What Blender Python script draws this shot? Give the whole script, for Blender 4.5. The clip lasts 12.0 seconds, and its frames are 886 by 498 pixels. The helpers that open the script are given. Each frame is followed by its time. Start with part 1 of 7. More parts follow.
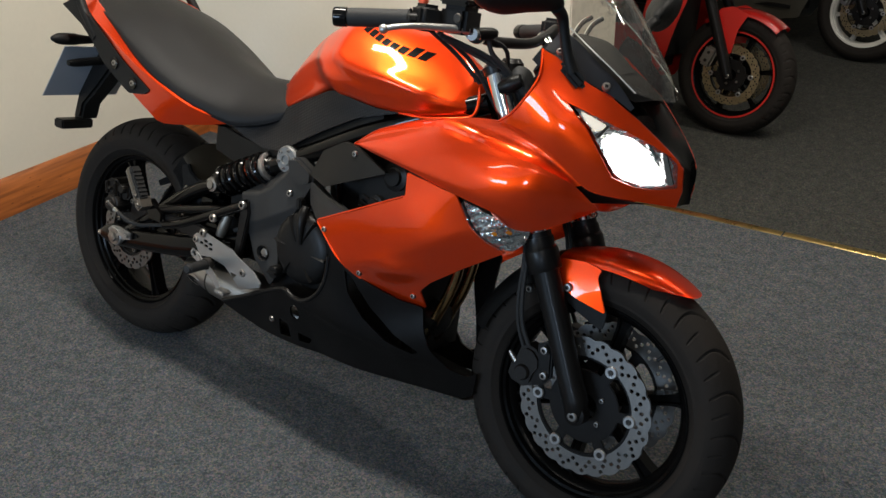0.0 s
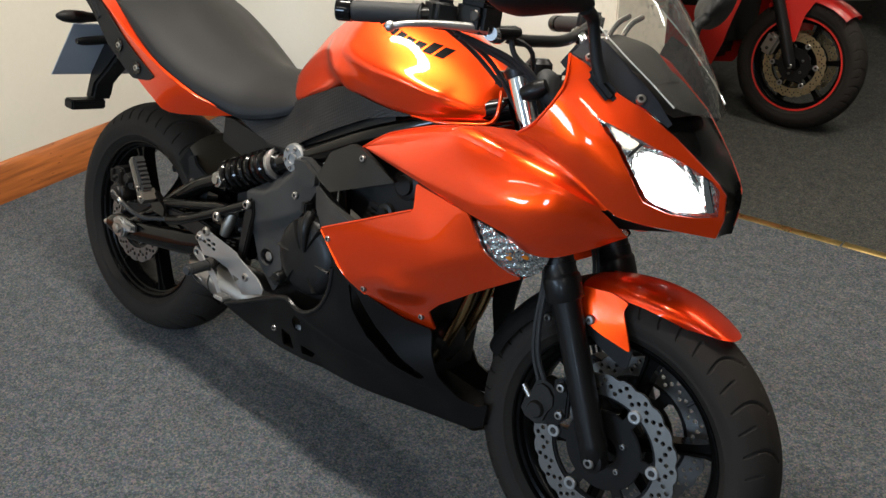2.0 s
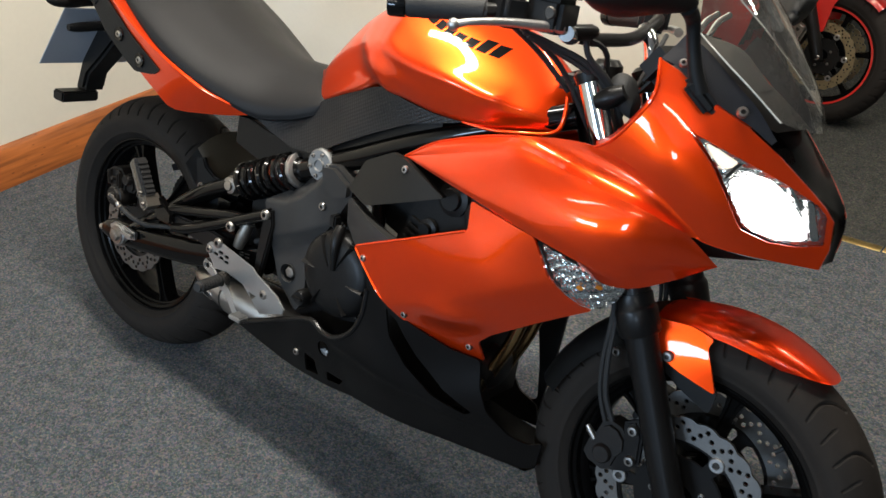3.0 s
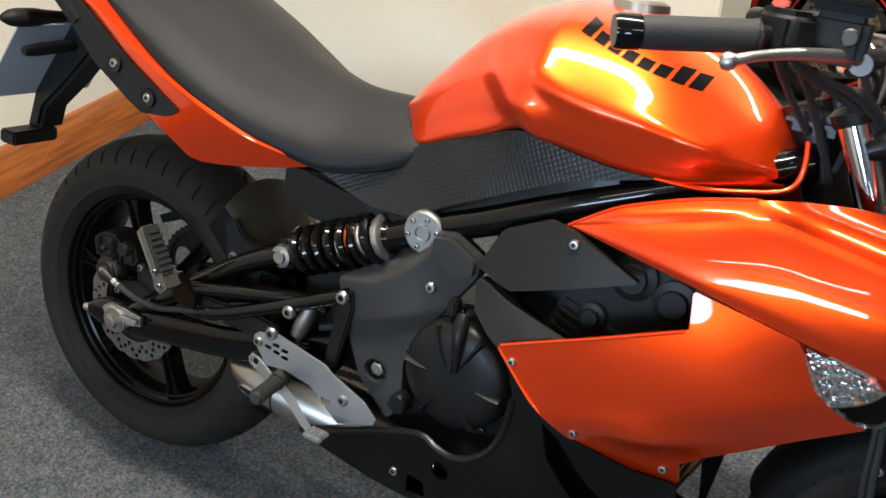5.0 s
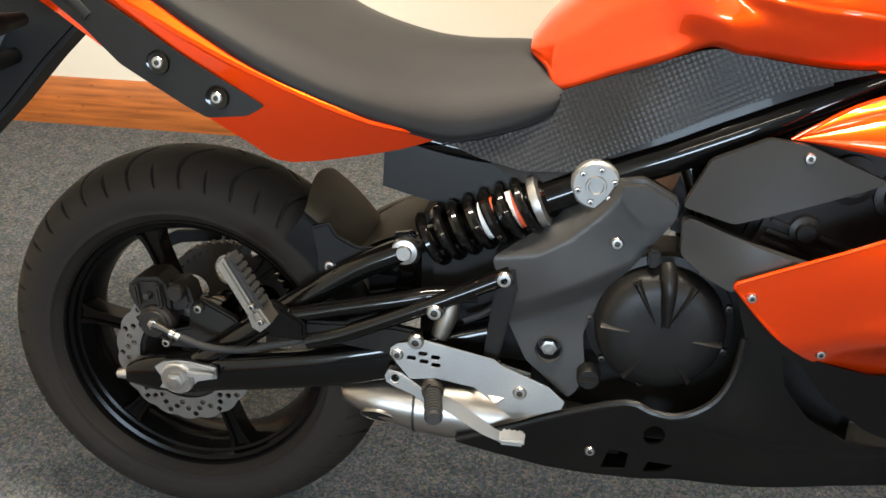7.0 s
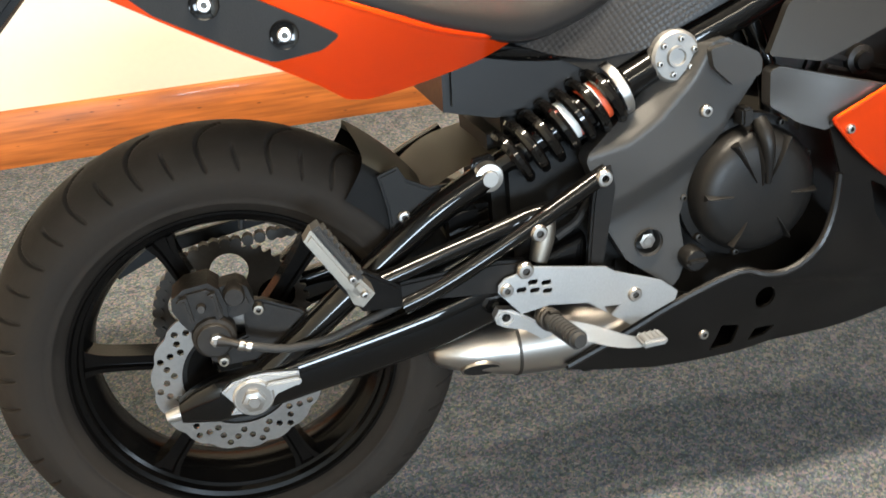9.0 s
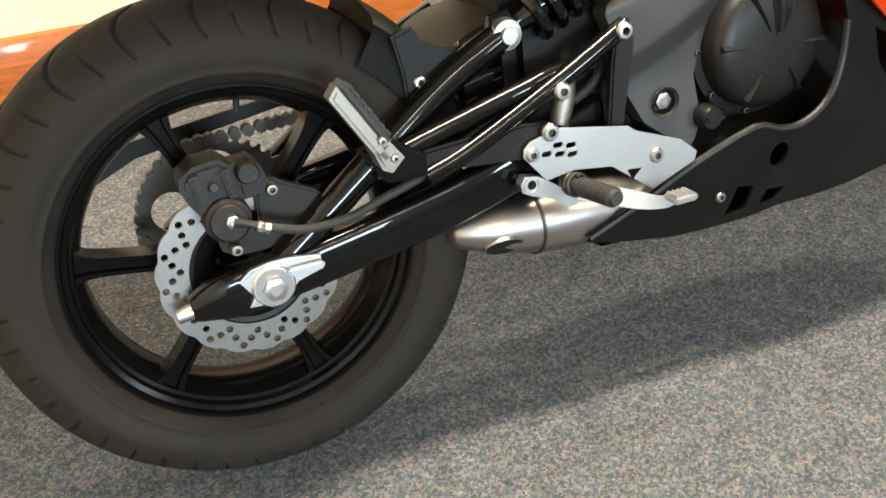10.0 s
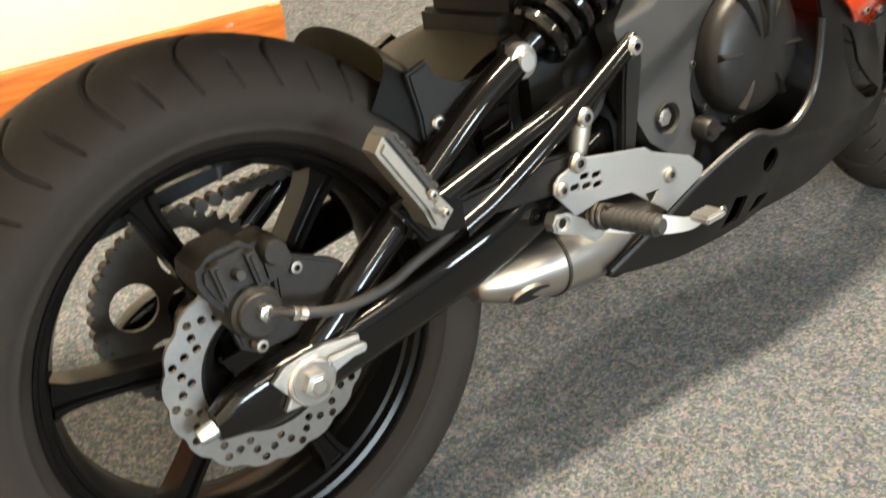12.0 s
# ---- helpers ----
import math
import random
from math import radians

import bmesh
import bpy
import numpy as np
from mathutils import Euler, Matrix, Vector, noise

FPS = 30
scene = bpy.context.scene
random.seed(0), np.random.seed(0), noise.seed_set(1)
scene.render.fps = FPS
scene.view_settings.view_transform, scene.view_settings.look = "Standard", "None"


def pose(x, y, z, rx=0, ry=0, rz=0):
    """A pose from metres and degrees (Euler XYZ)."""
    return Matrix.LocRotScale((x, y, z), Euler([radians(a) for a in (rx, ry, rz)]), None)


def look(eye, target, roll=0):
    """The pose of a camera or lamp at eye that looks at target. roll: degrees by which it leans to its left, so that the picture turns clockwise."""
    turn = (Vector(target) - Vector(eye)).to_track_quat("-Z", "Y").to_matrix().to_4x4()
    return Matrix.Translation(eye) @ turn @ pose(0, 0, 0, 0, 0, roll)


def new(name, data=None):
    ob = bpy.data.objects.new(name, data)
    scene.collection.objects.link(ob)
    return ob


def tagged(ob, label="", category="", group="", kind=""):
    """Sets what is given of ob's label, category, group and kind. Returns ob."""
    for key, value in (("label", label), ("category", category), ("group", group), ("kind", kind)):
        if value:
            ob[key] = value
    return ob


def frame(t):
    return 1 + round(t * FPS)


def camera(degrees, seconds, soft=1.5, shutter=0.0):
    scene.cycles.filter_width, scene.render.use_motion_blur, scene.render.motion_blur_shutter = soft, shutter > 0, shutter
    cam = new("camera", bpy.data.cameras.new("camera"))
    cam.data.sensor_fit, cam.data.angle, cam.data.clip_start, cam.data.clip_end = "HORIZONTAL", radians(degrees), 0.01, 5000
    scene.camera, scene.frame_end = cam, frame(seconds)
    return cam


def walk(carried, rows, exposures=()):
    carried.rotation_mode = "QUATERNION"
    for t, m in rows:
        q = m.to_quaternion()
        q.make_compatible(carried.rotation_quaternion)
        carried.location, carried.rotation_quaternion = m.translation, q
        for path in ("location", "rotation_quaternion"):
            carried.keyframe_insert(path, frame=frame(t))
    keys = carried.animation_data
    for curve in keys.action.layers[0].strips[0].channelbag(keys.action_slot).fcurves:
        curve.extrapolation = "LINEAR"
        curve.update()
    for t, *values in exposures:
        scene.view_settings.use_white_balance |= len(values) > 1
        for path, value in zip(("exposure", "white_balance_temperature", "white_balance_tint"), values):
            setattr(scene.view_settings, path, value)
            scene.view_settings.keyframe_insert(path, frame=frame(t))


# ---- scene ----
cam = camera(51.4, 12.0, shutter=0.3)
PATH = [
    (0, (2.0867, -1.3610, 1.4758), (1.0294, 0.0556, 0.5403), -1.45),
    (0.5, (2.0793, -1.3211, 1.4816), (1.0076, 0.0804, 0.5396), -1.41),
    (1, (2.0714, -1.2765, 1.4864), (0.9842, 0.1068, 0.5354), -1.15),
    (1.5, (2.0546, -1.2195, 1.4902), (0.9510, 0.1364, 0.5188), -0.92),
    (2, (2.0212, -1.1432, 1.4766), (0.8953, 0.1741, 0.4782), -1.11),
    (2.5, (1.9424, -1.0887, 1.4726), (0.8256, 0.2094, 0.4392), -1.40),
    (3, (1.7797, -1.0725, 1.4480), (0.7160, 0.2639, 0.4076), 0.15),
    (3.2, (1.7277, -1.0575, 1.4359), (0.6744, 0.2866, 0.3948), 0.35),
    (4.8, (1.2555, -0.9513, 1.3732), (0.3749, 0.4885, 0.3001), 0.98),
    (5, (1.1854, -0.9380, 1.3720), (0.3486, 0.5155, 0.2825), 1.00),
    (5.5, (1.0295, -0.9032, 1.3616), (0.2905, 0.5734, 0.2330), 0.25),
    (6, (0.8766, -0.9271, 1.3303), (0.2666, 0.6024, 0.1952), -0.16),
    (6.5, (0.7132, -0.9835, 1.3033), (0.2738, 0.6041, 0.1691), -0.12),
    (7, (0.5503, -0.9976, 1.3027), (0.2953, 0.5945, 0.1193), -0.56),
    (7.2, (0.4985, -0.9944, 1.2860), (0.3049, 0.6040, 0.0995), -0.55),
    (8.8, (0.1088, -0.9145, 1.1983), (0.4032, 0.6461, -0.0173), -2.43),
    (9, (0.0445, -0.9214, 1.1650), (0.4211, 0.6327, -0.0362), -2.15),
    (9.5, (-0.0759, -0.9099, 1.0906), (0.4558, 0.5796, -0.1335), -1.17),
    (10, (-0.1272, -0.8940, 1.0108), (0.4736, 0.5657, -0.2173), -1.18),
    (10.5, (-0.1620, -0.8362, 0.9469), (0.4995, 0.5862, -0.2937), -0.79),
    (11, (-0.2013, -0.7710, 0.9002), (0.5357, 0.6111, -0.3436), 0.26),
    (11.5, (-0.2472, -0.7066, 0.8865), (0.5872, 0.6219, -0.3541), 0.53),
    (12, (-0.2996, -0.6464, 0.9550), (0.7116, 0.6150, -0.2224), 0.94),
]
walk(cam, [(t, look(eye, target, roll)) for t, eye, target, roll in PATH],
     exposures=[(0.0, -0.10, 5850, 10), (0.5, 0.14, 5850, 10), (1.0, 0.42, 5850, 10), (3.0, 0.42, 5850, 10), (5.2, 0.58, 5850, 10), (6.0, 0.58, 5900, 10), (6.5, 0.80, 6150, 10), (7.0, 1.09, 6450, 10), (9.0, 1.62, 6600, 10), (10.5, 1.88, 6900, 10), (12.0, 2.08, 7150, 10)])

# ---- light ----
world = bpy.data.worlds.new("world")
scene.world = world
world.use_nodes = True
world.node_tree.nodes["Background"].inputs[0].default_value = (0.6, 0.75, 1.0, 1)
world.node_tree.nodes["Background"].inputs[1].default_value = 0.25


def area_lamp(name, m, sx, sy, power, colour):
    data = bpy.data.lights.new(name, "AREA")
    data.shape, data.size, data.size_y, data.energy, data.color = "RECTANGLE", sx, sy, power, colour
    lamp = new(name, data)
    lamp.matrix_world = m
    return lamp


# daylight through the shop windows behind the camera, and the ceiling battens
area_lamp("window_light", look((0.1, -5.05, 1.75), (0.1, 0, 1.2)), 2.2, 0.7, 92, (0.66, 0.83, 1.0))
area_lamp("window_light", look((3.2, -5.05, 1.75), (3.2, 0, 1.2)), 0.7, 0.7, 30, (0.70, 0.85, 1.0))
# the last two are added fill, brightening the wall end and the red bike
BATTENS = ((0.60, 0.14, 64), (0.35, -2.3, 8), (2.9, -2.3, 14), (2.0, 2.15, 36))
for bx_, by_, power in BATTENS:
    area_lamp("ceiling_tube_light", pose(bx_, by_, 2.59), 1.5, 0.14, power, (1.0, 0.88, 0.70))

# ---- materials ----
def material(name, colour, rough=0.5, metal=0.0, coat=0.0, grain=0.0, scale=200.0, blotch=0.0, bump=0.0, spread=1.0, spec=0.5):
    """Principled paint, plastic or metal with fine grain, larger blotches and a little relief."""
    mat = bpy.data.materials.new(name)
    mat.use_nodes = True
    nt = mat.node_tree
    b = nt.nodes["Principled BSDF"]
    b.inputs["Roughness"].default_value, b.inputs["Metallic"].default_value = rough, metal
    b.inputs["Coat Weight"].default_value, b.inputs["Coat Roughness"].default_value = coat, 0.04
    b.inputs["Base Color"].default_value, b.inputs["Specular IOR Level"].default_value = (*colour, 1), spec
    tc = nt.nodes.new("ShaderNodeTexCoord")
    fine = nt.nodes.new("ShaderNodeTexNoise")
    fine.inputs["Scale"].default_value, fine.inputs["Detail"].default_value = scale, 4
    nt.links.new(tc.outputs["Object"], fine.inputs["Vector"])
    if grain or blotch:
        wide = nt.nodes.new("ShaderNodeTexNoise")
        wide.inputs["Scale"].default_value, wide.inputs["Detail"].default_value = 9.0 * spread, 5
        nt.links.new(tc.outputs["Object"], wide.inputs["Vector"])
        add = nt.nodes.new("ShaderNodeMath")
        add.operation = "MULTIPLY_ADD"
        nt.links.new(fine.outputs["Fac"], add.inputs[0])
        add.inputs[1].default_value = grain
        mul = nt.nodes.new("ShaderNodeMath")
        mul.operation = "MULTIPLY"
        nt.links.new(wide.outputs["Fac"], mul.inputs[0])
        mul.inputs[1].default_value = blotch
        nt.links.new(mul.outputs[0], add.inputs[2])
        off = nt.nodes.new("ShaderNodeMath")
        off.operation = "ADD"
        nt.links.new(add.outputs[0], off.inputs[0])
        off.inputs[1].default_value = 1.0 - 0.5 * (grain + blotch)
        mix = nt.nodes.new("ShaderNodeVectorMath")
        mix.operation = "SCALE"
        mix.inputs[0].default_value = colour
        nt.links.new(off.outputs[0], mix.inputs["Scale"])
        nt.links.new(mix.outputs[0], b.inputs["Base Color"])
        rr = nt.nodes.new("ShaderNodeMath")
        rr.operation = "MULTIPLY"
        rr.inputs[1].default_value = rough
        nt.links.new(off.outputs[0], rr.inputs[0])
        nt.links.new(rr.outputs[0], b.inputs["Roughness"])
    if bump:
        bp = nt.nodes.new("ShaderNodeBump")
        bp.inputs["Strength"].default_value, bp.inputs["Distance"].default_value = bump, 0.001
        nt.links.new(fine.outputs["Fac"], bp.inputs["Height"])
        nt.links.new(bp.outputs[0], b.inputs["Normal"])
    return mat


def glow(name, colour, strength):
    mat = material(name, colour, 0.4)
    b = mat.node_tree.nodes["Principled BSDF"]
    b.inputs["Emission Color"].default_value, b.inputs["Emission Strength"].default_value = (*colour, 1), strength
    return mat


def glass(name, colour, rough=0.02, alpha=1.0):
    mat = material(name, colour, rough)
    b = mat.node_tree.nodes["Principled BSDF"]
    b.inputs["Transmission Weight"].default_value, b.inputs["IOR"].default_value = 1.0, 1.45
    return mat


def sheet(name, tint, rough=0.02, haze=0.0):
    """A thin clear sheet: light passes straight through its tint, with a glossy face and a faint painted veil of
    reflections.
    """
    mat = bpy.data.materials.new(name)
    mat.use_nodes = True
    nt = mat.node_tree
    nt.nodes.remove(nt.nodes["Principled BSDF"])
    clear, gloss, mix, fr = (nt.nodes.new(n) for n in ("ShaderNodeBsdfTransparent", "ShaderNodeBsdfGlossy", "ShaderNodeMixShader", "ShaderNodeFresnel"))
    clear.inputs["Color"].default_value = (*tint, 1)
    gloss.inputs["Roughness"].default_value = rough
    fr.inputs["IOR"].default_value = 1.33
    nt.links.new(fr.outputs[0], mix.inputs[0])
    # the pale diffuse share imitates reflected light hazing the screen
    dusty, veil = nt.nodes.new("ShaderNodeMixShader"), nt.nodes.new("ShaderNodeBsdfDiffuse")
    dusty.inputs[0].default_value = haze
    veil.inputs["Color"].default_value = (0.8, 0.78, 0.74, 1)
    nt.links.new(clear.outputs[0], dusty.inputs[1])
    nt.links.new(veil.outputs[0], dusty.inputs[2])
    nt.links.new(dusty.outputs[0], mix.inputs[1])
    nt.links.new(gloss.outputs[0], mix.inputs[2])
    nt.links.new(mix.outputs[0], nt.nodes["Material Output"].inputs[0])
    return mat


def carpet_material(name, tones):
    """Cut-pile contract carpet: mixed yarn flecks of several colours over a mottled ground, with a rough pile."""
    mat = bpy.data.materials.new(name)
    mat.use_nodes = True
    nt = mat.node_tree
    b = nt.nodes["Principled BSDF"]
    b.inputs["Roughness"].default_value, b.inputs["Specular IOR Level"].default_value = 0.95, 0.1
    tc = nt.nodes.new("ShaderNodeTexCoord")

    def noise_tex(scale, detail, rough=0.6):
        n = nt.nodes.new("ShaderNodeTexNoise")
        n.inputs["Scale"].default_value, n.inputs["Detail"].default_value, n.inputs["Roughness"].default_value = scale, detail, rough
        nt.links.new(tc.outputs["Object"], n.inputs["Vector"])
        return n
    fleck = nt.nodes.new("ShaderNodeTexVoronoi")
    fleck.inputs["Scale"].default_value = 270
    warp = noise_tex(120, 2)
    vm = nt.nodes.new("ShaderNodeVectorMath")
    vm.operation = "MULTIPLY_ADD"
    vm.inputs[1].default_value = (0.012, 0.012, 0.012)
    nt.links.new(warp.outputs["Color"], vm.inputs[0])
    nt.links.new(tc.outputs["Object"], vm.inputs[2])
    nt.links.new(vm.outputs[0], fleck.inputs["Vector"])
    sep = nt.nodes.new("ShaderNodeSeparateColor")
    nt.links.new(fleck.outputs["Color"], sep.inputs[0])
    ramp = nt.nodes.new("ShaderNodeValToRGB")
    ramp.color_ramp.interpolation = "LINEAR"
    for i, c in enumerate(tones):
        e = ramp.color_ramp.elements[i] if i < 2 else ramp.color_ramp.elements.new(0.5)
        e.position, e.color = (i + 0.5) / len(tones), (*c, 1)
    mid = noise_tex(125, 6, 0.74)
    mixv = nt.nodes.new("ShaderNodeMath")
    mixv.operation = "MULTIPLY_ADD"
    mixv.inputs[1].default_value = 0.5
    nt.links.new(sep.outputs[0], mixv.inputs[0])
    m2 = nt.nodes.new("ShaderNodeMath")
    m2.operation = "MULTIPLY_ADD"
    m2.inputs[1].default_value, m2.inputs[2].default_value = 1.1, -0.30
    nt.links.new(mid.outputs["Fac"], m2.inputs[0])
    nt.links.new(m2.outputs[0], mixv.inputs[2])
    nt.links.new(mixv.outputs[0], ramp.inputs[0])
    wide = noise_tex(26, 6, 0.62)
    sc = nt.nodes.new("ShaderNodeMath")
    sc.operation = "MULTIPLY_ADD"
    sc.inputs[1].default_value, sc.inputs[2].default_value = 0.9, 0.40
    nt.links.new(wide.outputs["Fac"], sc.inputs[0])
    vs = nt.nodes.new("ShaderNodeVectorMath")
    vs.operation = "SCALE"
    nt.links.new(ramp.outputs[0], vs.inputs[0])
    nt.links.new(sc.outputs[0], vs.inputs["Scale"])
    tint = nt.nodes.new("ShaderNodeVectorMath")
    tint.operation = "MULTIPLY_ADD"
    tint.inputs[1].default_value, tint.inputs[2].default_value = (0.34, 0.30, 0.38), (0.83, 0.85, 0.81)
    nt.links.new(fleck.outputs["Color"], tint.inputs[0])
    yarn = nt.nodes.new("ShaderNodeVectorMath")
    yarn.operation = "MULTIPLY"
    nt.links.new(vs.outputs[0], yarn.inputs[0])
    nt.links.new(tint.outputs[0], yarn.inputs[1])
    nt.links.new(yarn.outputs[0], b.inputs["Base Color"])
    bump = nt.nodes.new("ShaderNodeBump")
    bump.inputs["Strength"].default_value, bump.inputs["Distance"].default_value = 0.9, 0.004
    nt.links.new(mid.outputs["Fac"], bump.inputs["Height"])
    nt.links.new(bump.outputs[0], b.inputs["Normal"])
    return mat


def pine_material(name, colour):
    """Varnished pine: long grain along the board, with knots."""
    mat = material(name, colour, 0.35, coat=0.3)
    nt = mat.node_tree
    b = nt.nodes["Principled BSDF"]
    tc = nt.nodes.new("ShaderNodeTexCoord")
    mp = nt.nodes.new("ShaderNodeMapping")
    mp.inputs["Scale"].default_value = (2.5, 2.5, 38)
    nt.links.new(tc.outputs["Object"], mp.inputs[0])
    n = nt.nodes.new("ShaderNodeTexNoise")
    n.inputs["Scale"].default_value, n.inputs["Detail"].default_value = 2.0, 6
    nt.links.new(mp.outputs[0], n.inputs["Vector"])
    ramp = nt.nodes.new("ShaderNodeValToRGB")
    ramp.color_ramp.elements[0].position, ramp.color_ramp.elements[1].position = 0.32, 0.68
    ramp.color_ramp.elements[0].color = (*[0.55 * c for c in colour], 1)
    ramp.color_ramp.elements[1].color = (*[1.15 * c for c in colour], 1)
    nt.links.new(n.outputs["Fac"], ramp.inputs[0])
    v = nt.nodes.new("ShaderNodeTexVoronoi")
    mp2 = nt.nodes.new("ShaderNodeMapping")
    mp2.inputs["Scale"].default_value = (3.2, 3.2, 9)
    nt.links.new(tc.outputs["Object"], mp2.inputs[0])
    nt.links.new(mp2.outputs[0], v.inputs["Vector"])
    knot = nt.nodes.new("ShaderNodeMapRange")
    knot.inputs["From Min"].default_value, knot.inputs["From Max"].default_value = 0.03, 0.12
    knot.inputs["To Min"].default_value = 0.3
    nt.links.new(v.outputs["Distance"], knot.inputs[0])
    vs = nt.nodes.new("ShaderNodeVectorMath")
    vs.operation = "SCALE"
    nt.links.new(ramp.outputs[0], vs.inputs[0])
    nt.links.new(knot.outputs[0], vs.inputs["Scale"])
    nt.links.new(vs.outputs[0], b.inputs["Base Color"])
    return mat


ORANGE = material("orange_pearl_paint", (1.0, 0.066, 0.0018), 0.34, 0.80, 1.0, grain=0.09, scale=2500, spec=0.05)
RED = material("red_gloss_paint", (0.60, 0.02, 0.012), 0.3, 0.1, 1.0)
BLACK_GLOSS = material("black_gloss_enamel", (0.0022, 0.0020, 0.0019), 0.35, 0.0, 0.62, grain=0.2, scale=60, spec=0.04)
BLACK_RIM = material("black_wheel_paint", (0.0034, 0.0031, 0.0029), 0.18, 0.0, 0.0, grain=0.2, scale=60, spec=0.09)
BLACK_SATIN = material("black_satin_enamel", (0.0068, 0.0062, 0.0058), 0.38, 0.0, 0.06, grain=0.3, scale=90, blotch=0.3, spec=0.22)
BLACK_MATT = material("black_moulded_plastic", (0.009, 0.009, 0.009), 0.50, grain=0.35, scale=700, blotch=0.25, bump=0.25, spec=0.17)
BELLY = material("black_belly_plastic", (0.0070, 0.0064, 0.0060), 0.36, grain=0.2, scale=900, spec=0.09)
HUGGER = material("dusty_black_plastic", (0.115, 0.097, 0.068), 0.55, grain=0.3, scale=300, blotch=0.5, bump=0.2)
CHARCOAL = material("charcoal_painted_plastic", (0.031, 0.0305, 0.030), 0.38, 0.18, grain=0.25, scale=1500, bump=0.15, spec=0.36)
SOOT = material("dark_charcoal_plastic", (0.0115, 0.0108, 0.0098), 0.42, 0.05, grain=0.25, scale=1500, bump=0.15, spec=0.22)
ENGINE = material("black_engine_paint", (0.0068, 0.0064, 0.0061), 0.40, 0.05, grain=0.3, scale=300, blotch=0.4, bump=0.2, spec=0.24)
VINYL = material("black_seat_vinyl", (0.0115, 0.0112, 0.0115), 0.50, grain=0.3, scale=900, blotch=0.2, bump=0.5, spec=0.20)
RUBBER = material("tyre_rubber", (0.0185, 0.0155, 0.0130), 0.72, grain=0.35, scale=120, blotch=0.7, bump=0.3, spread=2, spec=0.14)
GROOVE = material("grip_rubber", (0.014, 0.014, 0.014), 0.7, grain=0.3, scale=400, bump=0.4)
ALUMINIUM = material("brushed_aluminium", (0.50, 0.495, 0.485), 0.38, 1.0, grain=0.25, scale=400, blotch=0.12, bump=0.1)
POLISHED = material("polished_pedal_alloy", (0.80, 0.79, 0.77), 0.42, 0.75, grain=0.12, scale=500, blotch=0.08)
STEEL = material("stainless_steel", (0.38, 0.36, 0.335), 0.34, 1.0, grain=0.15, scale=900, blotch=0.1)
HEADER = material("heat_tinted_steel", (0.34, 0.22, 0.10), 0.25, 1.0, grain=0.3, scale=120, blotch=0.4)
CHROME = material("chrome_plate", (0.75, 0.75, 0.76), 0.07, 1.0)
DISC = material("brake_disc_steel", (0.215, 0.207, 0.196), 0.43, 1.0, grain=0.3, scale=260, blotch=0.3)
DARK_STEEL = material("oily_dark_steel", (0.05, 0.045, 0.04), 0.45, 0.8, grain=0.5, scale=200, blotch=0.6)
BRASS = material("brass_strip", (0.85, 0.62, 0.24), 0.30, 1.0, grain=0.4, scale=150, blotch=0.6)
GREY_PLASTIC = material("grey_plate_plastic", (0.42, 0.46, 0.52), 0.5, grain=0.1, blotch=0.2)
BRONZE_GREY = material("bronze_grey_paint", (0.13, 0.12, 0.095), 0.3, 0.5, 0.8, grain=0.3, scale=1500)
AMBER = glass("amber_lens", (0.9, 0.32, 0.02))
AMBER_SOLID = material("amber_bulb", (0.9, 0.26, 0.01), 0.2)
CLEAR = sheet("clear_lens", (0.97, 0.98, 0.98))
CLEAR_EDGE = material("polished_screen_edge", (0.55, 0.55, 0.50), 0.12, 0.0, 0.6)
SMOKE = sheet("faintly_smoked_screen", (0.95, 0.94, 0.905), 0.02, 0.035)
LAMP = glow("headlight_glow", (1.0, 0.93, 0.85), 6.0)
# weak emission painting the cream reflection in the headlight's upper corner
CREAM_REFLECTION = glow("painted_cream_reflection", (1.0, 0.86, 0.66), 0.75)
TUBE = glow("fluorescent_tube", (1.0, 0.88, 0.7), 14.0)
WHITE = material("white_sticker", (0.75, 0.75, 0.73), 0.5)
STICKER_RED = material("orange_sticker", (0.75, 0.10, 0.03), 0.5)
PLASTER = material("cream_painted_plaster", (0.72, 0.67, 0.56), 0.8, grain=0.06, scale=60, blotch=0.10, bump=0.3, spread=0.25)
# unseen ceiling, its colour darkened so glossy parts mirror little of it
CEILING = material("dark_toned_unseen_ceiling", (0.36, 0.355, 0.34), 0.85, grain=0.05, blotch=0.05, bump=0.3)
PINE = pine_material("varnished_pine", (0.42, 0.125, 0.025))
CARPET = carpet_material("blue_grey_carpet", [(0.040, 0.048, 0.059), (0.065, 0.067, 0.068), (0.070, 0.086, 0.104), (0.115, 0.122, 0.122), (0.108, 0.129, 0.144), (0.203, 0.196, 0.175)])
CARPET_DARK = carpet_material("dark_grey_carpet", [(0.024, 0.025, 0.024), (0.040, 0.041, 0.038), (0.056, 0.058, 0.052), (0.080, 0.080, 0.070), (0.112, 0.112, 0.096)])
WHITE_RIM = material("white_wheel_paint", (0.62, 0.60, 0.54), 0.35, 0.0, 0.5, grain=0.1)
GOLD_DISC = material("warm_disc_steel", (0.55, 0.46, 0.28), 0.32, 1.0, grain=0.3, scale=260)


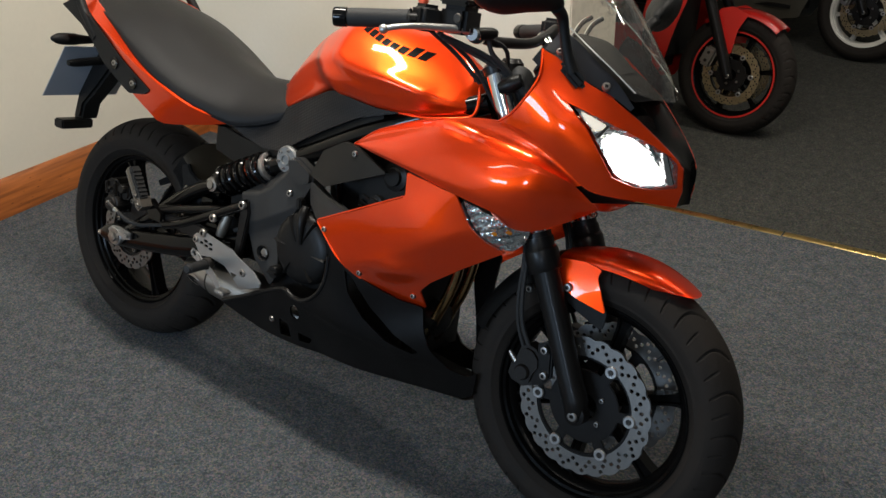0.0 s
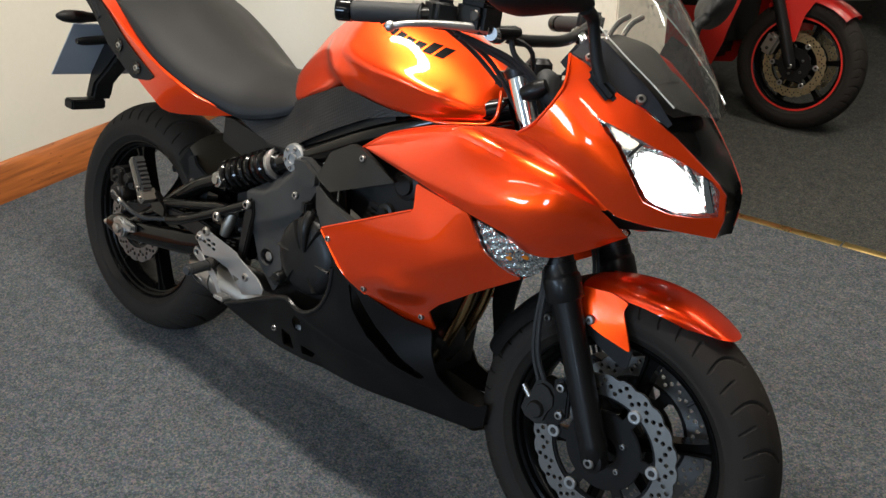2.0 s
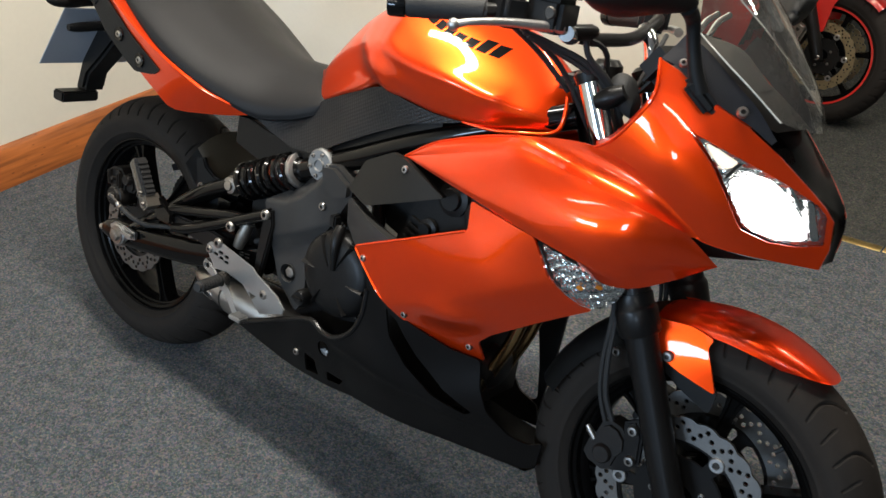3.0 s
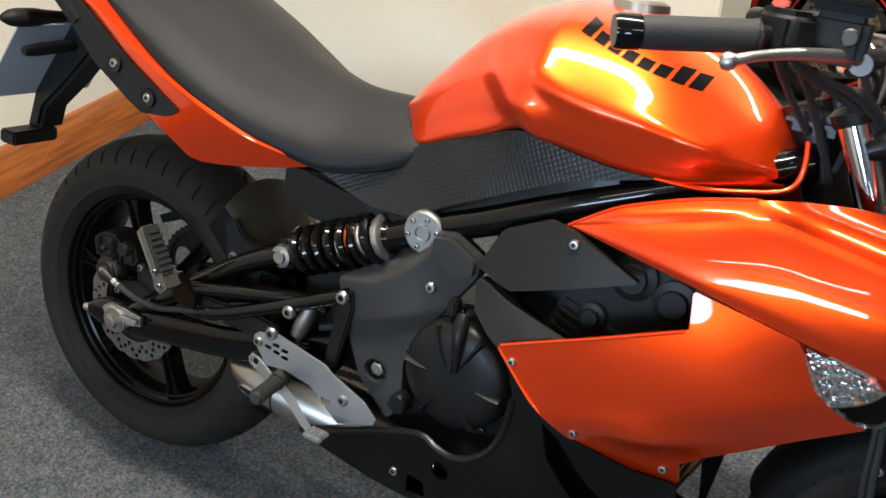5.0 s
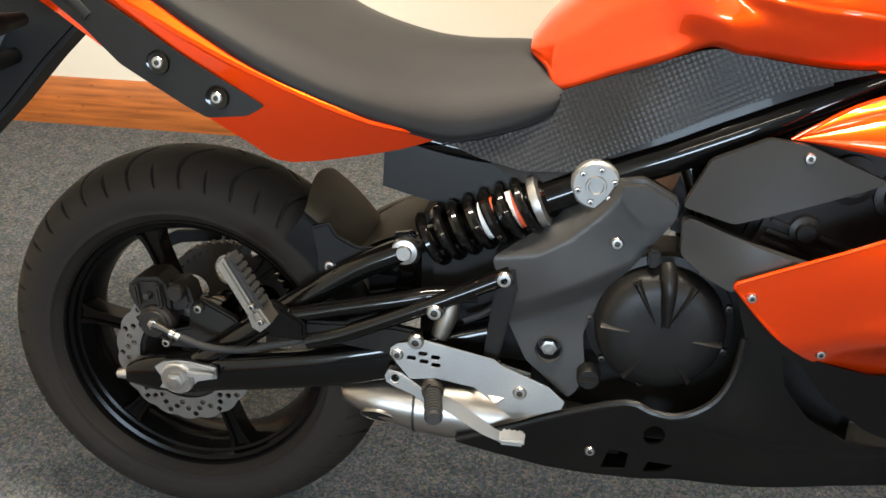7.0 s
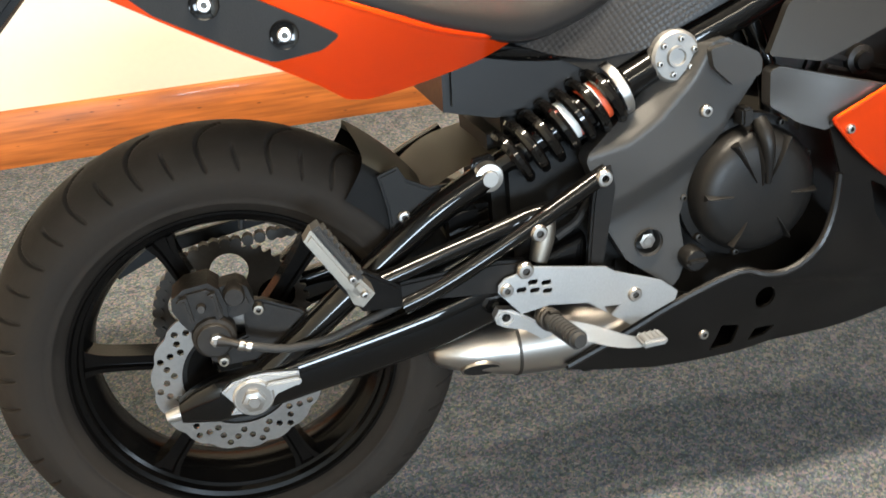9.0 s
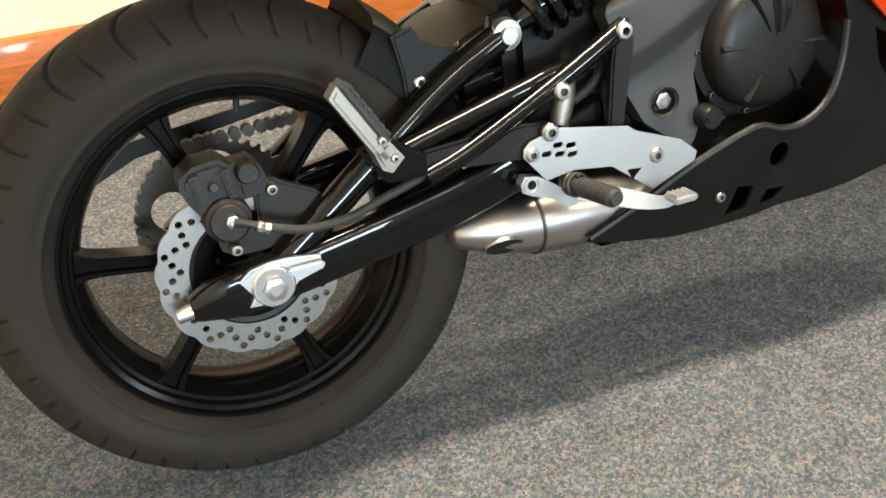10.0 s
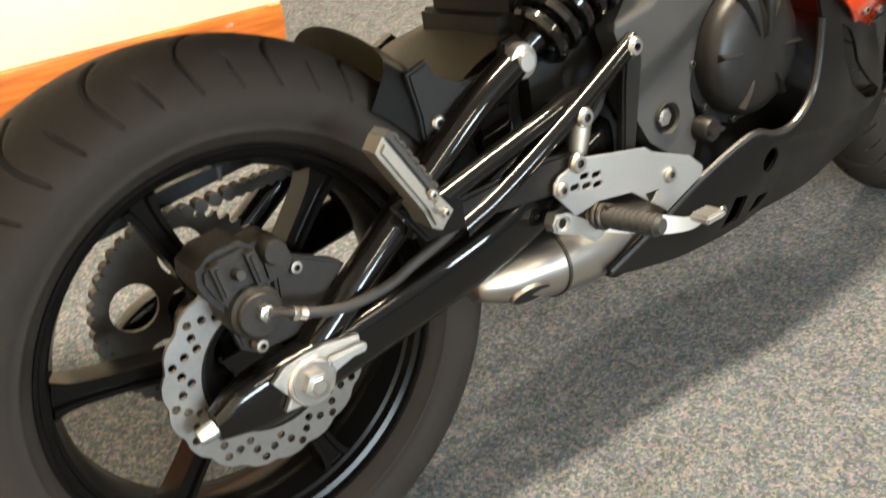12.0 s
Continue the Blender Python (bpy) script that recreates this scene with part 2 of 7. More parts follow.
def dimpled(name, colour):
    """Black plastic moulded with rows of small dimples."""
    mat = material(name, colour, 0.36, grain=0.2, scale=700, spec=0.28)
    nt = mat.node_tree
    tc = nt.nodes.new("ShaderNodeTexCoord")
    mp = nt.nodes.new("ShaderNodeMapping")
    mp.inputs["Rotation"].default_value = (0, radians(28), 0)
    mp.inputs["Scale"].default_value = (1, 0.05, 1)
    nt.links.new(tc.outputs["Object"], mp.inputs[0])
    v = nt.nodes.new("ShaderNodeTexVoronoi")
    v.inputs["Scale"].default_value, v.inputs["Randomness"].default_value = 150, 0.06
    nt.links.new(mp.outputs[0], v.inputs["Vector"])
    bp = nt.nodes.new("ShaderNodeBump")
    bp.inputs["Strength"].default_value, bp.inputs["Distance"].default_value = 0.6, 0.0017
    nt.links.new(v.outputs["Distance"], bp.inputs["Height"])
    nt.links.new(bp.outputs[0], nt.nodes["Principled BSDF"].inputs["Normal"])
    return mat


DIMPLED = dimpled("dimpled_black_plastic", (0.011, 0.011, 0.012))
SILVERED = material("silvered_reflector", (0.78, 0.78, 0.76), 0.20, 0.92, grain=0.1, scale=300)
CAP_METAL = material("machined_cap_metal", (0.27, 0.27, 0.265), 0.58, 1.0, grain=0.25, scale=500, blotch=0.1)
TRIM = material("grey_black_trim_plastic", (0.040, 0.039, 0.043), 0.5, grain=0.25, scale=900, blotch=0.2, spec=0.4)
DASH = material("grey_dash_plastic", (0.060, 0.057, 0.054), 0.6, grain=0.25, scale=700, blotch=0.15, bump=0.2, spec=0.35)
CAST = material("weathered_cast_alloy", (0.24, 0.22, 0.19), 0.5, 1.0, grain=0.3, scale=300, blotch=0.3, bump=0.2)
CALIPER = material("dusty_cast_caliper", (0.0105, 0.0088, 0.0073), 0.52, 0.1, grain=0.5, scale=180, blotch=0.6, bump=0.5, spec=0.3)
# unseen walls: the room's dimness is put into the colour, for dark reflections
SHADED_WALL = material("dark_toned_unseen_wall", (0.20, 0.19, 0.17), 0.8, grain=0.1, scale=60, blotch=0.2, spread=0.25)

# glowing patch for light mirrored in the reflector, not a second bulb
# ---- shapes ----
def part(name, bm, mat, parent=None, label="", sharp=38, m=None):
    """Links a bmesh as ONE mesh object, under a thing or a part."""
    me = bpy.data.meshes.new(name)
    bmesh.ops.recalc_face_normals(bm, faces=bm.faces)
    bm.to_mesh(me)
    bm.free()
    me.materials.append(mat)
    for p in me.polygons:
        p.use_smooth = True
    me.set_sharp_from_angle(angle=radians(sharp))
    ob = new(name, me)
    ob.parent = parent
    if m is not None:
        ob.matrix_basis = m
    if label:
        tagged(ob, label)
    return ob


def raw(verts, faces):
    bm = bmesh.new()
    vs = [bm.verts.new(v) for v in verts]
    for f in faces:
        bm.faces.new([vs[i] for i in f])
    return bm


def join(*bms):
    out = bmesh.new()
    for b in bms:
        me = bpy.data.meshes.new("tmp")
        b.to_mesh(me)
        b.free()
        out.from_mesh(me)
        bpy.data.meshes.remove(me)
    return out


def cr(pts, n, closed=False):
    """Catmull-Rom through the points along the first axis, n samples."""
    p = np.asarray(pts, float)
    k = len(p)
    q = np.concatenate([p[-1:], p, p[:2]]) if closed else np.concatenate([2 * p[:1] - p[1:2], p, 2 * p[-1:] - p[-2:-1]])
    u = np.linspace(0, k if closed else k - 1, n, endpoint=not closed)
    i = np.minimum(u.astype(int), (k if closed else k - 1) - 1)
    f = (u - i).reshape(-1, *[1] * (p.ndim - 1))
    a, b, c, d = q[i], q[i + 1], q[i + 2], q[i + 3]
    return 0.5 * (2 * b + (c - a) * f + (2 * a - 5 * b + 4 * c - d) * f**2 + (3 * b - a - 3 * c + d) * f**3)


def grid_mesh(g, wrap_u=False, wrap_v=False):
    nu, nv = g.shape[:2]
    faces = [[(i % nu) * nv + j % nv, ((i + 1) % nu) * nv + j % nv, ((i + 1) % nu) * nv + (j + 1) % nv, (i % nu) * nv + (j + 1) % nv]
             for i in range(nu if wrap_u else nu - 1) for j in range(nv if wrap_v else nv - 1)]
    return raw(g.reshape(-1, 3), faces)


def surf(rows, nu=24, nv=24, thick=0.003):
    """A smooth shell through a net of control points."""
    g = cr(np.swapaxes(cr(np.array(rows, float), nu), 0, 1), nv)
    bm = grid_mesh(g)
    if thick:
        bmesh.ops.solidify(bm, geom=bm.faces[:], thickness=thick)
    return bm


def loft(sections, n_along=40, n_round=40, caps=True):
    """A closed body through rings of control points."""
    g = cr(np.array([cr(s, n_round, True) for s in sections]), n_along)
    bm = grid_mesh(g, wrap_v=True)
    if caps:
        bm.verts.ensure_lookup_table()
        bm.faces.new([bm.verts[j] for j in range(n_round)])
        bm.faces.new([bm.verts[(n_along - 1) * n_round + j] for j in range(n_round)])
    return bm


def half_rings(stations):
    """Rings across the bike from (x, [(half width, height) from the top centre down]) stations."""
    out = []
    for x, prof in stations:
        right = [(x, -w, z) for w, z in prof]
        left = [(x, w, z) for w, z in prof[::-1] if w > 1e-6]
        out.append(right + left)
    return out


def tube(pts, r, n=10, smooth=6, closed=False, caps=True):
    """A round bar along a path; r is a number or one for each point."""
    p = np.array(pts, float)
    rr = np.full(len(p), r) if np.isscalar(r) else np.array(r, float)
    if smooth > 1 and len(p) > 2:
        m = (len(p) - 1) * smooth + 1
        p, rr = cr(p, m, closed), cr(rr[:, None], m, closed)[:, 0]
    d = np.gradient(p, axis=0)
    d /= np.linalg.norm(d, axis=1)[:, None] + 1e-12
    ref = np.array([0, 1.0, 0]) if abs(d[0][1]) < 0.9 else np.array([1.0, 0, 0])
    rings = []
    for c, t, q in zip(p, d, rr):
        a = np.cross(t, ref)
        a /= np.linalg.norm(a)
        b = np.cross(a, t)
        ref = b
        ang = np.linspace(0, 2 * np.pi, n, endpoint=False)[:, None]
        rings.append(c + q * (np.cos(ang) * a + np.sin(ang) * b))
    bm = grid_mesh(np.array(rings), wrap_u=closed, wrap_v=True)
    if caps and not closed:
        bm.verts.ensure_lookup_table()
        bm.faces.new([bm.verts[j] for j in range(n)])
        bm.faces.new([bm.verts[(len(p) - 1) * n + j] for j in range(n)])
    return bm


def lathe(profile, n=48, centre=(0, 0, 0), closed=False):
    """Turns (radius, y) round the y axis through the centre."""
    ang = np.linspace(0, 2 * np.pi, n, endpoint=False)
    g = np.array([[(centre[0] + r * np.cos(a), centre[1] + y, centre[2] + r * np.sin(a)) for r, y in profile] for a in ang])
    bm = grid_mesh(g, wrap_u=True, wrap_v=closed)
    bmesh.ops.remove_doubles(bm, verts=bm.verts[:], dist=1e-6)
    return bm


def fill(outline, holes=(), inner=()):
    """Triangles of a flat outline with holes and inner points, as (points, faces)."""
    from mathutils.geometry import delaunay_2d_cdt
    pts, edges = [], []
    for loop in (outline, *holes):
        k = len(pts)
        pts += [Vector(p) for p in loop]
        edges += [(k + i, k + (i + 1) % len(loop)) for i in range(len(loop))]
    pts += [Vector(p) for p in inner]
    v, _, f, *_ = delaunay_2d_cdt(pts, edges, [], 0, 1e-6)
    keep = []
    for t in f:
        mid = (sum(v[i][0] for i in t) / 3, sum(v[i][1] for i in t) / 3)
        if inside(mid, list(outline)) and not any(inside(mid, list(h)) for h in holes):
            keep.append(list(t))
    return [tuple(p) for p in v], keep


def inside(p, loop):
    x, z = p
    zs = [q[1] for q in loop]
    if not min(zs) <= z <= max(zs):
        return False
    hit = False
    for (ax, az), (bx, bz) in zip(loop, loop[1:] + loop[:1]):
        if (az > z) != (bz > z) and x < (bx - ax) * (z - az) / (bz - az) + ax:
            hit = not hit
    return hit


def plate(outline, y0, y1, holes=(), bevel=0.0015):
    """A flat plate of the (x, z) outline between two values of y."""
    v, f = fill(outline, holes)
    n = len(v)
    count = {}
    for t in f:
        for a, b in zip(t, t[1:] + t[:1]):
            count[(a, b)] = 1
    faces = [t for t in f] + [[i + n for i in t[::-1]] for t in f]
    faces += [[a, b, b + n, a + n] for a, b in count if (b, a) not in count]
    bm = raw([(x, y0, z) for x, z in v] + [(x, y1, z) for x, z in v], faces)
    bmesh.ops.recalc_face_normals(bm, faces=bm.faces)
    if bevel:
        rim = [e for e in bm.edges if len(e.link_faces) == 2 and e.calc_face_angle(0) > 0.9 and abs(e.verts[0].co.y - e.verts[1].co.y) < 1e-6]
        bmesh.ops.bevel(bm, geom=rim, offset=bevel, segments=2, affect="EDGES", clamp_overlap=True)
    return bm


def field(ctrl):
    """A smooth y over (x, z), through the control values (x, z, y)."""
    c = np.array(ctrl, float)
    r = np.linalg.norm(c[:, None, :2] - c[None, :, :2], axis=2)
    k = len(c)
    a = np.zeros((k + 3, k + 3))
    a[:k, :k] = np.where(r > 0, r**2 * np.log(r + 1e-12), 0) + 1e-6 * np.eye(k)
    a[:k, k:] = np.c_[np.ones(k), c[:, :2]]
    a[k:, :k] = a[:k, k:].T
    w = np.linalg.solve(a, np.r_[c[:, 2], 0, 0, 0])

    def value(x, z):
        d = np.hypot(x - c[:, 0], z - c[:, 1])
        return float((np.where(d > 0, d**2 * np.log(d + 1e-12), 0)) @ w[:k] + w[k] + w[k + 1] * x + w[k + 2] * z)
    return value


def dense(loop, step, rounded):
    """The outline cut into short pieces, its corners rounded off a little."""
    p = [np.array(q, float) for q in loop]
    out = []
    for i, b in enumerate(p):
        a, c = p[i - 1], p[(i + 1) % len(p)]
        la, lc = np.linalg.norm(a - b), np.linalg.norm(c - b)
        e = b + (a - b) / la * min(rounded, 0.4 * la)
        f = b + (c - b) / lc * min(rounded, 0.4 * lc)
        arc = [(1 - u) ** 2 * e + 2 * u * (1 - u) * b + u * u * f for u in (0, 0.25, 0.5, 0.75, 1)]
        if out:
            n = max(1, int(np.linalg.norm(arc[0] - out[-1]) / step))
            out += [out[-1] + (arc[0] - out[-1]) * j / n for j in range(1, n)]
        out += arc
    n = max(1, int(np.linalg.norm(out[0] - out[-1]) / step))
    last = out[-1]
    out += [last + (out[0] - last) * j / n for j in range(1, n)]
    return [(float(x), float(z)) for x, z in out]


def panel(outline, yfun, thick=0.004, holes=(), step=0.011, rounded=0.012, side=1, lip=0.0):
    """A curved panel: the (x, z) outline laid on y = yfun(x, z), with thickness and an edge turned in."""
    loop = dense(outline, step, rounded)
    hs = [dense(h, step, 0.004) for h in holes]
    xs, zs = [p[0] for p in loop], [p[1] for p in loop]
    inner = []
    rim = np.array(loop + [p for h in hs for p in h])
    x, row = min(xs), 0
    while x < max(xs):
        z = min(zs) + (0.5 * step if row % 2 else 0)
        while z < max(zs):
            if inside((x, z), loop) and not any(inside((x, z), h) for h in hs) and np.min(np.hypot(rim[:, 0] - x, rim[:, 1] - z)) > 0.55 * step:
                inner.append((x, z))
            z += step
        x, row = x + 0.87 * step, row + 1
    v, f = fill(loop, hs, inner)
    n = len(v)
    front = [(x, side * yfun(x, z), z) for x, z in v]
    back = [(x, side * (yfun(x, z) + thick), z) for x, z in v]
    count = {(a, b) for t in f for a, b in zip(t, t[1:] + t[:1])}
    faces = [t for t in f] + [[i + n for i in t[::-1]] for t in f]
    faces += [[a, b, b + n, a + n] for a, b in count if (b, a) not in count]
    return raw(front + back, faces)


def box(x0, x1, y0, y1, z0, z1, bevel=0.004, seg=2):
    bm = bmesh.new()
    bmesh.ops.create_cube(bm, size=1.0)
    for v in bm.verts:
        v.co = ((x0 + x1) / 2 + v.co.x * (x1 - x0), (y0 + y1) / 2 + v.co.y * (y1 - y0), (z0 + z1) / 2 + v.co.z * (z1 - z0))
    if bevel:
        bmesh.ops.bevel(bm, geom=bm.edges[:], offset=bevel, segments=seg, affect="EDGES")
    return bm


def turned(bm, m):
    bmesh.ops.transform(bm, matrix=m, verts=bm.verts)
    return bm


def along(a, b):
    """A frame at a whose -y axis points from a to b."""
    d = Vector(b) - Vector(a)
    return Matrix.Translation(a) @ d.to_track_quat("-Y", "Z").to_matrix().to_4x4()


BOLT_MESH = {}


def bolt(parent, at, r=0.006, name="bolt", mat=None, towards=(0, -1, 0), head=0.004):
    """A button-head socket bolt whose head stands on the surface."""
    mat = mat or STEEL
    key = (r, head, mat.name)
    if key not in BOLT_MESH:
        prof = [(r, 0.002), (r, -0.4 * head), (0.8 * r, -head), (0.44 * r, -1.05 * head), (0.39 * r, -0.35 * head), (0, -0.3 * head)]
        ob = part(name, lathe(prof, 16), mat, parent, sharp=30)
        # the socket's shade is painted in: its recess faces take the dark steel
        ob.data.materials.append(DARK_STEEL)
        for p in ob.data.polygons:
            if math.hypot(p.center.x, p.center.z) < 0.43 * r:
                p.material_index = 1
        BOLT_MESH[key] = ob.data
    else:
        ob = new(name, BOLT_MESH[key])
        ob.parent = parent
    ob.matrix_basis = along(at, Vector(at) + Vector(towards))
    return ob


def hexnut(r, h, n=6):
    return turned(lathe([(0, -h), (0.55 * r, -h), (0.6 * r, -0.92 * h), (r, -0.85 * h), (r, 0)], n), Matrix.Identity(4))


def empty(name, m, label, category, group=""):
    ob = new(name)
    ob.empty_display_size = 0.1
    ob.matrix_world = m
    return tagged(ob, label, category, group)

# ---- the showroom ----
def setting(name, bm, mat, label, sharp=38):
    return tagged(part(name, bm, mat, None, label, sharp), kind="structure")


WX, WY, WEND, WBACK = -1.175, 1.235, 0.68, 1.56   # wall faces beside and behind the bike, the end of the rear wall, its far face
STRIP_Y, STRIP_SLOPE = 1.60, 0.05   # the joining strip's line: y at x = 1, and its slant


def floor_sheet(near, far):
    """A carpet slab between two lines (y at x = 0, slope)."""
    q = [(x, k[0] + k[1] * x) for k, xs in ((near, (-6, 9)), (far, (9, -6))) for x in xs]
    return raw([(x, y, z) for z in (0.0, -0.05) for x, y in q], [[0, 1, 2, 3], [7, 6, 5, 4], [0, 4, 5, 1], [1, 5, 6, 2], [2, 6, 7, 3], [3, 7, 4, 0]])


JOINT = (STRIP_Y - STRIP_SLOPE, STRIP_SLOPE)
setting("floor", floor_sheet((-8, 0), JOINT), CARPET, "blue-grey flecked contract carpet on the showroom floor")
setting("floor_far", floor_sheet(JOINT, (9, 0)), CARPET_DARK, "dark grey carpet beyond the brass joining strip")
west = setting("wall_west", box(WX - 0.15, WX, -5.35, WBACK, 0, 2.7, 0), PLASTER, "cream painted plaster wall with a pine skirting board")
setting("wall_north", box(WX, WEND, WY, WBACK, 0, 2.7, 0.004), PLASTER, "cream painted wall end beside the opening")
setting("wall_far", box(-3.2, 6.2, 5.6, 5.75, 0, 2.7, 0), PLASTER, "cream wall at the far side of the showroom")
setting("wall_far_west", box(-3.35, -3.2, WBACK, 5.75, 0, 2.7, 0), PLASTER, "cream wall closing the far room")
setting("wall_far_step", box(-3.2, WX - 0.15, WBACK - 0.15, WBACK, 0, 2.7, 0), PLASTER, "cream wall closing the far room")
setting("wall_east", box(6.2, 6.35, -5.35, 5.75, 0, 2.7, 0), SHADED_WALL, "unseen end wall of the showroom, coloured dark to dim its reflections")
setting("ceiling", box(-3.4, 6.4, -5.6, 5.8, 2.7, 2.8, 0), CEILING, "unseen showroom ceiling, coloured dark to dim its reflections")


def window_wall():
    """The shop-front wall: solid round two window openings."""
    y0, y1 = -5.35, -5.2
    bits = [box(-1.3, -1.0, y0, y1, 0, 2.7, 0), box(1.2, 2.85, y0, y1, 0, 2.7, 0), box(3.55, 6.35, y0, y1, 0, 2.7, 0)]
    for a, b in ((-1.0, 1.2), (2.85, 3.55)):
        bits += [box(a, b, y0, y1, 0, 1.4, 0), box(a, b, y0, y1, 2.1, 2.7, 0)]
    return setting("wall_south", join(*bits), SHADED_WALL, "unseen shop-front wall with two window openings, coloured dark to dim its reflections")


def shop_window(name, a, b):
    bits = [box(a, b, -5.30, -5.24, 1.4, 1.45, 0.004), box(a, b, -5.30, -5.24, 2.05, 2.1, 0.004)]
    bits += [box(x - 0.025, x + 0.025, -5.30, -5.24, 1.45, 2.05, 0.004) for x in (a + 0.025, b - 0.025, 0.5 * (a + b))]
    setting(name, join(*bits), WHITE, "white framed shop window")


window_wall()
shop_window("window_1", -1.0, 1.2)
shop_window("window_2", 2.85, 3.55)


def skirting(name, run, depth_sign, fixed, vertical_axis):
    """Pine skirting board with a moulded top edge, along one wall face."""
    d, h = 0.02 * depth_sign, 0.145
    prof = [(0, 0), (d, 0), (d, h - 0.035), (0.8 * d, h - 0.028), (0.75 * d, h - 0.018), (0.35 * d, h - 0.004), (0, h)]
    a, b = run
    g = []
    for s in (a, b):
        g.append([(s, fixed + p, z) if vertical_axis == "y" else (fixed + p, s, z) for p, z in prof])
    g = np.array(g)
    bm = grid_mesh(g, wrap_v=True)
    bm.verts.ensure_lookup_table()
    k = len(prof)
    bm.faces.new([bm.verts[i] for i in range(k)])
    bm.faces.new([bm.verts[k + i] for i in range(k)])
    return setting(name, bm, PINE, "varnished pine skirting board along the cream wall", 30)


skirting("baseboard_1", (-5.2, WY - 0.02), 1, WX, "x")
for ob in (west, bpy.data.objects["baseboard_1"]):
    ob.matrix_world = Matrix.Translation((WX, WY, 0)) @ pose(0, 0, 0, 0, 0, 3.5) @ Matrix.Translation((-WX, -WY, 0))
skirting("baseboard_2", (WX, WEND + 0.02), -1, WY, "y")
skirting("baseboard_3", (WY, WBACK), 1, WEND, "x")


def brass_strip(x0, x1, y, skew):
    bm = loft([[(x, y + skew * (x - x0) - 0.017, 0.0005), (x, y + skew * (x - x0) - 0.012, 0.003), (x, y + skew * (x - x0), 0.0045),
               (x, y + skew * (x - x0) + 0.012, 0.003), (x, y + skew * (x - x0) + 0.017, 0.0005)] for x in (x0, x1)], 2, 20)
    return tagged(part("carpet_strip", bm, BRASS, None, "worn brass joining strip between the two carpets"), category="floor strip", group="carpet strips", kind="structure")


for x0, x1, dy in ((WEND + 0.02, 1.335, 0.0), (1.342, 2.25, 0.003), (2.257, 6.2, -0.002)):
    brass_strip(x0, x1, JOINT[0] + JOINT[1] * x0 + dy, STRIP_SLOPE)


def batten(x, y):
    thing = empty("ceiling_light", pose(x, y, 2.7), "white fluorescent batten light on the ceiling, out of view", "ceiling light", "ceiling battens")
    part("housing", box(-0.76, 0.76, -0.04, 0.04, -0.06, 0, 0.004), WHITE, thing)
    part("tube", turned(lathe([(0, -0.74), (0.013, -0.74), (0.013, 0.74), (0, 0.74)], 14), pose(0, 0, -0.085, 0, 0, 90)), TUBE, thing, "glowing fluorescent tube")
    return thing


# fittings for every batten lamp, the two added fill lamps included
for bx_, by_, _ in BATTENS:
    batten(bx_, by_)

# ---- the orange motorcycle: x ahead, y to its left, z up from the tyres' contact ----
LEAN = 15.06
bike = empty("motorcycle", pose(0, 0, 0.0002, -LEAN), "orange sports touring motorcycle leaning on its side stand on the carpet", "motorcycle", "motorcycles")


def tyre_mesh(R, half, rim_r, period, seg=1500, depth=0.006, flat=1.0):
    """A round road tyre with slanted tread grooves sunk into it."""
    prof = []
    for a in np.linspace(-1, 1, 61):
        w = half * np.sin(a * 1.5)
        r = R - (R - rim_r) * 0.60 * (1 - np.sqrt(max(0.0, 1 - (np.sin(a * 1.5) * flat) ** 2)))
        prof.append((r, w))
    side = [(rim_r + 0.004, half * 0.72), (rim_r + 0.012, half * 0.86), (rim_r + 0.017, half * 0.90), (rim_r + 0.0175, half * 0.918), (rim_r + 0.0205, half * 0.932), (rim_r + 0.021, half * 0.928), (rim_r + 0.028, half * 0.965)]
    prof = [(r, -w) for r, w in side] + prof + [(r, w) for r, w in side[::-1]]
    prof = np.array(prof)
    ang = np.linspace(0, 2 * np.pi, seg, endpoint=False)
    A, J = np.meshgrid(ang, np.arange(len(prof)), indexing="ij")
    r, y = prof[J, 0], prof[J, 1]
    u = np.abs(y) / half
    sgn = np.where(y < 0, 0.0, 0.5)
    ph = (A * period / (2 * np.pi) + sgn) % 1.0
    lean = 1.5 * u - 1.15 * u * u
    d1 = np.abs(((ph - lean + 0.5) % 1.0) - 0.5)
    d2 = np.abs(((ph - 0.5 - lean + 0.5) % 1.0) - 0.5)
    width = 0.034
    g1 = np.clip(1 - (d1 / width) ** 2, 0, 1) * np.clip((u - 0.06) / 0.05, 0, 1) * np.clip((0.95 - u) / 0.05, 0, 1)
    g2 = np.clip(1 - (d2 / (0.85 * width)) ** 2, 0, 1) * np.clip((u - 0.64) / 0.05, 0, 1) * np.clip((0.95 - u) / 0.05, 0, 1)
    crown = (r > rim_r + 0.03)
    r = r - depth * np.minimum(1.0, 1.6 * np.maximum(g1, g2)) * crown
    g = np.stack([r * np.cos(A), y, r * np.sin(A)], -1)
    nu, nv = g.shape[:2]
    i = np.arange(nu)[:, None]
    j = np.arange(nv - 1)[None]
    f = np.stack([i * nv + j, ((i + 1) % nu) * nv + j, ((i + 1) % nu) * nv + j + 1, i * nv + j + 1], -1).reshape(-1, 4)
    me = bpy.data.meshes.new("tyre")
    me.from_pydata(g.reshape(-1, 3).tolist(), [], f.tolist())
    for p in me.polygons:
        p.use_smooth = True
    me.materials.append(RUBBER)
    return me


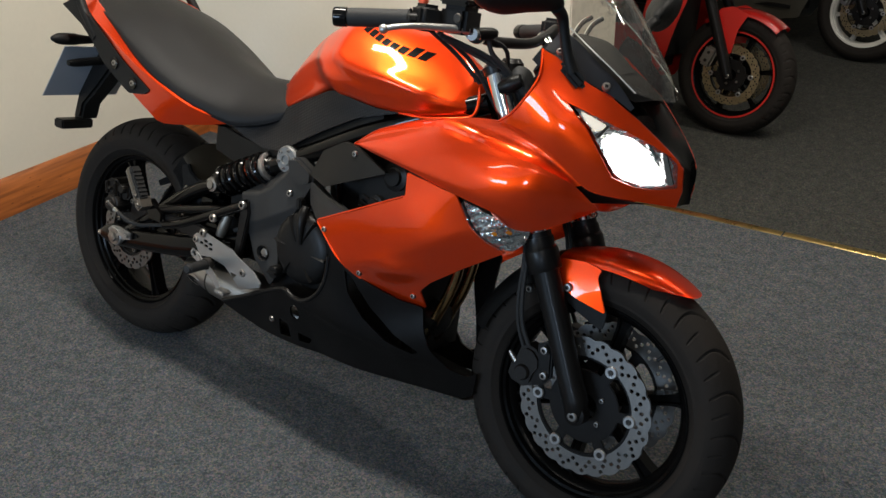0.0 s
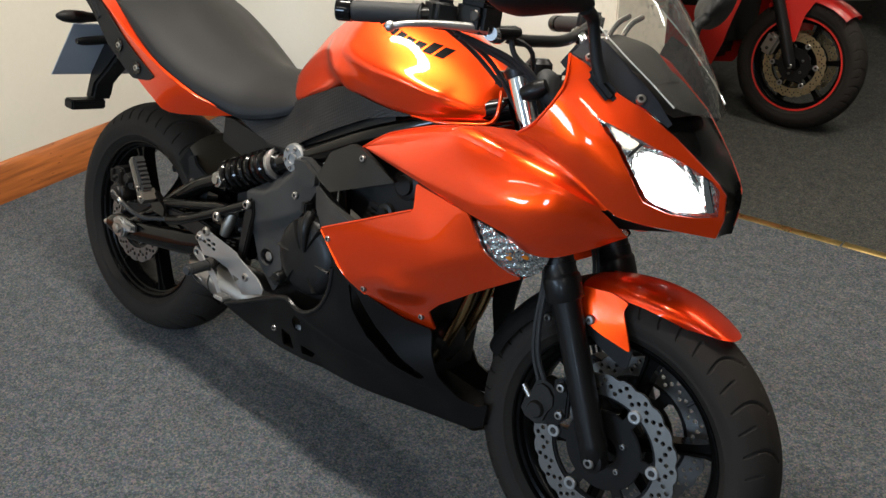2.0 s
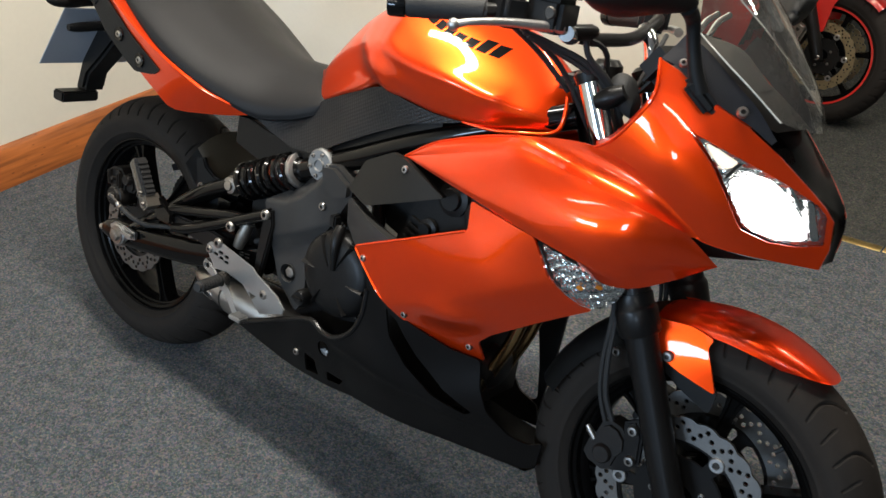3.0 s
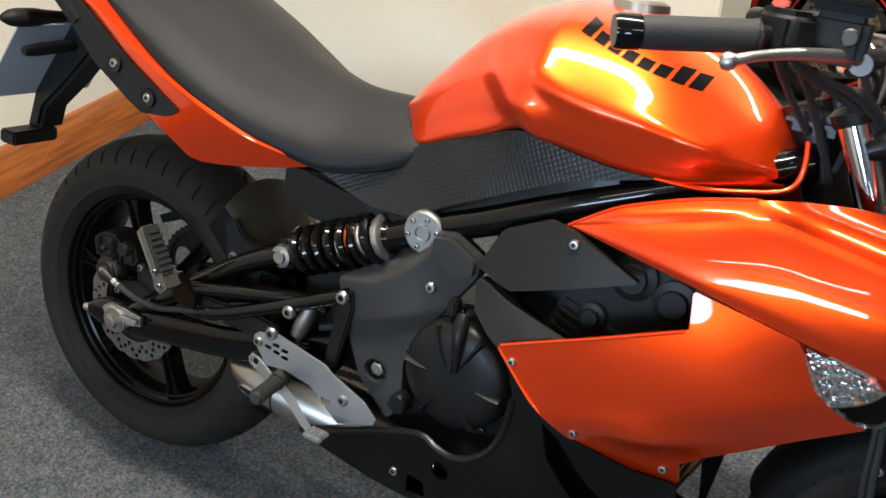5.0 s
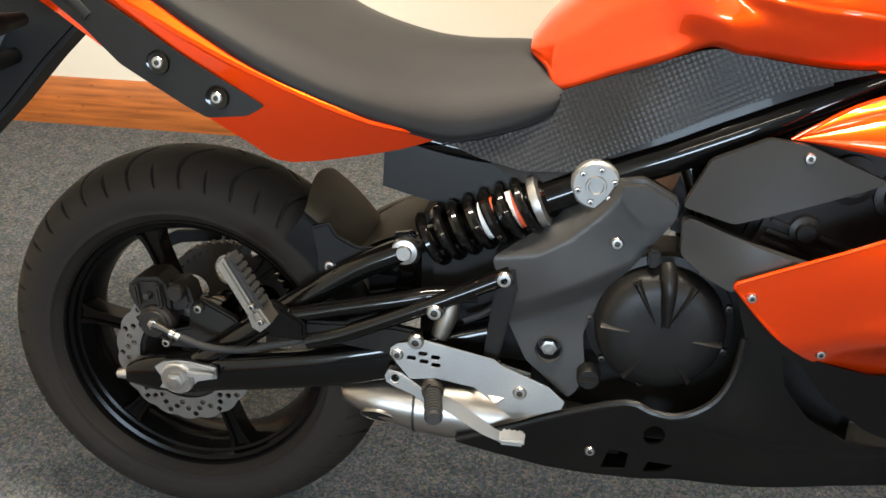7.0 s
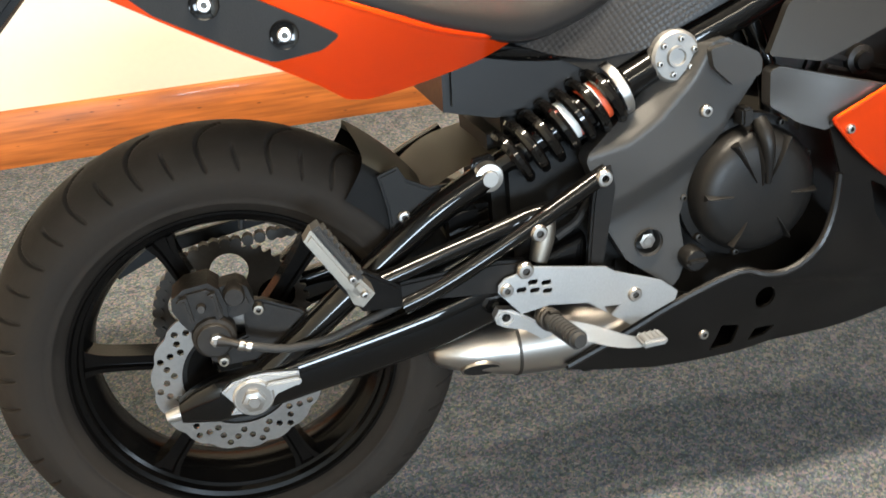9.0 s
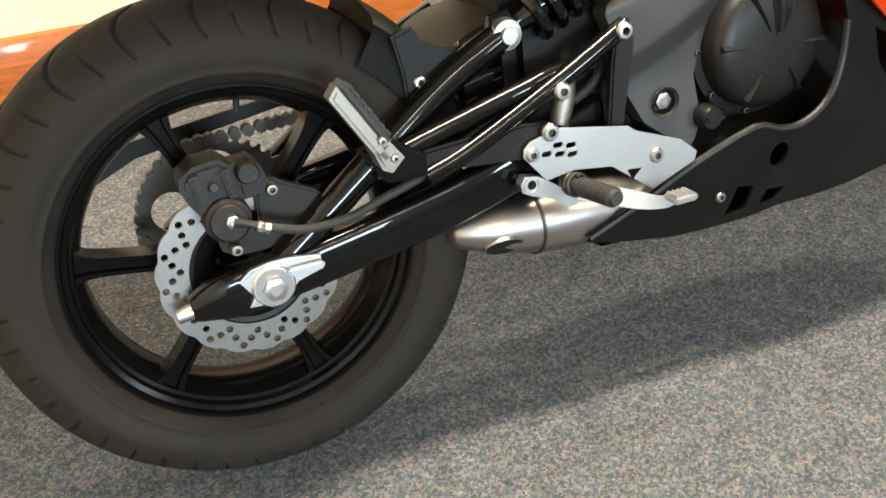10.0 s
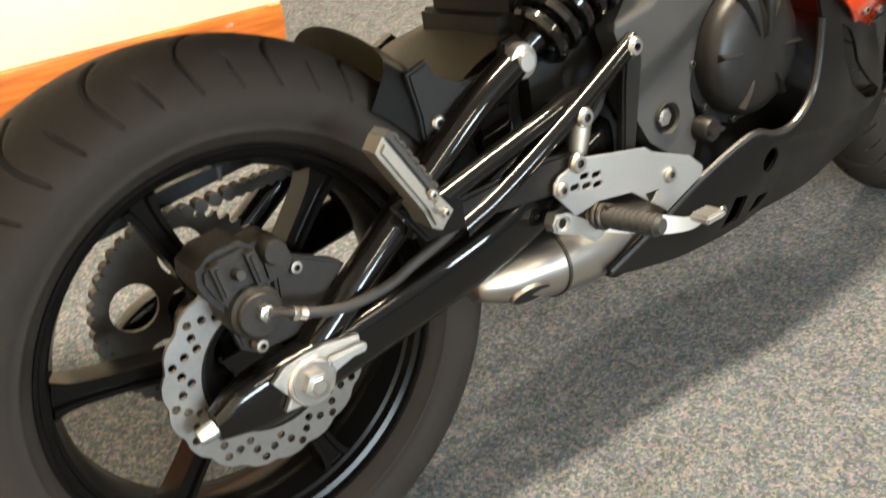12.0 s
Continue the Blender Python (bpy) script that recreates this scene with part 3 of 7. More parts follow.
def rim_mesh(rim_r, half, inner):
    """The rim barrel: flanges, bead seats and the dropped well."""
    t = 0.006
    outer = [(rim_r + 0.010, -half), (rim_r + 0.010, -half + 0.004), (rim_r - 0.002, -half + 0.009), (rim_r - 0.006, -0.5 * half), (inner + 0.008, -0.3 * half),
             (inner + 0.008, 0.3 * half), (rim_r - 0.006, 0.5 * half), (rim_r - 0.002, half - 0.009), (rim_r + 0.010, half - 0.004), (rim_r + 0.010, half)]
    back = [(rim_r + 0.0065, half), (rim_r + 0.0045, half - 0.003), (rim_r + 0.002, half - 0.016), (rim_r - 0.008, half - 0.021), (rim_r - 0.014, 0.45 * half), (inner, 0.3 * half), (inner, -0.3 * half),
            (rim_r - 0.014, -0.45 * half), (rim_r - 0.008, -half + 0.021), (rim_r + 0.002, -half + 0.016), (rim_r + 0.0045, -half + 0.003), (rim_r + 0.0065, -half)]
    return lathe(outer + back, 120, closed=True)


def spoke_mesh(r0, r1, wide, thick):
    """One cast spoke along +x: a channel section that swells at both ends."""
    secs = []
    for k, s in ((0, 1.5), (0.12, 1.0), (0.5, 0.85), (0.85, 1.0), (1, 1.55)):
        x, w, h = r0 + k * (r1 - r0), wide * s / 2, thick / 2
        g = 0.35 * h
        secs.append([(x, -h, -w), (x, -h, -0.55 * w), (x, -h + g, -0.4 * w), (x, -h + g, 0.4 * w), (x, -h, 0.55 * w), (x, -h, w), (x, h, w), (x, h, 0.55 * w),
                     (x, h - g, 0.4 * w), (x, h - g, -0.4 * w), (x, h, -0.55 * w), (x, h, -w)])
    g = cr(np.array(secs, float), 12)
    bm = grid_mesh(g, wrap_v=True)
    return bm


def ring_holes(r, n, hole, phase=0.0, sides=8):
    return [[(r * math.cos(a) + hole * math.cos(b), r * math.sin(a) + hole * math.sin(b)) for b in (2 * math.pi * k / sides for k in range(sides))]
            for a in (2 * math.pi * (i + phase) / n for i in range(n))]


def petal_disc(R, r_in, waves, y, thick=0.005, holes=()):
    out = [(q * math.cos(a), q * math.sin(a)) for a in (2 * math.pi * k / (waves * 10) for k in range(waves * 10)) for q in [R * (1 - 0.028 * (0.5 + 0.5 * math.cos(waves * a)) ** 2)]]
    hs = [[(r_in * math.cos(a), r_in * math.sin(a)) for a in (2 * math.pi * k / 60 for k in range(60))]] + list(holes)
    return plate(out, y - thick / 2, y + thick / 2, hs, 0)


def drilled(R, r_in, n):
    """Rows of drilled holes that slant across a brake disc."""
    hs = []
    for i in range(n):
        for k, f in enumerate((0.22, 0.5, 0.78)):
            if (i + k) % 2 == 0 or k == 1:
                r = r_in + f * (R - r_in)
                a = 2 * math.pi * (i + 0.55 * k) / n
                hs.append([(r * math.cos(a) + 0.0046 * math.cos(b), r * math.sin(a) + 0.0046 * math.sin(b)) for b in (2 * math.pi * q / 7 for q in range(7))])
    return hs


def wheel(owner, name, at, R, half, rim_half, spokes, phase, period, label, seg=1500, finish=None, shift=0.0, spoke_y=0.0):
    """A cast wheel with its tyre: rim and hub, spokes, tyre, valve."""
    w = part(name, turned(rim_mesh(0.204, rim_half, 0.186), Matrix.Translation((0, shift, 0))), finish or BLACK_RIM, owner, label, m=Matrix.Translation(at))
    t = new("tyre", tyre_mesh(R, half, 0.210, period, seg))
    t.parent = w
    t.matrix_basis = Matrix.Translation((0, shift, 0))
    tagged(t, "worn black rubber road tyre")
    part("hub", lathe([(0, -0.055), (0.03, -0.055), (0.033, -0.04), (0.05, -0.025), (0.055, 0), (0.05, 0.025), (0.033, 0.04), (0.03, 0.055), (0, 0.055)], 40), BLACK_GLOSS, w)
    me = None
    for k in range(spokes):
        if me is None:
            s = part("spoke", spoke_mesh(0.045, 0.194, 0.025, 0.034), finish or BLACK_RIM, w, sharp=25)
            me = s.data
        else:
            s = new("spoke", me)
            s.parent = w
        s.matrix_basis = pose(0, shift + spoke_y, 0, 0, -(phase + 360 * k / spokes), 0)
    part("valve", tube([(0.19 * math.cos(radians(phase + 28)), 0, 0.19 * math.sin(radians(phase + 28))), (0.165 * math.cos(radians(phase + 28)), -0.004, 0.165 * math.sin(radians(phase + 28)))], [0.005, 0.0035], 10, 1), GROOVE, w, "black rubber valve with a cap")
    return w


# wheels, brakes and chain
RA, FA = (-0.014, 0.0, 0.310), (1.408, 0.0, 0.300)
rear = wheel(bike, "rear_wheel", RA, 0.3125, 0.087, 0.066, 6, 50, 22, "black six-spoke cast rear wheel", shift=-0.012, spoke_y=-0.030)
front = wheel(bike, "front_wheel", FA, 0.302, 0.063, 0.048, 6, 20, 22, "black six-spoke cast front wheel")
part("brake_disc", petal_disc(0.110, 0.072, 18, -0.103, 0.005, drilled(0.108, 0.074, 30)), DISC, rear, "drilled petal brake disc")
part("disc_carrier", lathe([(0.074, -0.100), (0.066, -0.099), (0.05, -0.08), (0.035, -0.05)], 40), BLACK_SATIN, rear)
def front_brakes(front, metal):
    """Two drilled discs on their carriers."""
    for sy in (-1, 1):
        d = part("brake_disc", petal_disc(0.148, 0.107, 24, sy * 0.067, 0.005, drilled(0.146, 0.109, 40)), metal, front, "drilled petal brake disc")
        spin = [2 * math.pi * k / 6 + radians(3) for k in range(6)]
        slots = [[(r * math.cos(a + math.pi / 6 + e), r * math.sin(a + math.pi / 6 + e)) for r, es in ((0.101, (-0.34, -0.17, 0, 0.17, 0.34)), (0.094, (0.40,)), (0.078, (0.38, 0.19, 0, -0.19, -0.38)), (0.094, (-0.40,))) for e in es] for a in spin]
        part("disc_carrier", plate([(0.1065 * math.cos(math.pi * k / 36), 0.1065 * math.sin(math.pi * k / 36)) for k in range(72)], sy * 0.061, sy * 0.067, slots + ring_holes(0.0, 1, 0.028, 0, 24)), BLACK_SATIN, front)
        for a in spin:
            at = Vector((0.103 * math.cos(a), sy * 0.0695, 0.103 * math.sin(a)))
            button = part("disc_button", turned(lathe([(0.0055, -0.001), (0.0065, 0.0045), (0.0115, 0.0045), (0.0130, 0.003), (0.0130, -0.001)], 20, closed=True), pose(*at, 0, 0, 180 if sy > 0 else 0) @ Matrix.Scale(-1, 4, (0, 1, 0))), ALUMINIUM, front)
            # dark plug painting the shaded hole in the middle of each button
            part("button_hole_dark", turned(lathe([(0, 0.002), (0.0058, 0.002), (0.0058, -0.001), (0, -0.001)], 12), pose(*at, 0, 0, 180 if sy > 0 else 0) @ Matrix.Scale(-1, 4, (0, 1, 0))), DARK_STEEL, button)
        for k in range(5):
            a = 2 * math.pi * k / 5 + 0.6
            bolt(front, (0.045 * math.cos(a), sy * 0.067, 0.045 * math.sin(a)), 0.006, "bolt", STEEL, (0, sy, 0))


front_brakes(front, DISC)
for k in range(4):
    a = math.pi / 2 * k - 1.25
    bolt(rear, (0.056 * math.cos(a), -0.1, 0.056 * math.sin(a)), 0.007)


def gear(R, teeth, y0, y1, holes):
    out = []
    for k in range(teeth):
        a = 2 * math.pi * k / teeth
        s = 2 * math.pi / teeth
        out += [(r * math.cos(a + s * f), r * math.sin(a + s * f)) for r, f in ((R - 0.008, 0.0), (R - 0.006, 0.2), (R, 0.38), (R, 0.55), (R - 0.006, 0.75))]
    return plate(out, y0, y1, holes, 0)


windows = ring_holes(0.068, 5, 0.028, 0.2, 20)
part("sprocket", gear(0.113, 44, 0.088, 0.094, windows + ring_holes(0, 1, 0.03, 0, 24)), DARK_STEEL, rear, "oily dark steel chain sprocket")


def chain():
    """Roller chain: side plates as a beaded band round the rear sprocket and forward to the engine."""
    bits = []
    pts = [(0.110 * math.cos(radians(a)) - 0.012, 0.110 * math.sin(radians(a))) for a in range(80, 281, 8)]
    pts = [(0.5 - 0.04 * i, 0.110 + 0.016 * (0.5 - 0.04 * i) / 0.5) for i in range(12)] + pts + [(0.03 + 0.04 * i, -0.110 + 0.046 * i / 12) for i in range(12)]
    for (ax, az), (bx, bz) in zip(pts, pts[1:]):
        n = max(1, round(math.hypot(bx - ax, bz - az) / 0.016))
        for k in range(n):
            x, z = ax + (bx - ax) * k / n, az + (bz - az) * k / n
            bits.append(turned(lathe([(0, -0.008), (0.0085, -0.008), (0.0085, 0.008), (0, 0.008)], 8), Matrix.Translation((x, 0.091, 0.312 + z))))
    return join(*bits)


part("chain", chain(), DARK_STEEL, bike, "oily roller chain")
part("chain_guard", plate([(-0.175, 0.400), (-0.112, 0.432), (0.09, 0.455), (0.20, 0.455), (0.30, 0.44), (0.30, 0.428), (0.20, 0.440), (0.09, 0.438), (-0.105, 0.410), (-0.165, 0.385)], 0.112, 0.124, (), 0.002), BLACK_MATT, bike)

# swingarm, both sides
for sy in (-1, 1):
    part("swingarm_tube", loft([[(x, sy * (y + 0.017 * c), z + h * s) for c, s in ((1, 0.45), (0.75, 0.9), (0, 1), (-0.75, 0.9), (-1, 0.45), (-1, -0.45), (-0.75, -0.9), (0, -1), (0.75, -0.9), (1, -0.45))]
         for x, y, z, h in ((0.46, 0.11, 0.393, 0.032), (0.36, 0.12, 0.366, 0.031), (0.23, 0.13, 0.336, 0.030), (0.05, 0.132, 0.306, 0.028), (-0.02, 0.132, 0.299, 0.028))], 30, 24), BLACK_GLOSS, bike)
    part("swingarm_brace", tube([(0.335, sy * 0.115, 0.525), (0.256, sy * 0.12, 0.486), (0.15, sy * 0.125, 0.412), (0.02, sy * 0.13, 0.318)], 0.019, 14), BLACK_GLOSS, bike)
    part("chain_adjuster", plate([(-0.037, 0.319), (-0.022, 0.330), (0.0, 0.334), (0.02, 0.334), (0.060, 0.328), (0.060, 0.310), (0.030, 0.302), (0.018, 0.290), (-0.006, 0.283), (-0.031, 0.285), (-0.023, 0.297)],
         sy * 0.15, sy * 0.162, (), 0.003), ALUMINIUM, bike, "cast aluminium chain adjuster block")
    part("swingarm_end_cap", loft([[(x, sy * (y + w * c), z + h * q) for c, q in ((1, 0.5), (0.7, 0.92), (0, 1), (-0.7, 0.92), (-1, 0.5), (-1, -0.5), (-0.7, -0.92), (0, -1), (0.7, -0.92), (1, -0.5))]
         for x, y, z, h, w in ((0.02, 0.132, 0.304, 0.029, 0.018), (-0.02, 0.132, 0.300, 0.030, 0.019), (-0.045, 0.132, 0.298, 0.029, 0.019), (-0.072, 0.132, 0.295, 0.022, 0.016), (-0.092, 0.132, 0.290, 0.014, 0.012))], 22, 28), BLACK_GLOSS, bike, "black swingarm end with an adjuster screw")
    part("adjuster_boss", lathe([(0.0, -0.004), (0.0235, -0.004), (0.0255, -0.002), (0.0255, 0.006)], 36), ALUMINIUM, bike, m=along((0, sy * 0.162, 0.306), (0, sy * 0.2, 0.306)))
    part("adjuster_rib", box(0.018, 0.061, sy * 0.167 - 0.005, sy * 0.167 + 0.003, 0.314, 0.324, 0.0025), ALUMINIUM, bike)
    ax = part("axle_nut", hexnut(0.0145, 0.012), STEEL, bike, m=along((0, sy * 0.166, 0.306), (0, sy * 0.2, 0.306)))
    part("axle_washer", lathe([(0.01, 0.0), (0.022, 0.0), (0.022, -0.003), (0.01, -0.003)], 24), STEEL, bike, m=along((0, sy * 0.166, 0.306), (0, sy * 0.2, 0.306)))
part("axle", turned(lathe([(0, -0.16), (0.01, -0.16), (0.01, 0.16), (0, 0.16)], 16), Matrix.Translation((0, 0, 0.309))), STEEL, bike)
part("swingarm_crossbrace", box(0.26, 0.34, -0.11, 0.11, 0.40, 0.50, 0.02), BLACK_GLOSS, bike)
bolt(bike, (-0.094, -0.133, 0.288), 0.009, "bolt", ALUMINIUM, (-1, 0, -0.15), 0.016)


# rear caliper with its bracket and hose
cal = part("rear_caliper", plate([(-0.075, 0.432), (-0.073, 0.445), (-0.057, 0.456), (-0.028, 0.459), (-0.016, 0.448), (-0.011, 0.425), (-0.012, 0.404), (-0.008, 0.388), (-0.018, 0.370), (-0.042, 0.367), (-0.056, 0.382), (-0.058, 0.398), (-0.068, 0.414)], -0.148, -0.088, (), 0.011), CALIPER, bike, "dusty cast rear brake caliper")
part("piston_cap", turned(lathe([(0, -0.012), (0.020, -0.012), (0.0215, -0.010), (0.0215, -0.006), (0.0255, -0.004), (0.027, 0.004), (0.027, 0.02)], 36), Matrix.Translation((-0.032, -0.150, 0.391))), CALIPER, cal)
part("bleed_nipple", tube([(-0.040, -0.150, 0.432), (-0.040, -0.160, 0.434)], [0.006, 0.0045], 10, 1), CALIPER, cal)
for x0, x1 in ((-0.064, -0.054), (-0.030, -0.021)):
    part("fin", plate([(x0, 0.448), (x1, 0.450), (x1 + 0.003, 0.417), (x0 + 0.005, 0.414)], -0.158, -0.146, (), 0.003), CALIPER, cal)
part("caliper_lug", plate([(-0.016, 0.448), (0.006, 0.450), (0.016, 0.442), (0.022, 0.420), (0.014, 0.408), (-0.012, 0.404)], -0.140, -0.095, (), 0.006), CALIPER, cal)
part("caliper_sleeve", turned(lathe([(0, -0.01), (0.011, -0.01), (0.013, -0.006), (0.013, 0.02)], 20), Matrix.Translation((0.0, -0.142, 0.438))), CALIPER, cal)
part("caliper_bracket", plate([(-0.046, 0.362), (-0.043, 0.344), (-0.029, 0.334), (0.020, 0.333), (0.055, 0.36), (0.082, 0.385), (0.075, 0.392), (0.032, 0.414), (0.018, 0.416), (0.006, 0.40), (0.004, 0.37), (-0.024, 0.362)], -0.120, -0.104, (), 0.003), CALIPER, bike)
for p in ((-0.028, -0.127, 0.347), (0.025, -0.124, 0.407)):
    bolt(bike, p, 0.0075, "bolt", CAST, (0, -1, 0), 0.008)
part("banjo_bolt", hexnut(0.008, 0.012), STEEL, bike, m=along((-0.029, -0.160, 0.394), (-0.029, -0.3, 0.394)))
part("hose_fitting", tube([(-0.029, -0.166, 0.394), (-0.015, -0.166, 0.388), (-0.004, -0.165, 0.382)], [0.008, 0.005, 0.005], 12, 4), DARK_STEEL, bike)
part("hose_ferrule", tube([(-0.005, -0.165, 0.3825), (0.001, -0.165, 0.3795), (0.002, -0.165, 0.379), (0.008, -0.164, 0.376)], [0.0068, 0.0068, 0.0055, 0.0068], 12, 1), STEEL, bike, "crimped steel hose ferrule")
part("brake_hose", tube([(0.006, -0.164, 0.377), (0.05, -0.160, 0.362), (0.10, -0.158, 0.362), (0.14, -0.155, 0.372), (0.2, -0.150, 0.388), (0.27, -0.14, 0.42), (0.36, -0.12, 0.44)], 0.0055, 10), GROOVE, bike, "black rubber brake hose")

# rear hugger
def hugger():
    rows = []
    for k in np.linspace(0, 1, 7):
        row = []
        for y, dr in ((-0.104, -0.06), (-0.098, -0.012), (-0.07, 0.004), (-0.035, 0.010), (0, 0.012), (0.035, 0.010), (0.07, 0.004), (0.098, -0.012), (0.104, -0.06)):
            top = 57 - 4 * (abs(y) / 0.098) ** 2
            a = radians(20 + k * (top - 20))
            r = 0.325 + dr
            row.append((-0.008 + r * math.cos(a), y, 0.309 + r * math.sin(a)))
        rows.append(row)
    return surf(rows, 18, 30, 0.004)


hug = part("hugger", hugger(), HUGGER, bike, "black plastic rear wheel hugger")
hug.data.materials.append(BLACK_MATT)
for p in hug.data.polygons:
    if abs(p.center.y) > 0.093:
        p.material_index = 1
part("hugger_shelf", surf([[(0.25, -0.09, 0.50), (0.262, 0, 0.505), (0.25, 0.09, 0.50)], [(0.30, -0.095, 0.53), (0.31, 0, 0.535), (0.30, 0.095, 0.53)], [(0.36, -0.09, 0.545), (0.37, 0, 0.55), (0.36, 0.09, 0.545)]], 10, 10, 0.004), HUGGER, hug)
part("hugger_bracket", plate([(0.196, 0.545), (0.204, 0.50), (0.205, 0.472), (0.225, 0.470), (0.245, 0.480), (0.30, 0.52), (0.26, 0.52), (0.232, 0.535), (0.222, 0.553)], -0.112, -0.10, (), 0.003), BLACK_MATT, hug)
bolt(bike, (0.223, -0.113, 0.488), 0.0085, "bolt", STEEL)

# shock absorber
S0, S1 = np.array((0.334, -0.108, 0.525)), np.array((0.588, -0.110, 0.643))
shock = part("shock_absorber", tube([S0 + (S1 - S0) * k for k in (0.02, 0.12, 0.14, 0.40, 0.41, 0.66, 0.68, 0.74, 0.76, 1.0)], [0.014, 0.016, 0.02, 0.02, 0.0265, 0.0265, 0.027, 0.027, 0.022, 0.022], 20, 1), BLACK_GLOSS, bike, "black coil-over shock absorber with red and white labels")


def coil(p0, p1, r, wire, turns):
    d = (p1 - p0)
    n = np.cross(d, (0, 1, 0))
    n /= np.linalg.norm(n)
    b = np.cross(d, n)
    b /= np.linalg.norm(b)
    u = np.linspace(0, 1, int(turns * 18))
    a = u * turns * 2 * np.pi
    return tube(p0 + u[:, None] * d + r * (np.cos(a)[:, None] * n + np.sin(a)[:, None] * b), wire, 8, 1)


part("spring", coil(S0 + (S1 - S0) * 0.13, S0 + (S1 - S0) * 0.68, 0.035, 0.0076, 6.6), BLACK_GLOSS, shock, "gloss black coil spring")
for f0, f1, mt in ((0.425, 0.465, WHITE), (0.465, 0.50, STICKER_RED), (0.555, 0.60, WHITE), (0.60, 0.635, STICKER_RED)):
    part("label", tube([S0 + (S1 - S0) * f0, S0 + (S1 - S0) * f1], 0.0275, 24, 1), mt, shock)
part("preload_ring", tube([S0 + (S1 - S0) * k for k in (0.69, 0.70, 0.73, 0.74)], [0.036, 0.037, 0.037, 0.03], 12, 1), ALUMINIUM, shock, "notched aluminium preload ring")
cap = part("shock_mount_cap", turned(lathe([(0.0, -0.0130), (0.0095, -0.0130), (0.0105, -0.0160), (0.0130, -0.0160), (0.0140, -0.0115), (0.0295, -0.0115), (0.0330, -0.008), (0.034, 0.006)], 48), Matrix.Translation(S1 + (0, -0.012, 0))), CAP_METAL, bike, "machined aluminium shock mount cap")
for k in range(6):
    a = math.pi / 3 * k + 0.3
    bolt(cap, S1 + np.array((0.0245 * math.cos(a), -0.0235, 0.0225 * math.sin(a))), 0.0042, "bolt", STEEL)
part("shock_lower_bolt", turned(lathe([(0, -0.016), (0.010, -0.016), (0.011, -0.011), (0.018, -0.010), (0.02, -0.004), (0.02, 0.012)], 32), Matrix.Translation(S0 + (0, -0.012, 0))), STEEL, bike)
part("shock_clevis", plate([(0.31, 0.515), (0.318, 0.548), (0.34, 0.552), (0.36, 0.535), (0.35, 0.505), (0.33, 0.50)], -0.118, -0.105, (), 0.003), BLACK_GLOSS, bike)

# subframe, pegs, heel guard
part("subframe_tube", tube([(0.485, -0.143, 0.512), (0.38, -0.15, 0.461), (0.26, -0.155, 0.407), (0.2, -0.158, 0.388)], 0.0125, 12), BLACK_GLOSS, bike)
part("subframe_tube", tube([(0.44, -0.135, 0.474), (0.378, -0.142, 0.471), (0.34, -0.148, 0.463), (0.25, -0.152, 0.442), (0.155, -0.158, 0.42)], 0.0115, 12), BLACK_GLOSS, bike)
part("subframe_tube", tube([(0.36, -0.135, 0.448), (0.28, -0.142, 0.425), (0.22, -0.15, 0.402)], 0.010, 12), BLACK_GLOSS, bike)
part("peg_hanger", plate([(0.365, 0.418), (0.33, 0.423), (0.256, 0.422), (0.15, 0.417), (0.142, 0.398), (0.2, 0.392), (0.335, 0.378), (0.375, 0.372)], -0.160, -0.142, (), 0.004), BLACK_SATIN, bike)
part("hanger_bracket", plate([(0.47, 0.515), (0.49, 0.52), (0.495, 0.49), (0.47, 0.36), (0.45, 0.36), (0.462, 0.47)], -0.15, -0.135, (), 0.003), BLACK_SATIN, bike)
for p in ((0.477, -0.153, 0.508), (0.384, -0.160, 0.453), (0.360, -0.168, 0.409)):
    bolt(bike, p, 0.0115, "bolt", STEEL, (0, -1, 0), 0.006)
PD, PN = np.array((-0.50, 0.866)), np.array((0.866, 0.50))   # the folded peg's length and its rubber side


def peg_slab(a, b, n0, n1, inset=0.0):
    """A slab along the folded peg between two heights and two offsets, as an (x, z) outline."""
    foot = np.array((0.150, 0.432))
    return [tuple(foot + PD * (a + inset) + PN * n0), tuple(foot + PD * a + PN * n1), tuple(foot + PD * b + PN * n1), tuple(foot + PD * (b - inset) + PN * n0)]


peg = part("passenger_peg", plate(peg_slab(0.0, 0.106, -0.012, 0.003, 0.006), -0.208, -0.178, (), 0.004), CAST, bike, "folded aluminium passenger footpeg with a ribbed rubber pad")
pad = part("rubber_pad", plate(peg_slab(0.018, 0.104, 0.003, 0.013), -0.205, -0.176, (), 0.003), GROOVE, peg)
for k in range(7):
    part("pad_rib", plate(peg_slab(0.024 + 0.011 * k, 0.030 + 0.011 * k, 0.012, 0.0165), -0.203, -0.178, (), 0.001), GROOVE, pad)
part("peg_knuckle", plate([(0.129, 0.445), (0.147, 0.456), (0.163, 0.433), (0.147, 0.418), (0.136, 0.424)], -0.208, -0.165, (), 0.004), CAST, peg)
part("peg_mount", plate([(0.12, 0.44), (0.155, 0.45), (0.20, 0.42), (0.20, 0.392), (0.15, 0.395)], -0.172, -0.155, (), 0.004), BLACK_GLOSS, peg)
bolt(peg, (0.1385, -0.2085, 0.458), 0.005)
bolt(peg, (0.150, -0.2085, 0.436), 0.005)
slots = []
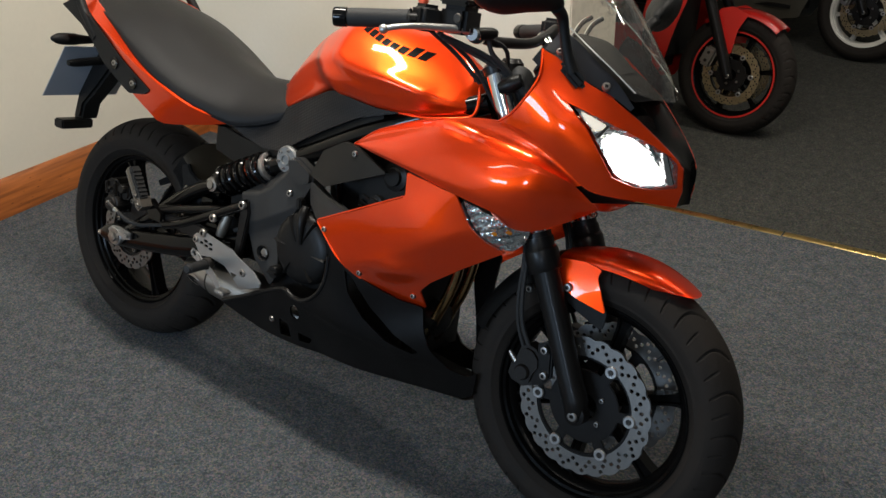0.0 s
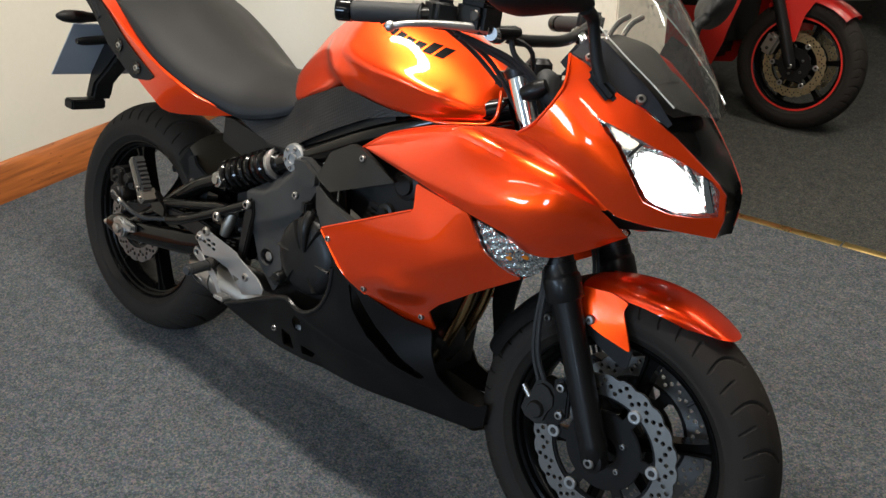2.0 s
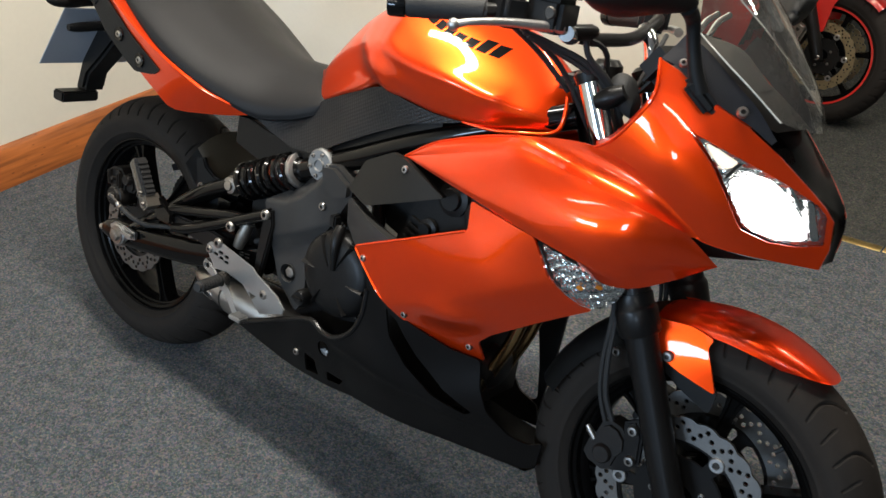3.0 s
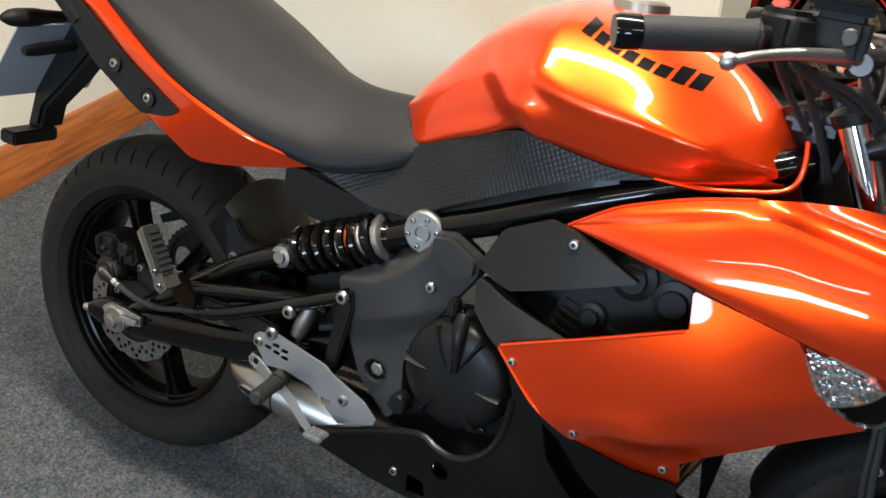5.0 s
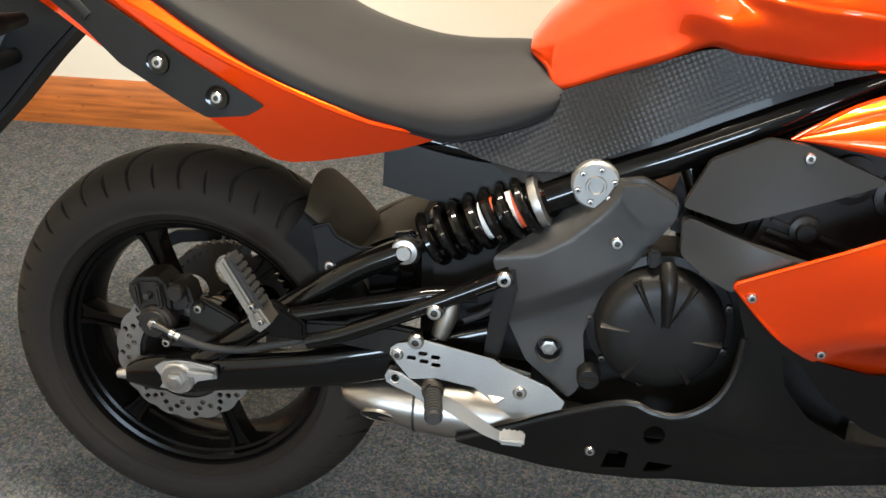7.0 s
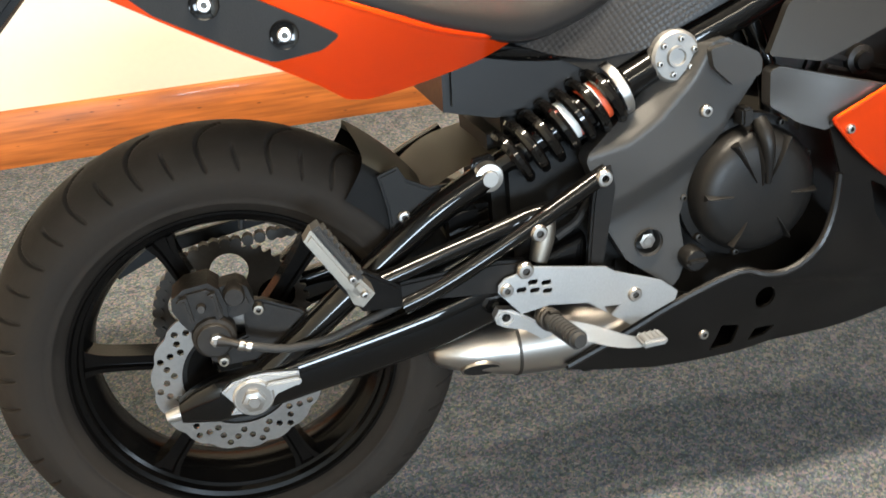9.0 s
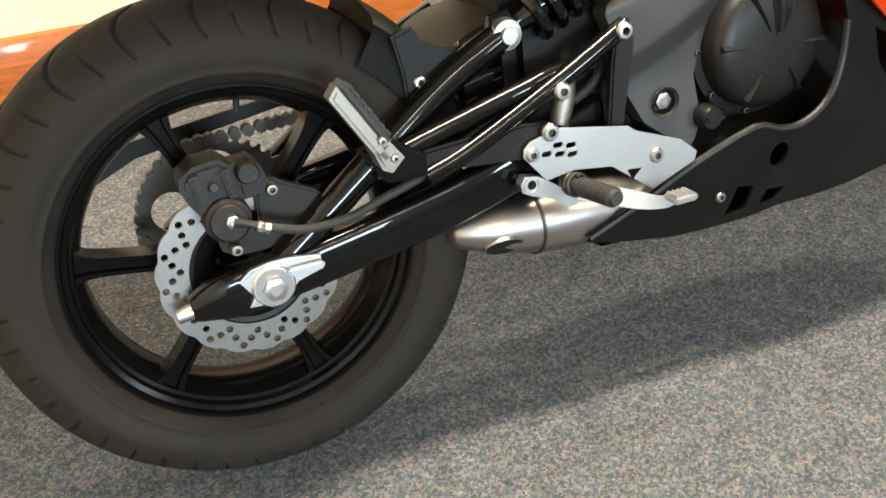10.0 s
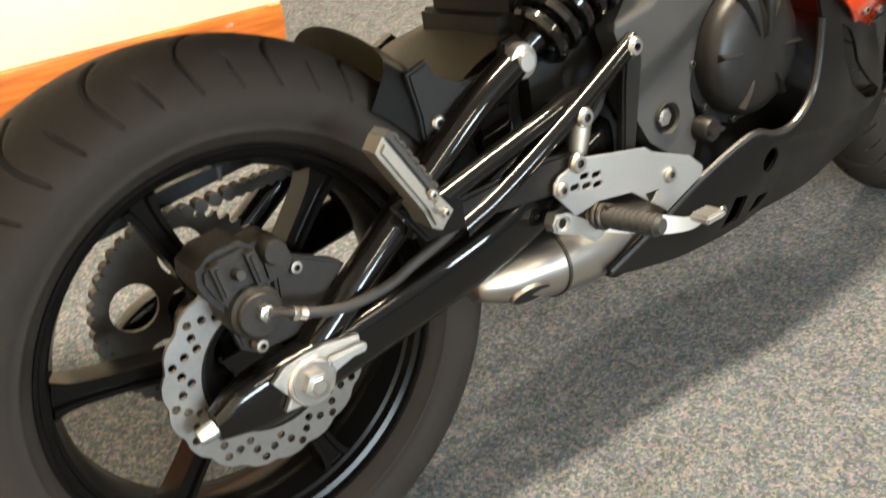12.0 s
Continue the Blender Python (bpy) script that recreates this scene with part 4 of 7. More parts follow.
for cx, cz in ((0.354, 0.382), (0.372, 0.378), (0.389, 0.374), (0.370, 0.390), (0.388, 0.386)):
    slots.append([(cx - 0.0060, cz - 0.0030), (cx + 0.004, cz - 0.0036), (cx + 0.007, cz - 0.001), (cx + 0.006, cz + 0.003), (cx - 0.004, cz + 0.0036), (cx - 0.007, cz + 0.001)])
slots.append([(0.466, 0.335), (0.488, 0.333), (0.474, 0.319)])
guard = part("heel_guard", plate([(0.323, 0.384), (0.324, 0.394), (0.333, 0.402), (0.373, 0.411), (0.470, 0.392), (0.482, 0.383), (0.548, 0.357), (0.572, 0.336), (0.568, 0.324), (0.503, 0.300), (0.444, 0.345), (0.390, 0.353), (0.352, 0.348)],
             -0.168, -0.164, slots, 0.001), ALUMINIUM, bike, "brushed aluminium heel guard with slots")
bolt(guard, (0.334, -0.1685, 0.386), 0.009)
bolt(guard, (0.509, -0.1685, 0.345), 0.010)
part("peg_bracket", plate([(0.316, 0.350), (0.322, 0.360), (0.339, 0.357), (0.360, 0.343), (0.392, 0.318), (0.392, 0.308), (0.378, 0.306), (0.357, 0.323), (0.328, 0.334), (0.318, 0.340)], -0.170, -0.150,
     [[(0.331 + 0.006 * math.cos(a), 0.347 + 0.006 * math.sin(a)) for a in (2 * math.pi * k / 12 for k in range(12))]], 0.003), ALUMINIUM, bike, "cast aluminium footpeg clevis")
PB, PT = np.array((0.386, -0.168, 0.336)), np.array((0.400, -0.250, 0.338))
rp = part("footpeg", tube([PB, PB + 0.25 * (PT - PB), PB + 0.85 * (PT - PB), PT], [0.010, 0.0118, 0.0118, 0.009], 14, 3), GROOVE, bike, "black ribbed rubber rider footpeg")
for k in range(8):
    q0 = PB + (PT - PB) * (0.25 + 0.09 * k)
    part("rib", tube([q0, q0 + (PT - PB) * 0.045], 0.0130, 14, 1), GROOVE, rp)
part("peg_spring", coil(np.array((0.384, -0.16, 0.336)), np.array((0.388, -0.182, 0.337)), 0.013, 0.003, 3), DARK_STEEL, bike)
pedal = part("brake_pedal", surf([[(0.39, -0.176, 0.338), (0.43, -0.188, 0.328), (0.46, -0.203, 0.318), (0.486, -0.214, 0.309), (0.512, -0.222, 0.311)], [(0.388, -0.174, 0.316), (0.425, -0.187, 0.304), (0.46, -0.203, 0.294), (0.492, -0.214, 0.291), (0.514, -0.222, 0.301)]], 4, 24, 0.009), POLISHED, bike, "forged aluminium brake pedal")
part("pedal_pad", box(0.488, 0.522, -0.240, -0.212, 0.302, 0.312, 0.003), ALUMINIUM, pedal)
for k in range(4):
    part("pad_ridge", box(0.492 + 0.007 * k, 0.495 + 0.007 * k, -0.238, -0.214, 0.311, 0.3135, 0.0008), ALUMINIUM, pedal)
part("master_cylinder", tube([(0.405, -0.13, 0.462), (0.398, -0.135, 0.435), (0.388, -0.138, 0.405)], [0.013, 0.015, 0.012], 14, 3), CAST, bike, "small cast rear brake master cylinder")
part("fluid_line", tube([(0.42, -0.12, 0.425), (0.46, -0.11, 0.445), (0.5, -0.09, 0.50)], 0.006, 8), GROOVE, bike)

# exhaust silencer under the engine
def ell(x, cy, cz, ry, rz):
    return [(x, cy + ry * math.cos(a), cz + rz * math.sin(a)) for a in (2 * math.pi * k / 12 for k in range(12))]


part("silencer_tip", loft([ell(0.236, -0.100, 0.286, 0.012, 0.010), ell(0.246, -0.100, 0.285, 0.026, 0.021), ell(0.29, -0.098, 0.281, 0.044, 0.036), ell(0.352, -0.092, 0.274, 0.055, 0.047)], 20, 36), STEEL, bike, "tapered stainless silencer tip")
part("silencer", loft([ell(0.354, -0.092, 0.274, 0.0562, 0.0485), ell(0.42, -0.086, 0.268, 0.058, 0.052), ell(0.52, -0.075, 0.260, 0.058, 0.052), ell(0.66, -0.06, 0.255, 0.058, 0.050)], 20, 36), STEEL, bike, "brushed stainless underslung silencer")
part("silencer_band", loft([ell(0.352, -0.092, 0.274, 0.0572, 0.0495), ell(0.356, -0.092, 0.274, 0.0572, 0.0495)], 2, 36), DARK_STEEL, bike)
outlet = Matrix.Translation((0.300, -0.1362, 0.2625)) @ Vector((-0.12, -0.83, -0.56)).to_track_quat("-Y", "X").to_matrix().to_4x4() @ Matrix.Diagonal((1.0, 1, 1.70, 1))
part("exhaust_outlet", turned(lathe([(0.0148, -0.0005), (0.0152, -0.0020), (0.0162, -0.0020), (0.0170, 0.001), (0.0170, 0.006)], 28), outlet), STEEL, bike, "steel exhaust outlet lip")
# closed black disc in place of the shade inside the outlet
part("outlet_bore_dark", turned(lathe([(0, -0.0018), (0.0145, -0.0018), (0.0145, 0.003), (0, 0.003)], 24), outlet), BLACK_MATT, bike)

# engine
eng = part("engine", join(box(0.52, 0.98, -0.10, 0.12, 0.24, 0.50, 0.02), turned(box(-0.11, 0.11, -0.115, 0.115, 0, 0.30, 0.012), pose(0.86, 0, 0.45, 0, 18, 0))), ENGINE, bike, "black painted twin-cylinder engine")
for k in range(5):
    part("cooling_fin", turned(box(-0.085 + 0.0, 0.105, -0.122, 0.1, 0.03 + 0.014 * k, 0.036 + 0.014 * k, 0.001), pose(0.87, 0, 0.5, 0, 18, 0)), ENGINE, eng)
for p, r in (((0.905, -0.115, 0.672), 0.032), ((0.965, -0.115, 0.655), 0.030), ((0.86, -0.115, 0.60), 0.02)):
    part("cam_cap", turned(lathe([(0, -0.02), (0.6 * r, -0.02), (0.65 * r, -0.012), (r, -0.01), (r, 0.02)], 32), Matrix.Translation(p)), ENGINE, eng)
CC = (0.690, -0.128, 0.455)
cover = part("clutch_cover", turned(lathe([(0, -0.046), (0.04, -0.046), (0.062, -0.044), (0.076, -0.040), (0.084, -0.032), (0.087, -0.02), (0.0875, -0.006), (0.099, -0.004), (0.1, 0.01)], 72), Matrix.Translation(CC)), ENGINE, bike, "round black clutch cover with radial ribs")
for a0, r0, r1, w in ((62, 0.020, 0.081, 0.006), (92, 0.012, 0.082, 0.008), (118, 0.020, 0.081, 0.006), (176, 0.042, 0.080, 0.005), (-6, 0.042, 0.080, 0.005), (-58, 0.042, 0.080, 0.005), (-122, 0.042, 0.080, 0.005)):
    wedge = loft([[(r, -0.040 + 0.004 * (r / 0.08) ** 4, -q), (r, -0.0475 + 0.006 * (r / 0.08) ** 4 - d, -0.25 * q), (r, -0.0475 + 0.006 * (r / 0.08) ** 4 - d, 0.25 * q), (r, -0.040 + 0.004 * (r / 0.08) ** 4, q)] for r, q, d in ((r0, 0.002, 0.0), (0.5 * (r0 + r1), 0.7 * w, 0.003), (r1, w, 0.005))], 8, 12)
    part("rib", turned(wedge, pose(*CC) @ pose(0, 0, 0, 0, -a0, 0)), ENGINE, cover, sharp=30)
for k in range(9):
    a = radians(100 + 40 * k)
    bolt(cover, (CC[0] + 0.094 * math.cos(a), CC[1] - 0.004, CC[2] + 0.094 * math.sin(a)), 0.0055, "bolt", DARK_STEEL, (0, -1, 0), 0.007)
part("clutch_arm", join(tube([(0.688, -0.160, 0.553), (0.691, -0.170, 0.538), (0.694, -0.177, 0.515), (0.696, -0.176, 0.470)], [0.010, 0.0115, 0.009, 0.004], 12, 3), box(0.662, 0.677, -0.168, -0.145, 0.548, 0.572, 0.003)), ENGINE, bike)
part("oil_filler", turned(lathe([(0, -0.012), (0.014, -0.012), (0.0165, -0.008), (0.017, 0.01)], 20), Matrix.Translation((0.602, -0.150, 0.372))), ENGINE, bike, "black oil filler cap")
part("filler_grip", box(0.588, 0.616, -0.170, -0.16, 0.369, 0.375, 0.002), ENGINE, bike)

part("linkage_housing", box(0.35, 0.54, -0.092, 0.09, 0.345, 0.585, 0.02), BLACK_MATT, bike)
part("cylinder_head", turned(box(-0.14, 0.13, -0.098, 0.10, -0.10, 0.11, 0.02), pose(0.84, 0, 0.63, 0, 18, 0)), ENGINE, bike, "black finned cylinder head behind the fairing opening")

# charcoal frame cover and side panels
fc = field([(0.47, 0.52, -0.142), (0.53, 0.55, -0.145), (0.62, 0.65, -0.148), (0.69, 0.63, -0.150), (0.62, 0.57, -0.144), (0.59, 0.44, -0.145), (0.54, 0.40, -0.145), (0.58, 0.34, -0.15), (0.49, 0.45, -0.14), (0.56, 0.50, -0.146)])
def off_edge(x, z, line):
    """Distance from (x, z) to a broken line."""
    best = 1.0
    for (ax, az), (bx, bz) in zip(line, line[1:]):
        k = max(0.0, min(1.0, ((x - ax) * (bx - ax) + (z - az) * (bz - az)) / ((bx - ax) ** 2 + (bz - az) ** 2)))
        best = min(best, math.hypot(x - ax - k * (bx - ax), z - az - k * (bz - az)))
    return best


def cover_skin(x, z):
    """The cover's face: tilted back above its upper crease, tucked in below the lower one."""
    above = z - np.interp(x, (0.455, 0.52, 0.558, 0.602, 0.63), (0.533, 0.546, 0.570, 0.612, 0.66))
    below = np.interp(x, (0.47, 0.514, 0.584, 0.646, 0.684), (0.46, 0.475, 0.509, 0.545, 0.597)) - z
    return fc(x, z) + 0.85 * max(0.0, above) + 0.30 * max(0.0, min(below, 0.028))


side = part("frame_cover", panel([(0.459, 0.528), (0.462, 0.537), (0.50, 0.562), (0.540, 0.588), (0.556, 0.612), (0.565, 0.632), (0.60, 0.652), (0.647, 0.662), (0.694, 0.636), (0.694, 0.612), (0.647, 0.540), (0.608, 0.488), (0.589, 0.43), (0.597, 0.37), (0.587, 0.342), (0.576, 0.330),
             (0.513, 0.380), (0.477, 0.449), (0.470, 0.50)], cover_skin, 0.03, [[(0.544 + 0.018 * math.cos(a), 0.402 + 0.018 * math.sin(a)) for a in (2 * math.pi * k / 16 for k in range(16))]], step=0.006, rounded=0.005), CHARCOAL, bike, "charcoal moulded frame cover", sharp=50)
part("pivot_recess", turned(lathe([(0.0195, -0.006), (0.0185, -0.001), (0.017, 0.018), (0, 0.018)], 28), Matrix.Translation((0.544, -0.136, 0.402))), CHARCOAL, side)
part("pivot_bolt", hexnut(0.0115, 0.01), STEEL, side, m=along((0.544, -0.127, 0.402), (0.544, -0.3, 0.402)))
part("raised_wedge", panel([(0.62, 0.652), (0.648, 0.656), (0.69, 0.634), (0.69, 0.612), (0.655, 0.6), (0.625, 0.628)], lambda x, z: fc(x, z) - 0.012, 0.012, rounded=0.006), CHARCOAL, side)
bolt(side, (0.622, -0.1465, 0.571), 0.0085)
part("side_strut", panel([(0.700, 0.614), (0.710, 0.620), (0.862, 0.578), (0.80, 0.548), (0.766, 0.533), (0.735, 0.545), (0.703, 0.568)], field([(0.7, 0.61, -0.165), (0.86, 0.58, -0.2), (0.77, 0.54, -0.19), (0.71, 0.575, -0.165), (0.79, 0.585, -0.196)]), 0.02, rounded=0.004), CHARCOAL, bike, "charcoal lower strut panel")
inner = part("inner_side_panel", panel([(0.697, 0.634), (0.725, 0.695), (0.79, 0.729), (0.83, 0.727), (0.93, 0.690), (0.905, 0.68), (0.759, 0.622)], field([(0.7, 0.635, -0.165), (0.79, 0.73, -0.168), (0.93, 0.69, -0.19), (0.76, 0.622, -0.185), (0.835, 0.712, -0.181)]), 0.012, rounded=0.006), SOOT, bike, "charcoal upper inner side panel")
bolt(inner, (0.835, -0.182, 0.712), 0.007)

# frame tubes, both sides, and black inner parts
for sy in (-1, 1):
    part("frame_tube", tube([(0.53, sy * 0.09, 0.60), (0.60, sy * 0.105, 0.648), (0.69, sy * 0.118, 0.690), (0.82, sy * 0.122, 0.752), (0.95, sy * 0.10, 0.81), (1.07, sy * 0.05, 0.86)], 0.023, 16), BLACK_GLOSS, bike)
    part("frame_tube", tube([(0.62, sy * 0.085, 0.64), (0.5, sy * 0.088, 0.66), (0.36, sy * 0.092, 0.68), (0.1, sy * 0.10, 0.76)], 0.015, 12), BLACK_GLOSS, bike)
    part("frame_downtube", tube([(0.70, sy * 0.1, 0.69), (0.73, sy * 0.108, 0.60), (0.74, sy * 0.11, 0.5)], 0.014, 12), BLACK_GLOSS, bike)
part("steering_head", tube([(1.045, 0, 0.93), (1.135, 0, 0.745)], 0.036, 20, 1), BLACK_SATIN, bike)
part("battery_box", plate([(0.293, 0.606), (0.297, 0.690), (0.44, 0.692), (0.565, 0.680), (0.505, 0.622), (0.445, 0.586), (0.36, 0.589)], -0.095, 0.10, (), 0.010), BLACK_SATIN, bike, "black plastic battery box under the seat")
part("undertray", surf([[(0.45, -0.1, 0.68), (0.45, 0, 0.66), (0.45, 0.1, 0.68)], [(0.25, -0.13, 0.68), (0.25, 0, 0.665), (0.25, 0.13, 0.68)], [(0.05, -0.14, 0.75), (0.05, 0, 0.735), (0.05, 0.14, 0.75)], [(-0.2, -0.1, 0.87), (-0.2, 0, 0.86), (-0.2, 0.1, 0.87)]], 12, 8, 0.006), BLACK_MATT, bike)

# tank
tank_st = [(0.487, [(0, 0.818), (0.028, 0.814), (0.043, 0.808), (0.048, 0.804), (0.047, 0.800), (0.044, 0.797)]),
           (0.508, [(0, 0.848), (0.038, 0.838), (0.060, 0.816), (0.066, 0.802), (0.068, 0.792), (0.067, 0.782)]),
           (0.530, [(0, 0.872), (0.046, 0.858), (0.074, 0.828), (0.081, 0.806), (0.083, 0.784), (0.082, 0.757)]),
           (0.600, [(0, 0.942), (0.062, 0.922), (0.098, 0.878), (0.106, 0.848), (0.108, 0.818), (0.106, 0.785)]),
           (0.660, [(0, 0.980), (0.077, 0.957), (0.122, 0.904), (0.130, 0.870), (0.129, 0.840), (0.124, 0.809)]),
           (0.710, [(0, 0.998), (0.088, 0.974), (0.147, 0.915), (0.155, 0.878), (0.148, 0.850), (0.132, 0.830)]),
           (0.75, [(0, 1.004), (0.092, 0.980), (0.156, 0.917), (0.163, 0.878), (0.155, 0.847), (0.135, 0.823)]),
           (0.85, [(0, 1.0), (0.088, 0.972), (0.158, 0.905), (0.166, 0.87), (0.159, 0.838), (0.139, 0.812)]),
           (0.94, [(0, 0.965), (0.076, 0.932), (0.140, 0.880), (0.150, 0.858), (0.144, 0.836), (0.129, 0.812)]),
           (1.01, [(0, 0.915), (0.06, 0.895), (0.105, 0.862), (0.112, 0.85), (0.108, 0.836), (0.098, 0.821)]),
           (1.05, [(0, 0.872), (0.045, 0.864), (0.075, 0.850), (0.08, 0.842), (0.078, 0.835), (0.074, 0.827)])]


def tank_skin():
    """The lofted tank with its soft side crease and the knee hollow at the back."""
    bm = loft(half_rings([(x, p + [(0.6 * p[-1][0], p[-1][1] - 0.004), (0.0, p[-1][1] - 0.005)]) for x, p in tank_st]), 130, 120)
    crease = [(0.735, 0.908), (0.776, 0.891), (0.825, 0.882), (0.90, 0.877), (0.96, 0.868)]
    knee = [(0.640, 0.909), (0.684, 0.882), (0.713, 0.860), (0.732, 0.838), (0.738, 0.822)]
    for v in bm.verts:
        x, z = v.co.x, v.co.z
        if abs(v.co.y) > 0.045:
            push = 0.0065 * math.exp(-(off_edge(x, z, crease) / 0.015) ** 2) * max(0.0, min(1.0, (x - 0.71) / 0.06))
            push -= 0.008 * math.exp(-(off_edge(x, z, knee) / 0.022) ** 2) * max(0.0, min(1.0, (x - 0.63) / 0.04))
            v.co.y += math.copysign(push, v.co.y)
    return bm


tank = part("fuel_tank", tank_skin(), ORANGE, bike, "glossy pearl orange fuel tank", sharp=80)
from mathutils.bvhtree import BVHTree


def tank_marks():
    """A row of plain dark blocks where the maker's name stands, laid on the tank's skin."""
    me = tank.data
    tree = BVHTree.FromPolygons([v.co for v in me.vertices], [p.vertices for p in me.polygons])
    for k in range(8):
        u0, u1 = (k + 0.08) / 8, (k + 0.86) / 8
        tall = (1.0, 0.72, 0.70, 0.70, 0.68, 0.72, 1.0, 0.9)[k] * 0.0135
        rows = []
        for v in np.linspace(0, 1, 4):
            row = []
            for u in np.linspace(u0, u1, 4):
                x, z = 0.762 + 0.172 * u + 0.4 * (v * tall - 0.006), 0.981 - 0.047 * u - (0.012 - v * tall)
                hit = tree.ray_cast(Vector((x, -0.4, z - 0.05)), Vector((0, 1, 0.17)).normalized())
                if hit[0] is None:
                    return
                row.append(tuple(hit[0] + hit[1] * 0.0006))
            rows.append(row)
        part("mark", surf(rows, 6, 6, 0), BLACK_GLOSS, tank, "black block of lettering" if k == 0 else "")


tank_marks()
for sy in (-1, 1):
    part("tank_flange", tube([(0.905, sy * 0.138, 0.812), (0.96, sy * 0.128, 0.812), (1.01, sy * 0.112, 0.818), (1.052, sy * 0.096, 0.827), (1.066, sy * 0.090, 0.842), (1.068, sy * 0.088, 0.868), (1.064, sy * 0.085, 0.892)], [0.002, 0.0035, 0.004, 0.004, 0.004, 0.0035, 0.003], 10, 4), ORANGE, tank)
part("filler_cap", turned(lathe([(0, -0.012), (0.03, -0.012), (0.038, -0.008), (0.04, 0.004)], 40), pose(0.80, 0, 1.003, -90, 0, 0)), STEEL, tank)

# knee panel under the tank
for sy in (1, -1):
    kf = field([(0.38, 0.687, -0.116), (0.45, 0.70, -0.100), (0.532, 0.757, -0.090), (0.62, 0.795, -0.112), (0.72, 0.829, -0.136), (0.90, 0.814, -0.142), (0.46, 0.645, -0.118), (0.555, 0.65, -0.122), (0.63, 0.70, -0.132), (0.73, 0.745, -0.142), (0.63, 0.748, -0.126), (0.80, 0.785, -0.146)])
    part("knee_panel", panel([(0.375, 0.687), (0.448, 0.697), (0.515, 0.725), (0.532, 0.756), (0.62, 0.793), (0.70, 0.825), (0.725, 0.829), (0.784, 0.819), (0.85, 0.812), (0.912, 0.813), (0.80, 0.782), (0.715, 0.742), (0.63, 0.698), (0.553, 0.655), (0.49, 0.650), (0.43, 0.664)], kf, 0.008, side=sy), DIMPLED, bike, "dimpled black plastic knee panel")
    part("panel_flange", panel([(0.42, 0.668), (0.49, 0.652), (0.553, 0.657), (0.63, 0.700), (0.715, 0.744), (0.80, 0.784), (0.86, 0.800), (0.86, 0.784), (0.80, 0.762), (0.715, 0.716), (0.63, 0.668), (0.565, 0.634), (0.49, 0.630)], lambda x, z: kf(x, z) + 0.016, 0.004, side=sy), BLACK_SATIN, bike)

# seat
seat_st = [(x, [(0, t), (0.3 * w, t - 0.09 * (t - b)), (0.55 * w, t - 0.28 * (t - b)), (0.82 * w, t - 0.52 * (t - b)), (0.97 * w, t - 0.74 * (t - b)), (1.0 * w, b + 0.012), (0.985 * w, b + 0.002), (0.95 * w, b - 0.002), (0.7 * w, b - 0.006)]) for x, w, t, b in
           ((-0.24, 0.07, 0.985, 0.95), (-0.20, 0.108, 0.982, 0.940), (-0.12, 0.162, 0.968, 0.910), (0.0, 0.191, 0.942, 0.866), (0.10, 0.201, 0.910, 0.808), (0.18, 0.198, 0.872, 0.764), (0.26, 0.182, 0.834, 0.729), (0.34, 0.156, 0.812, 0.702),
            (0.40, 0.135, 0.806, 0.690), (0.47, 0.116, 0.808, 0.704), (0.510, 0.104, 0.808, 0.719), (0.528, 0.096, 0.806, 0.728), (0.537, 0.088, 0.800, 0.740))]
part("seat", loft(half_rings(seat_st), 90, 84), VINYL, bike, "black grained vinyl dual seat", sharp=50)

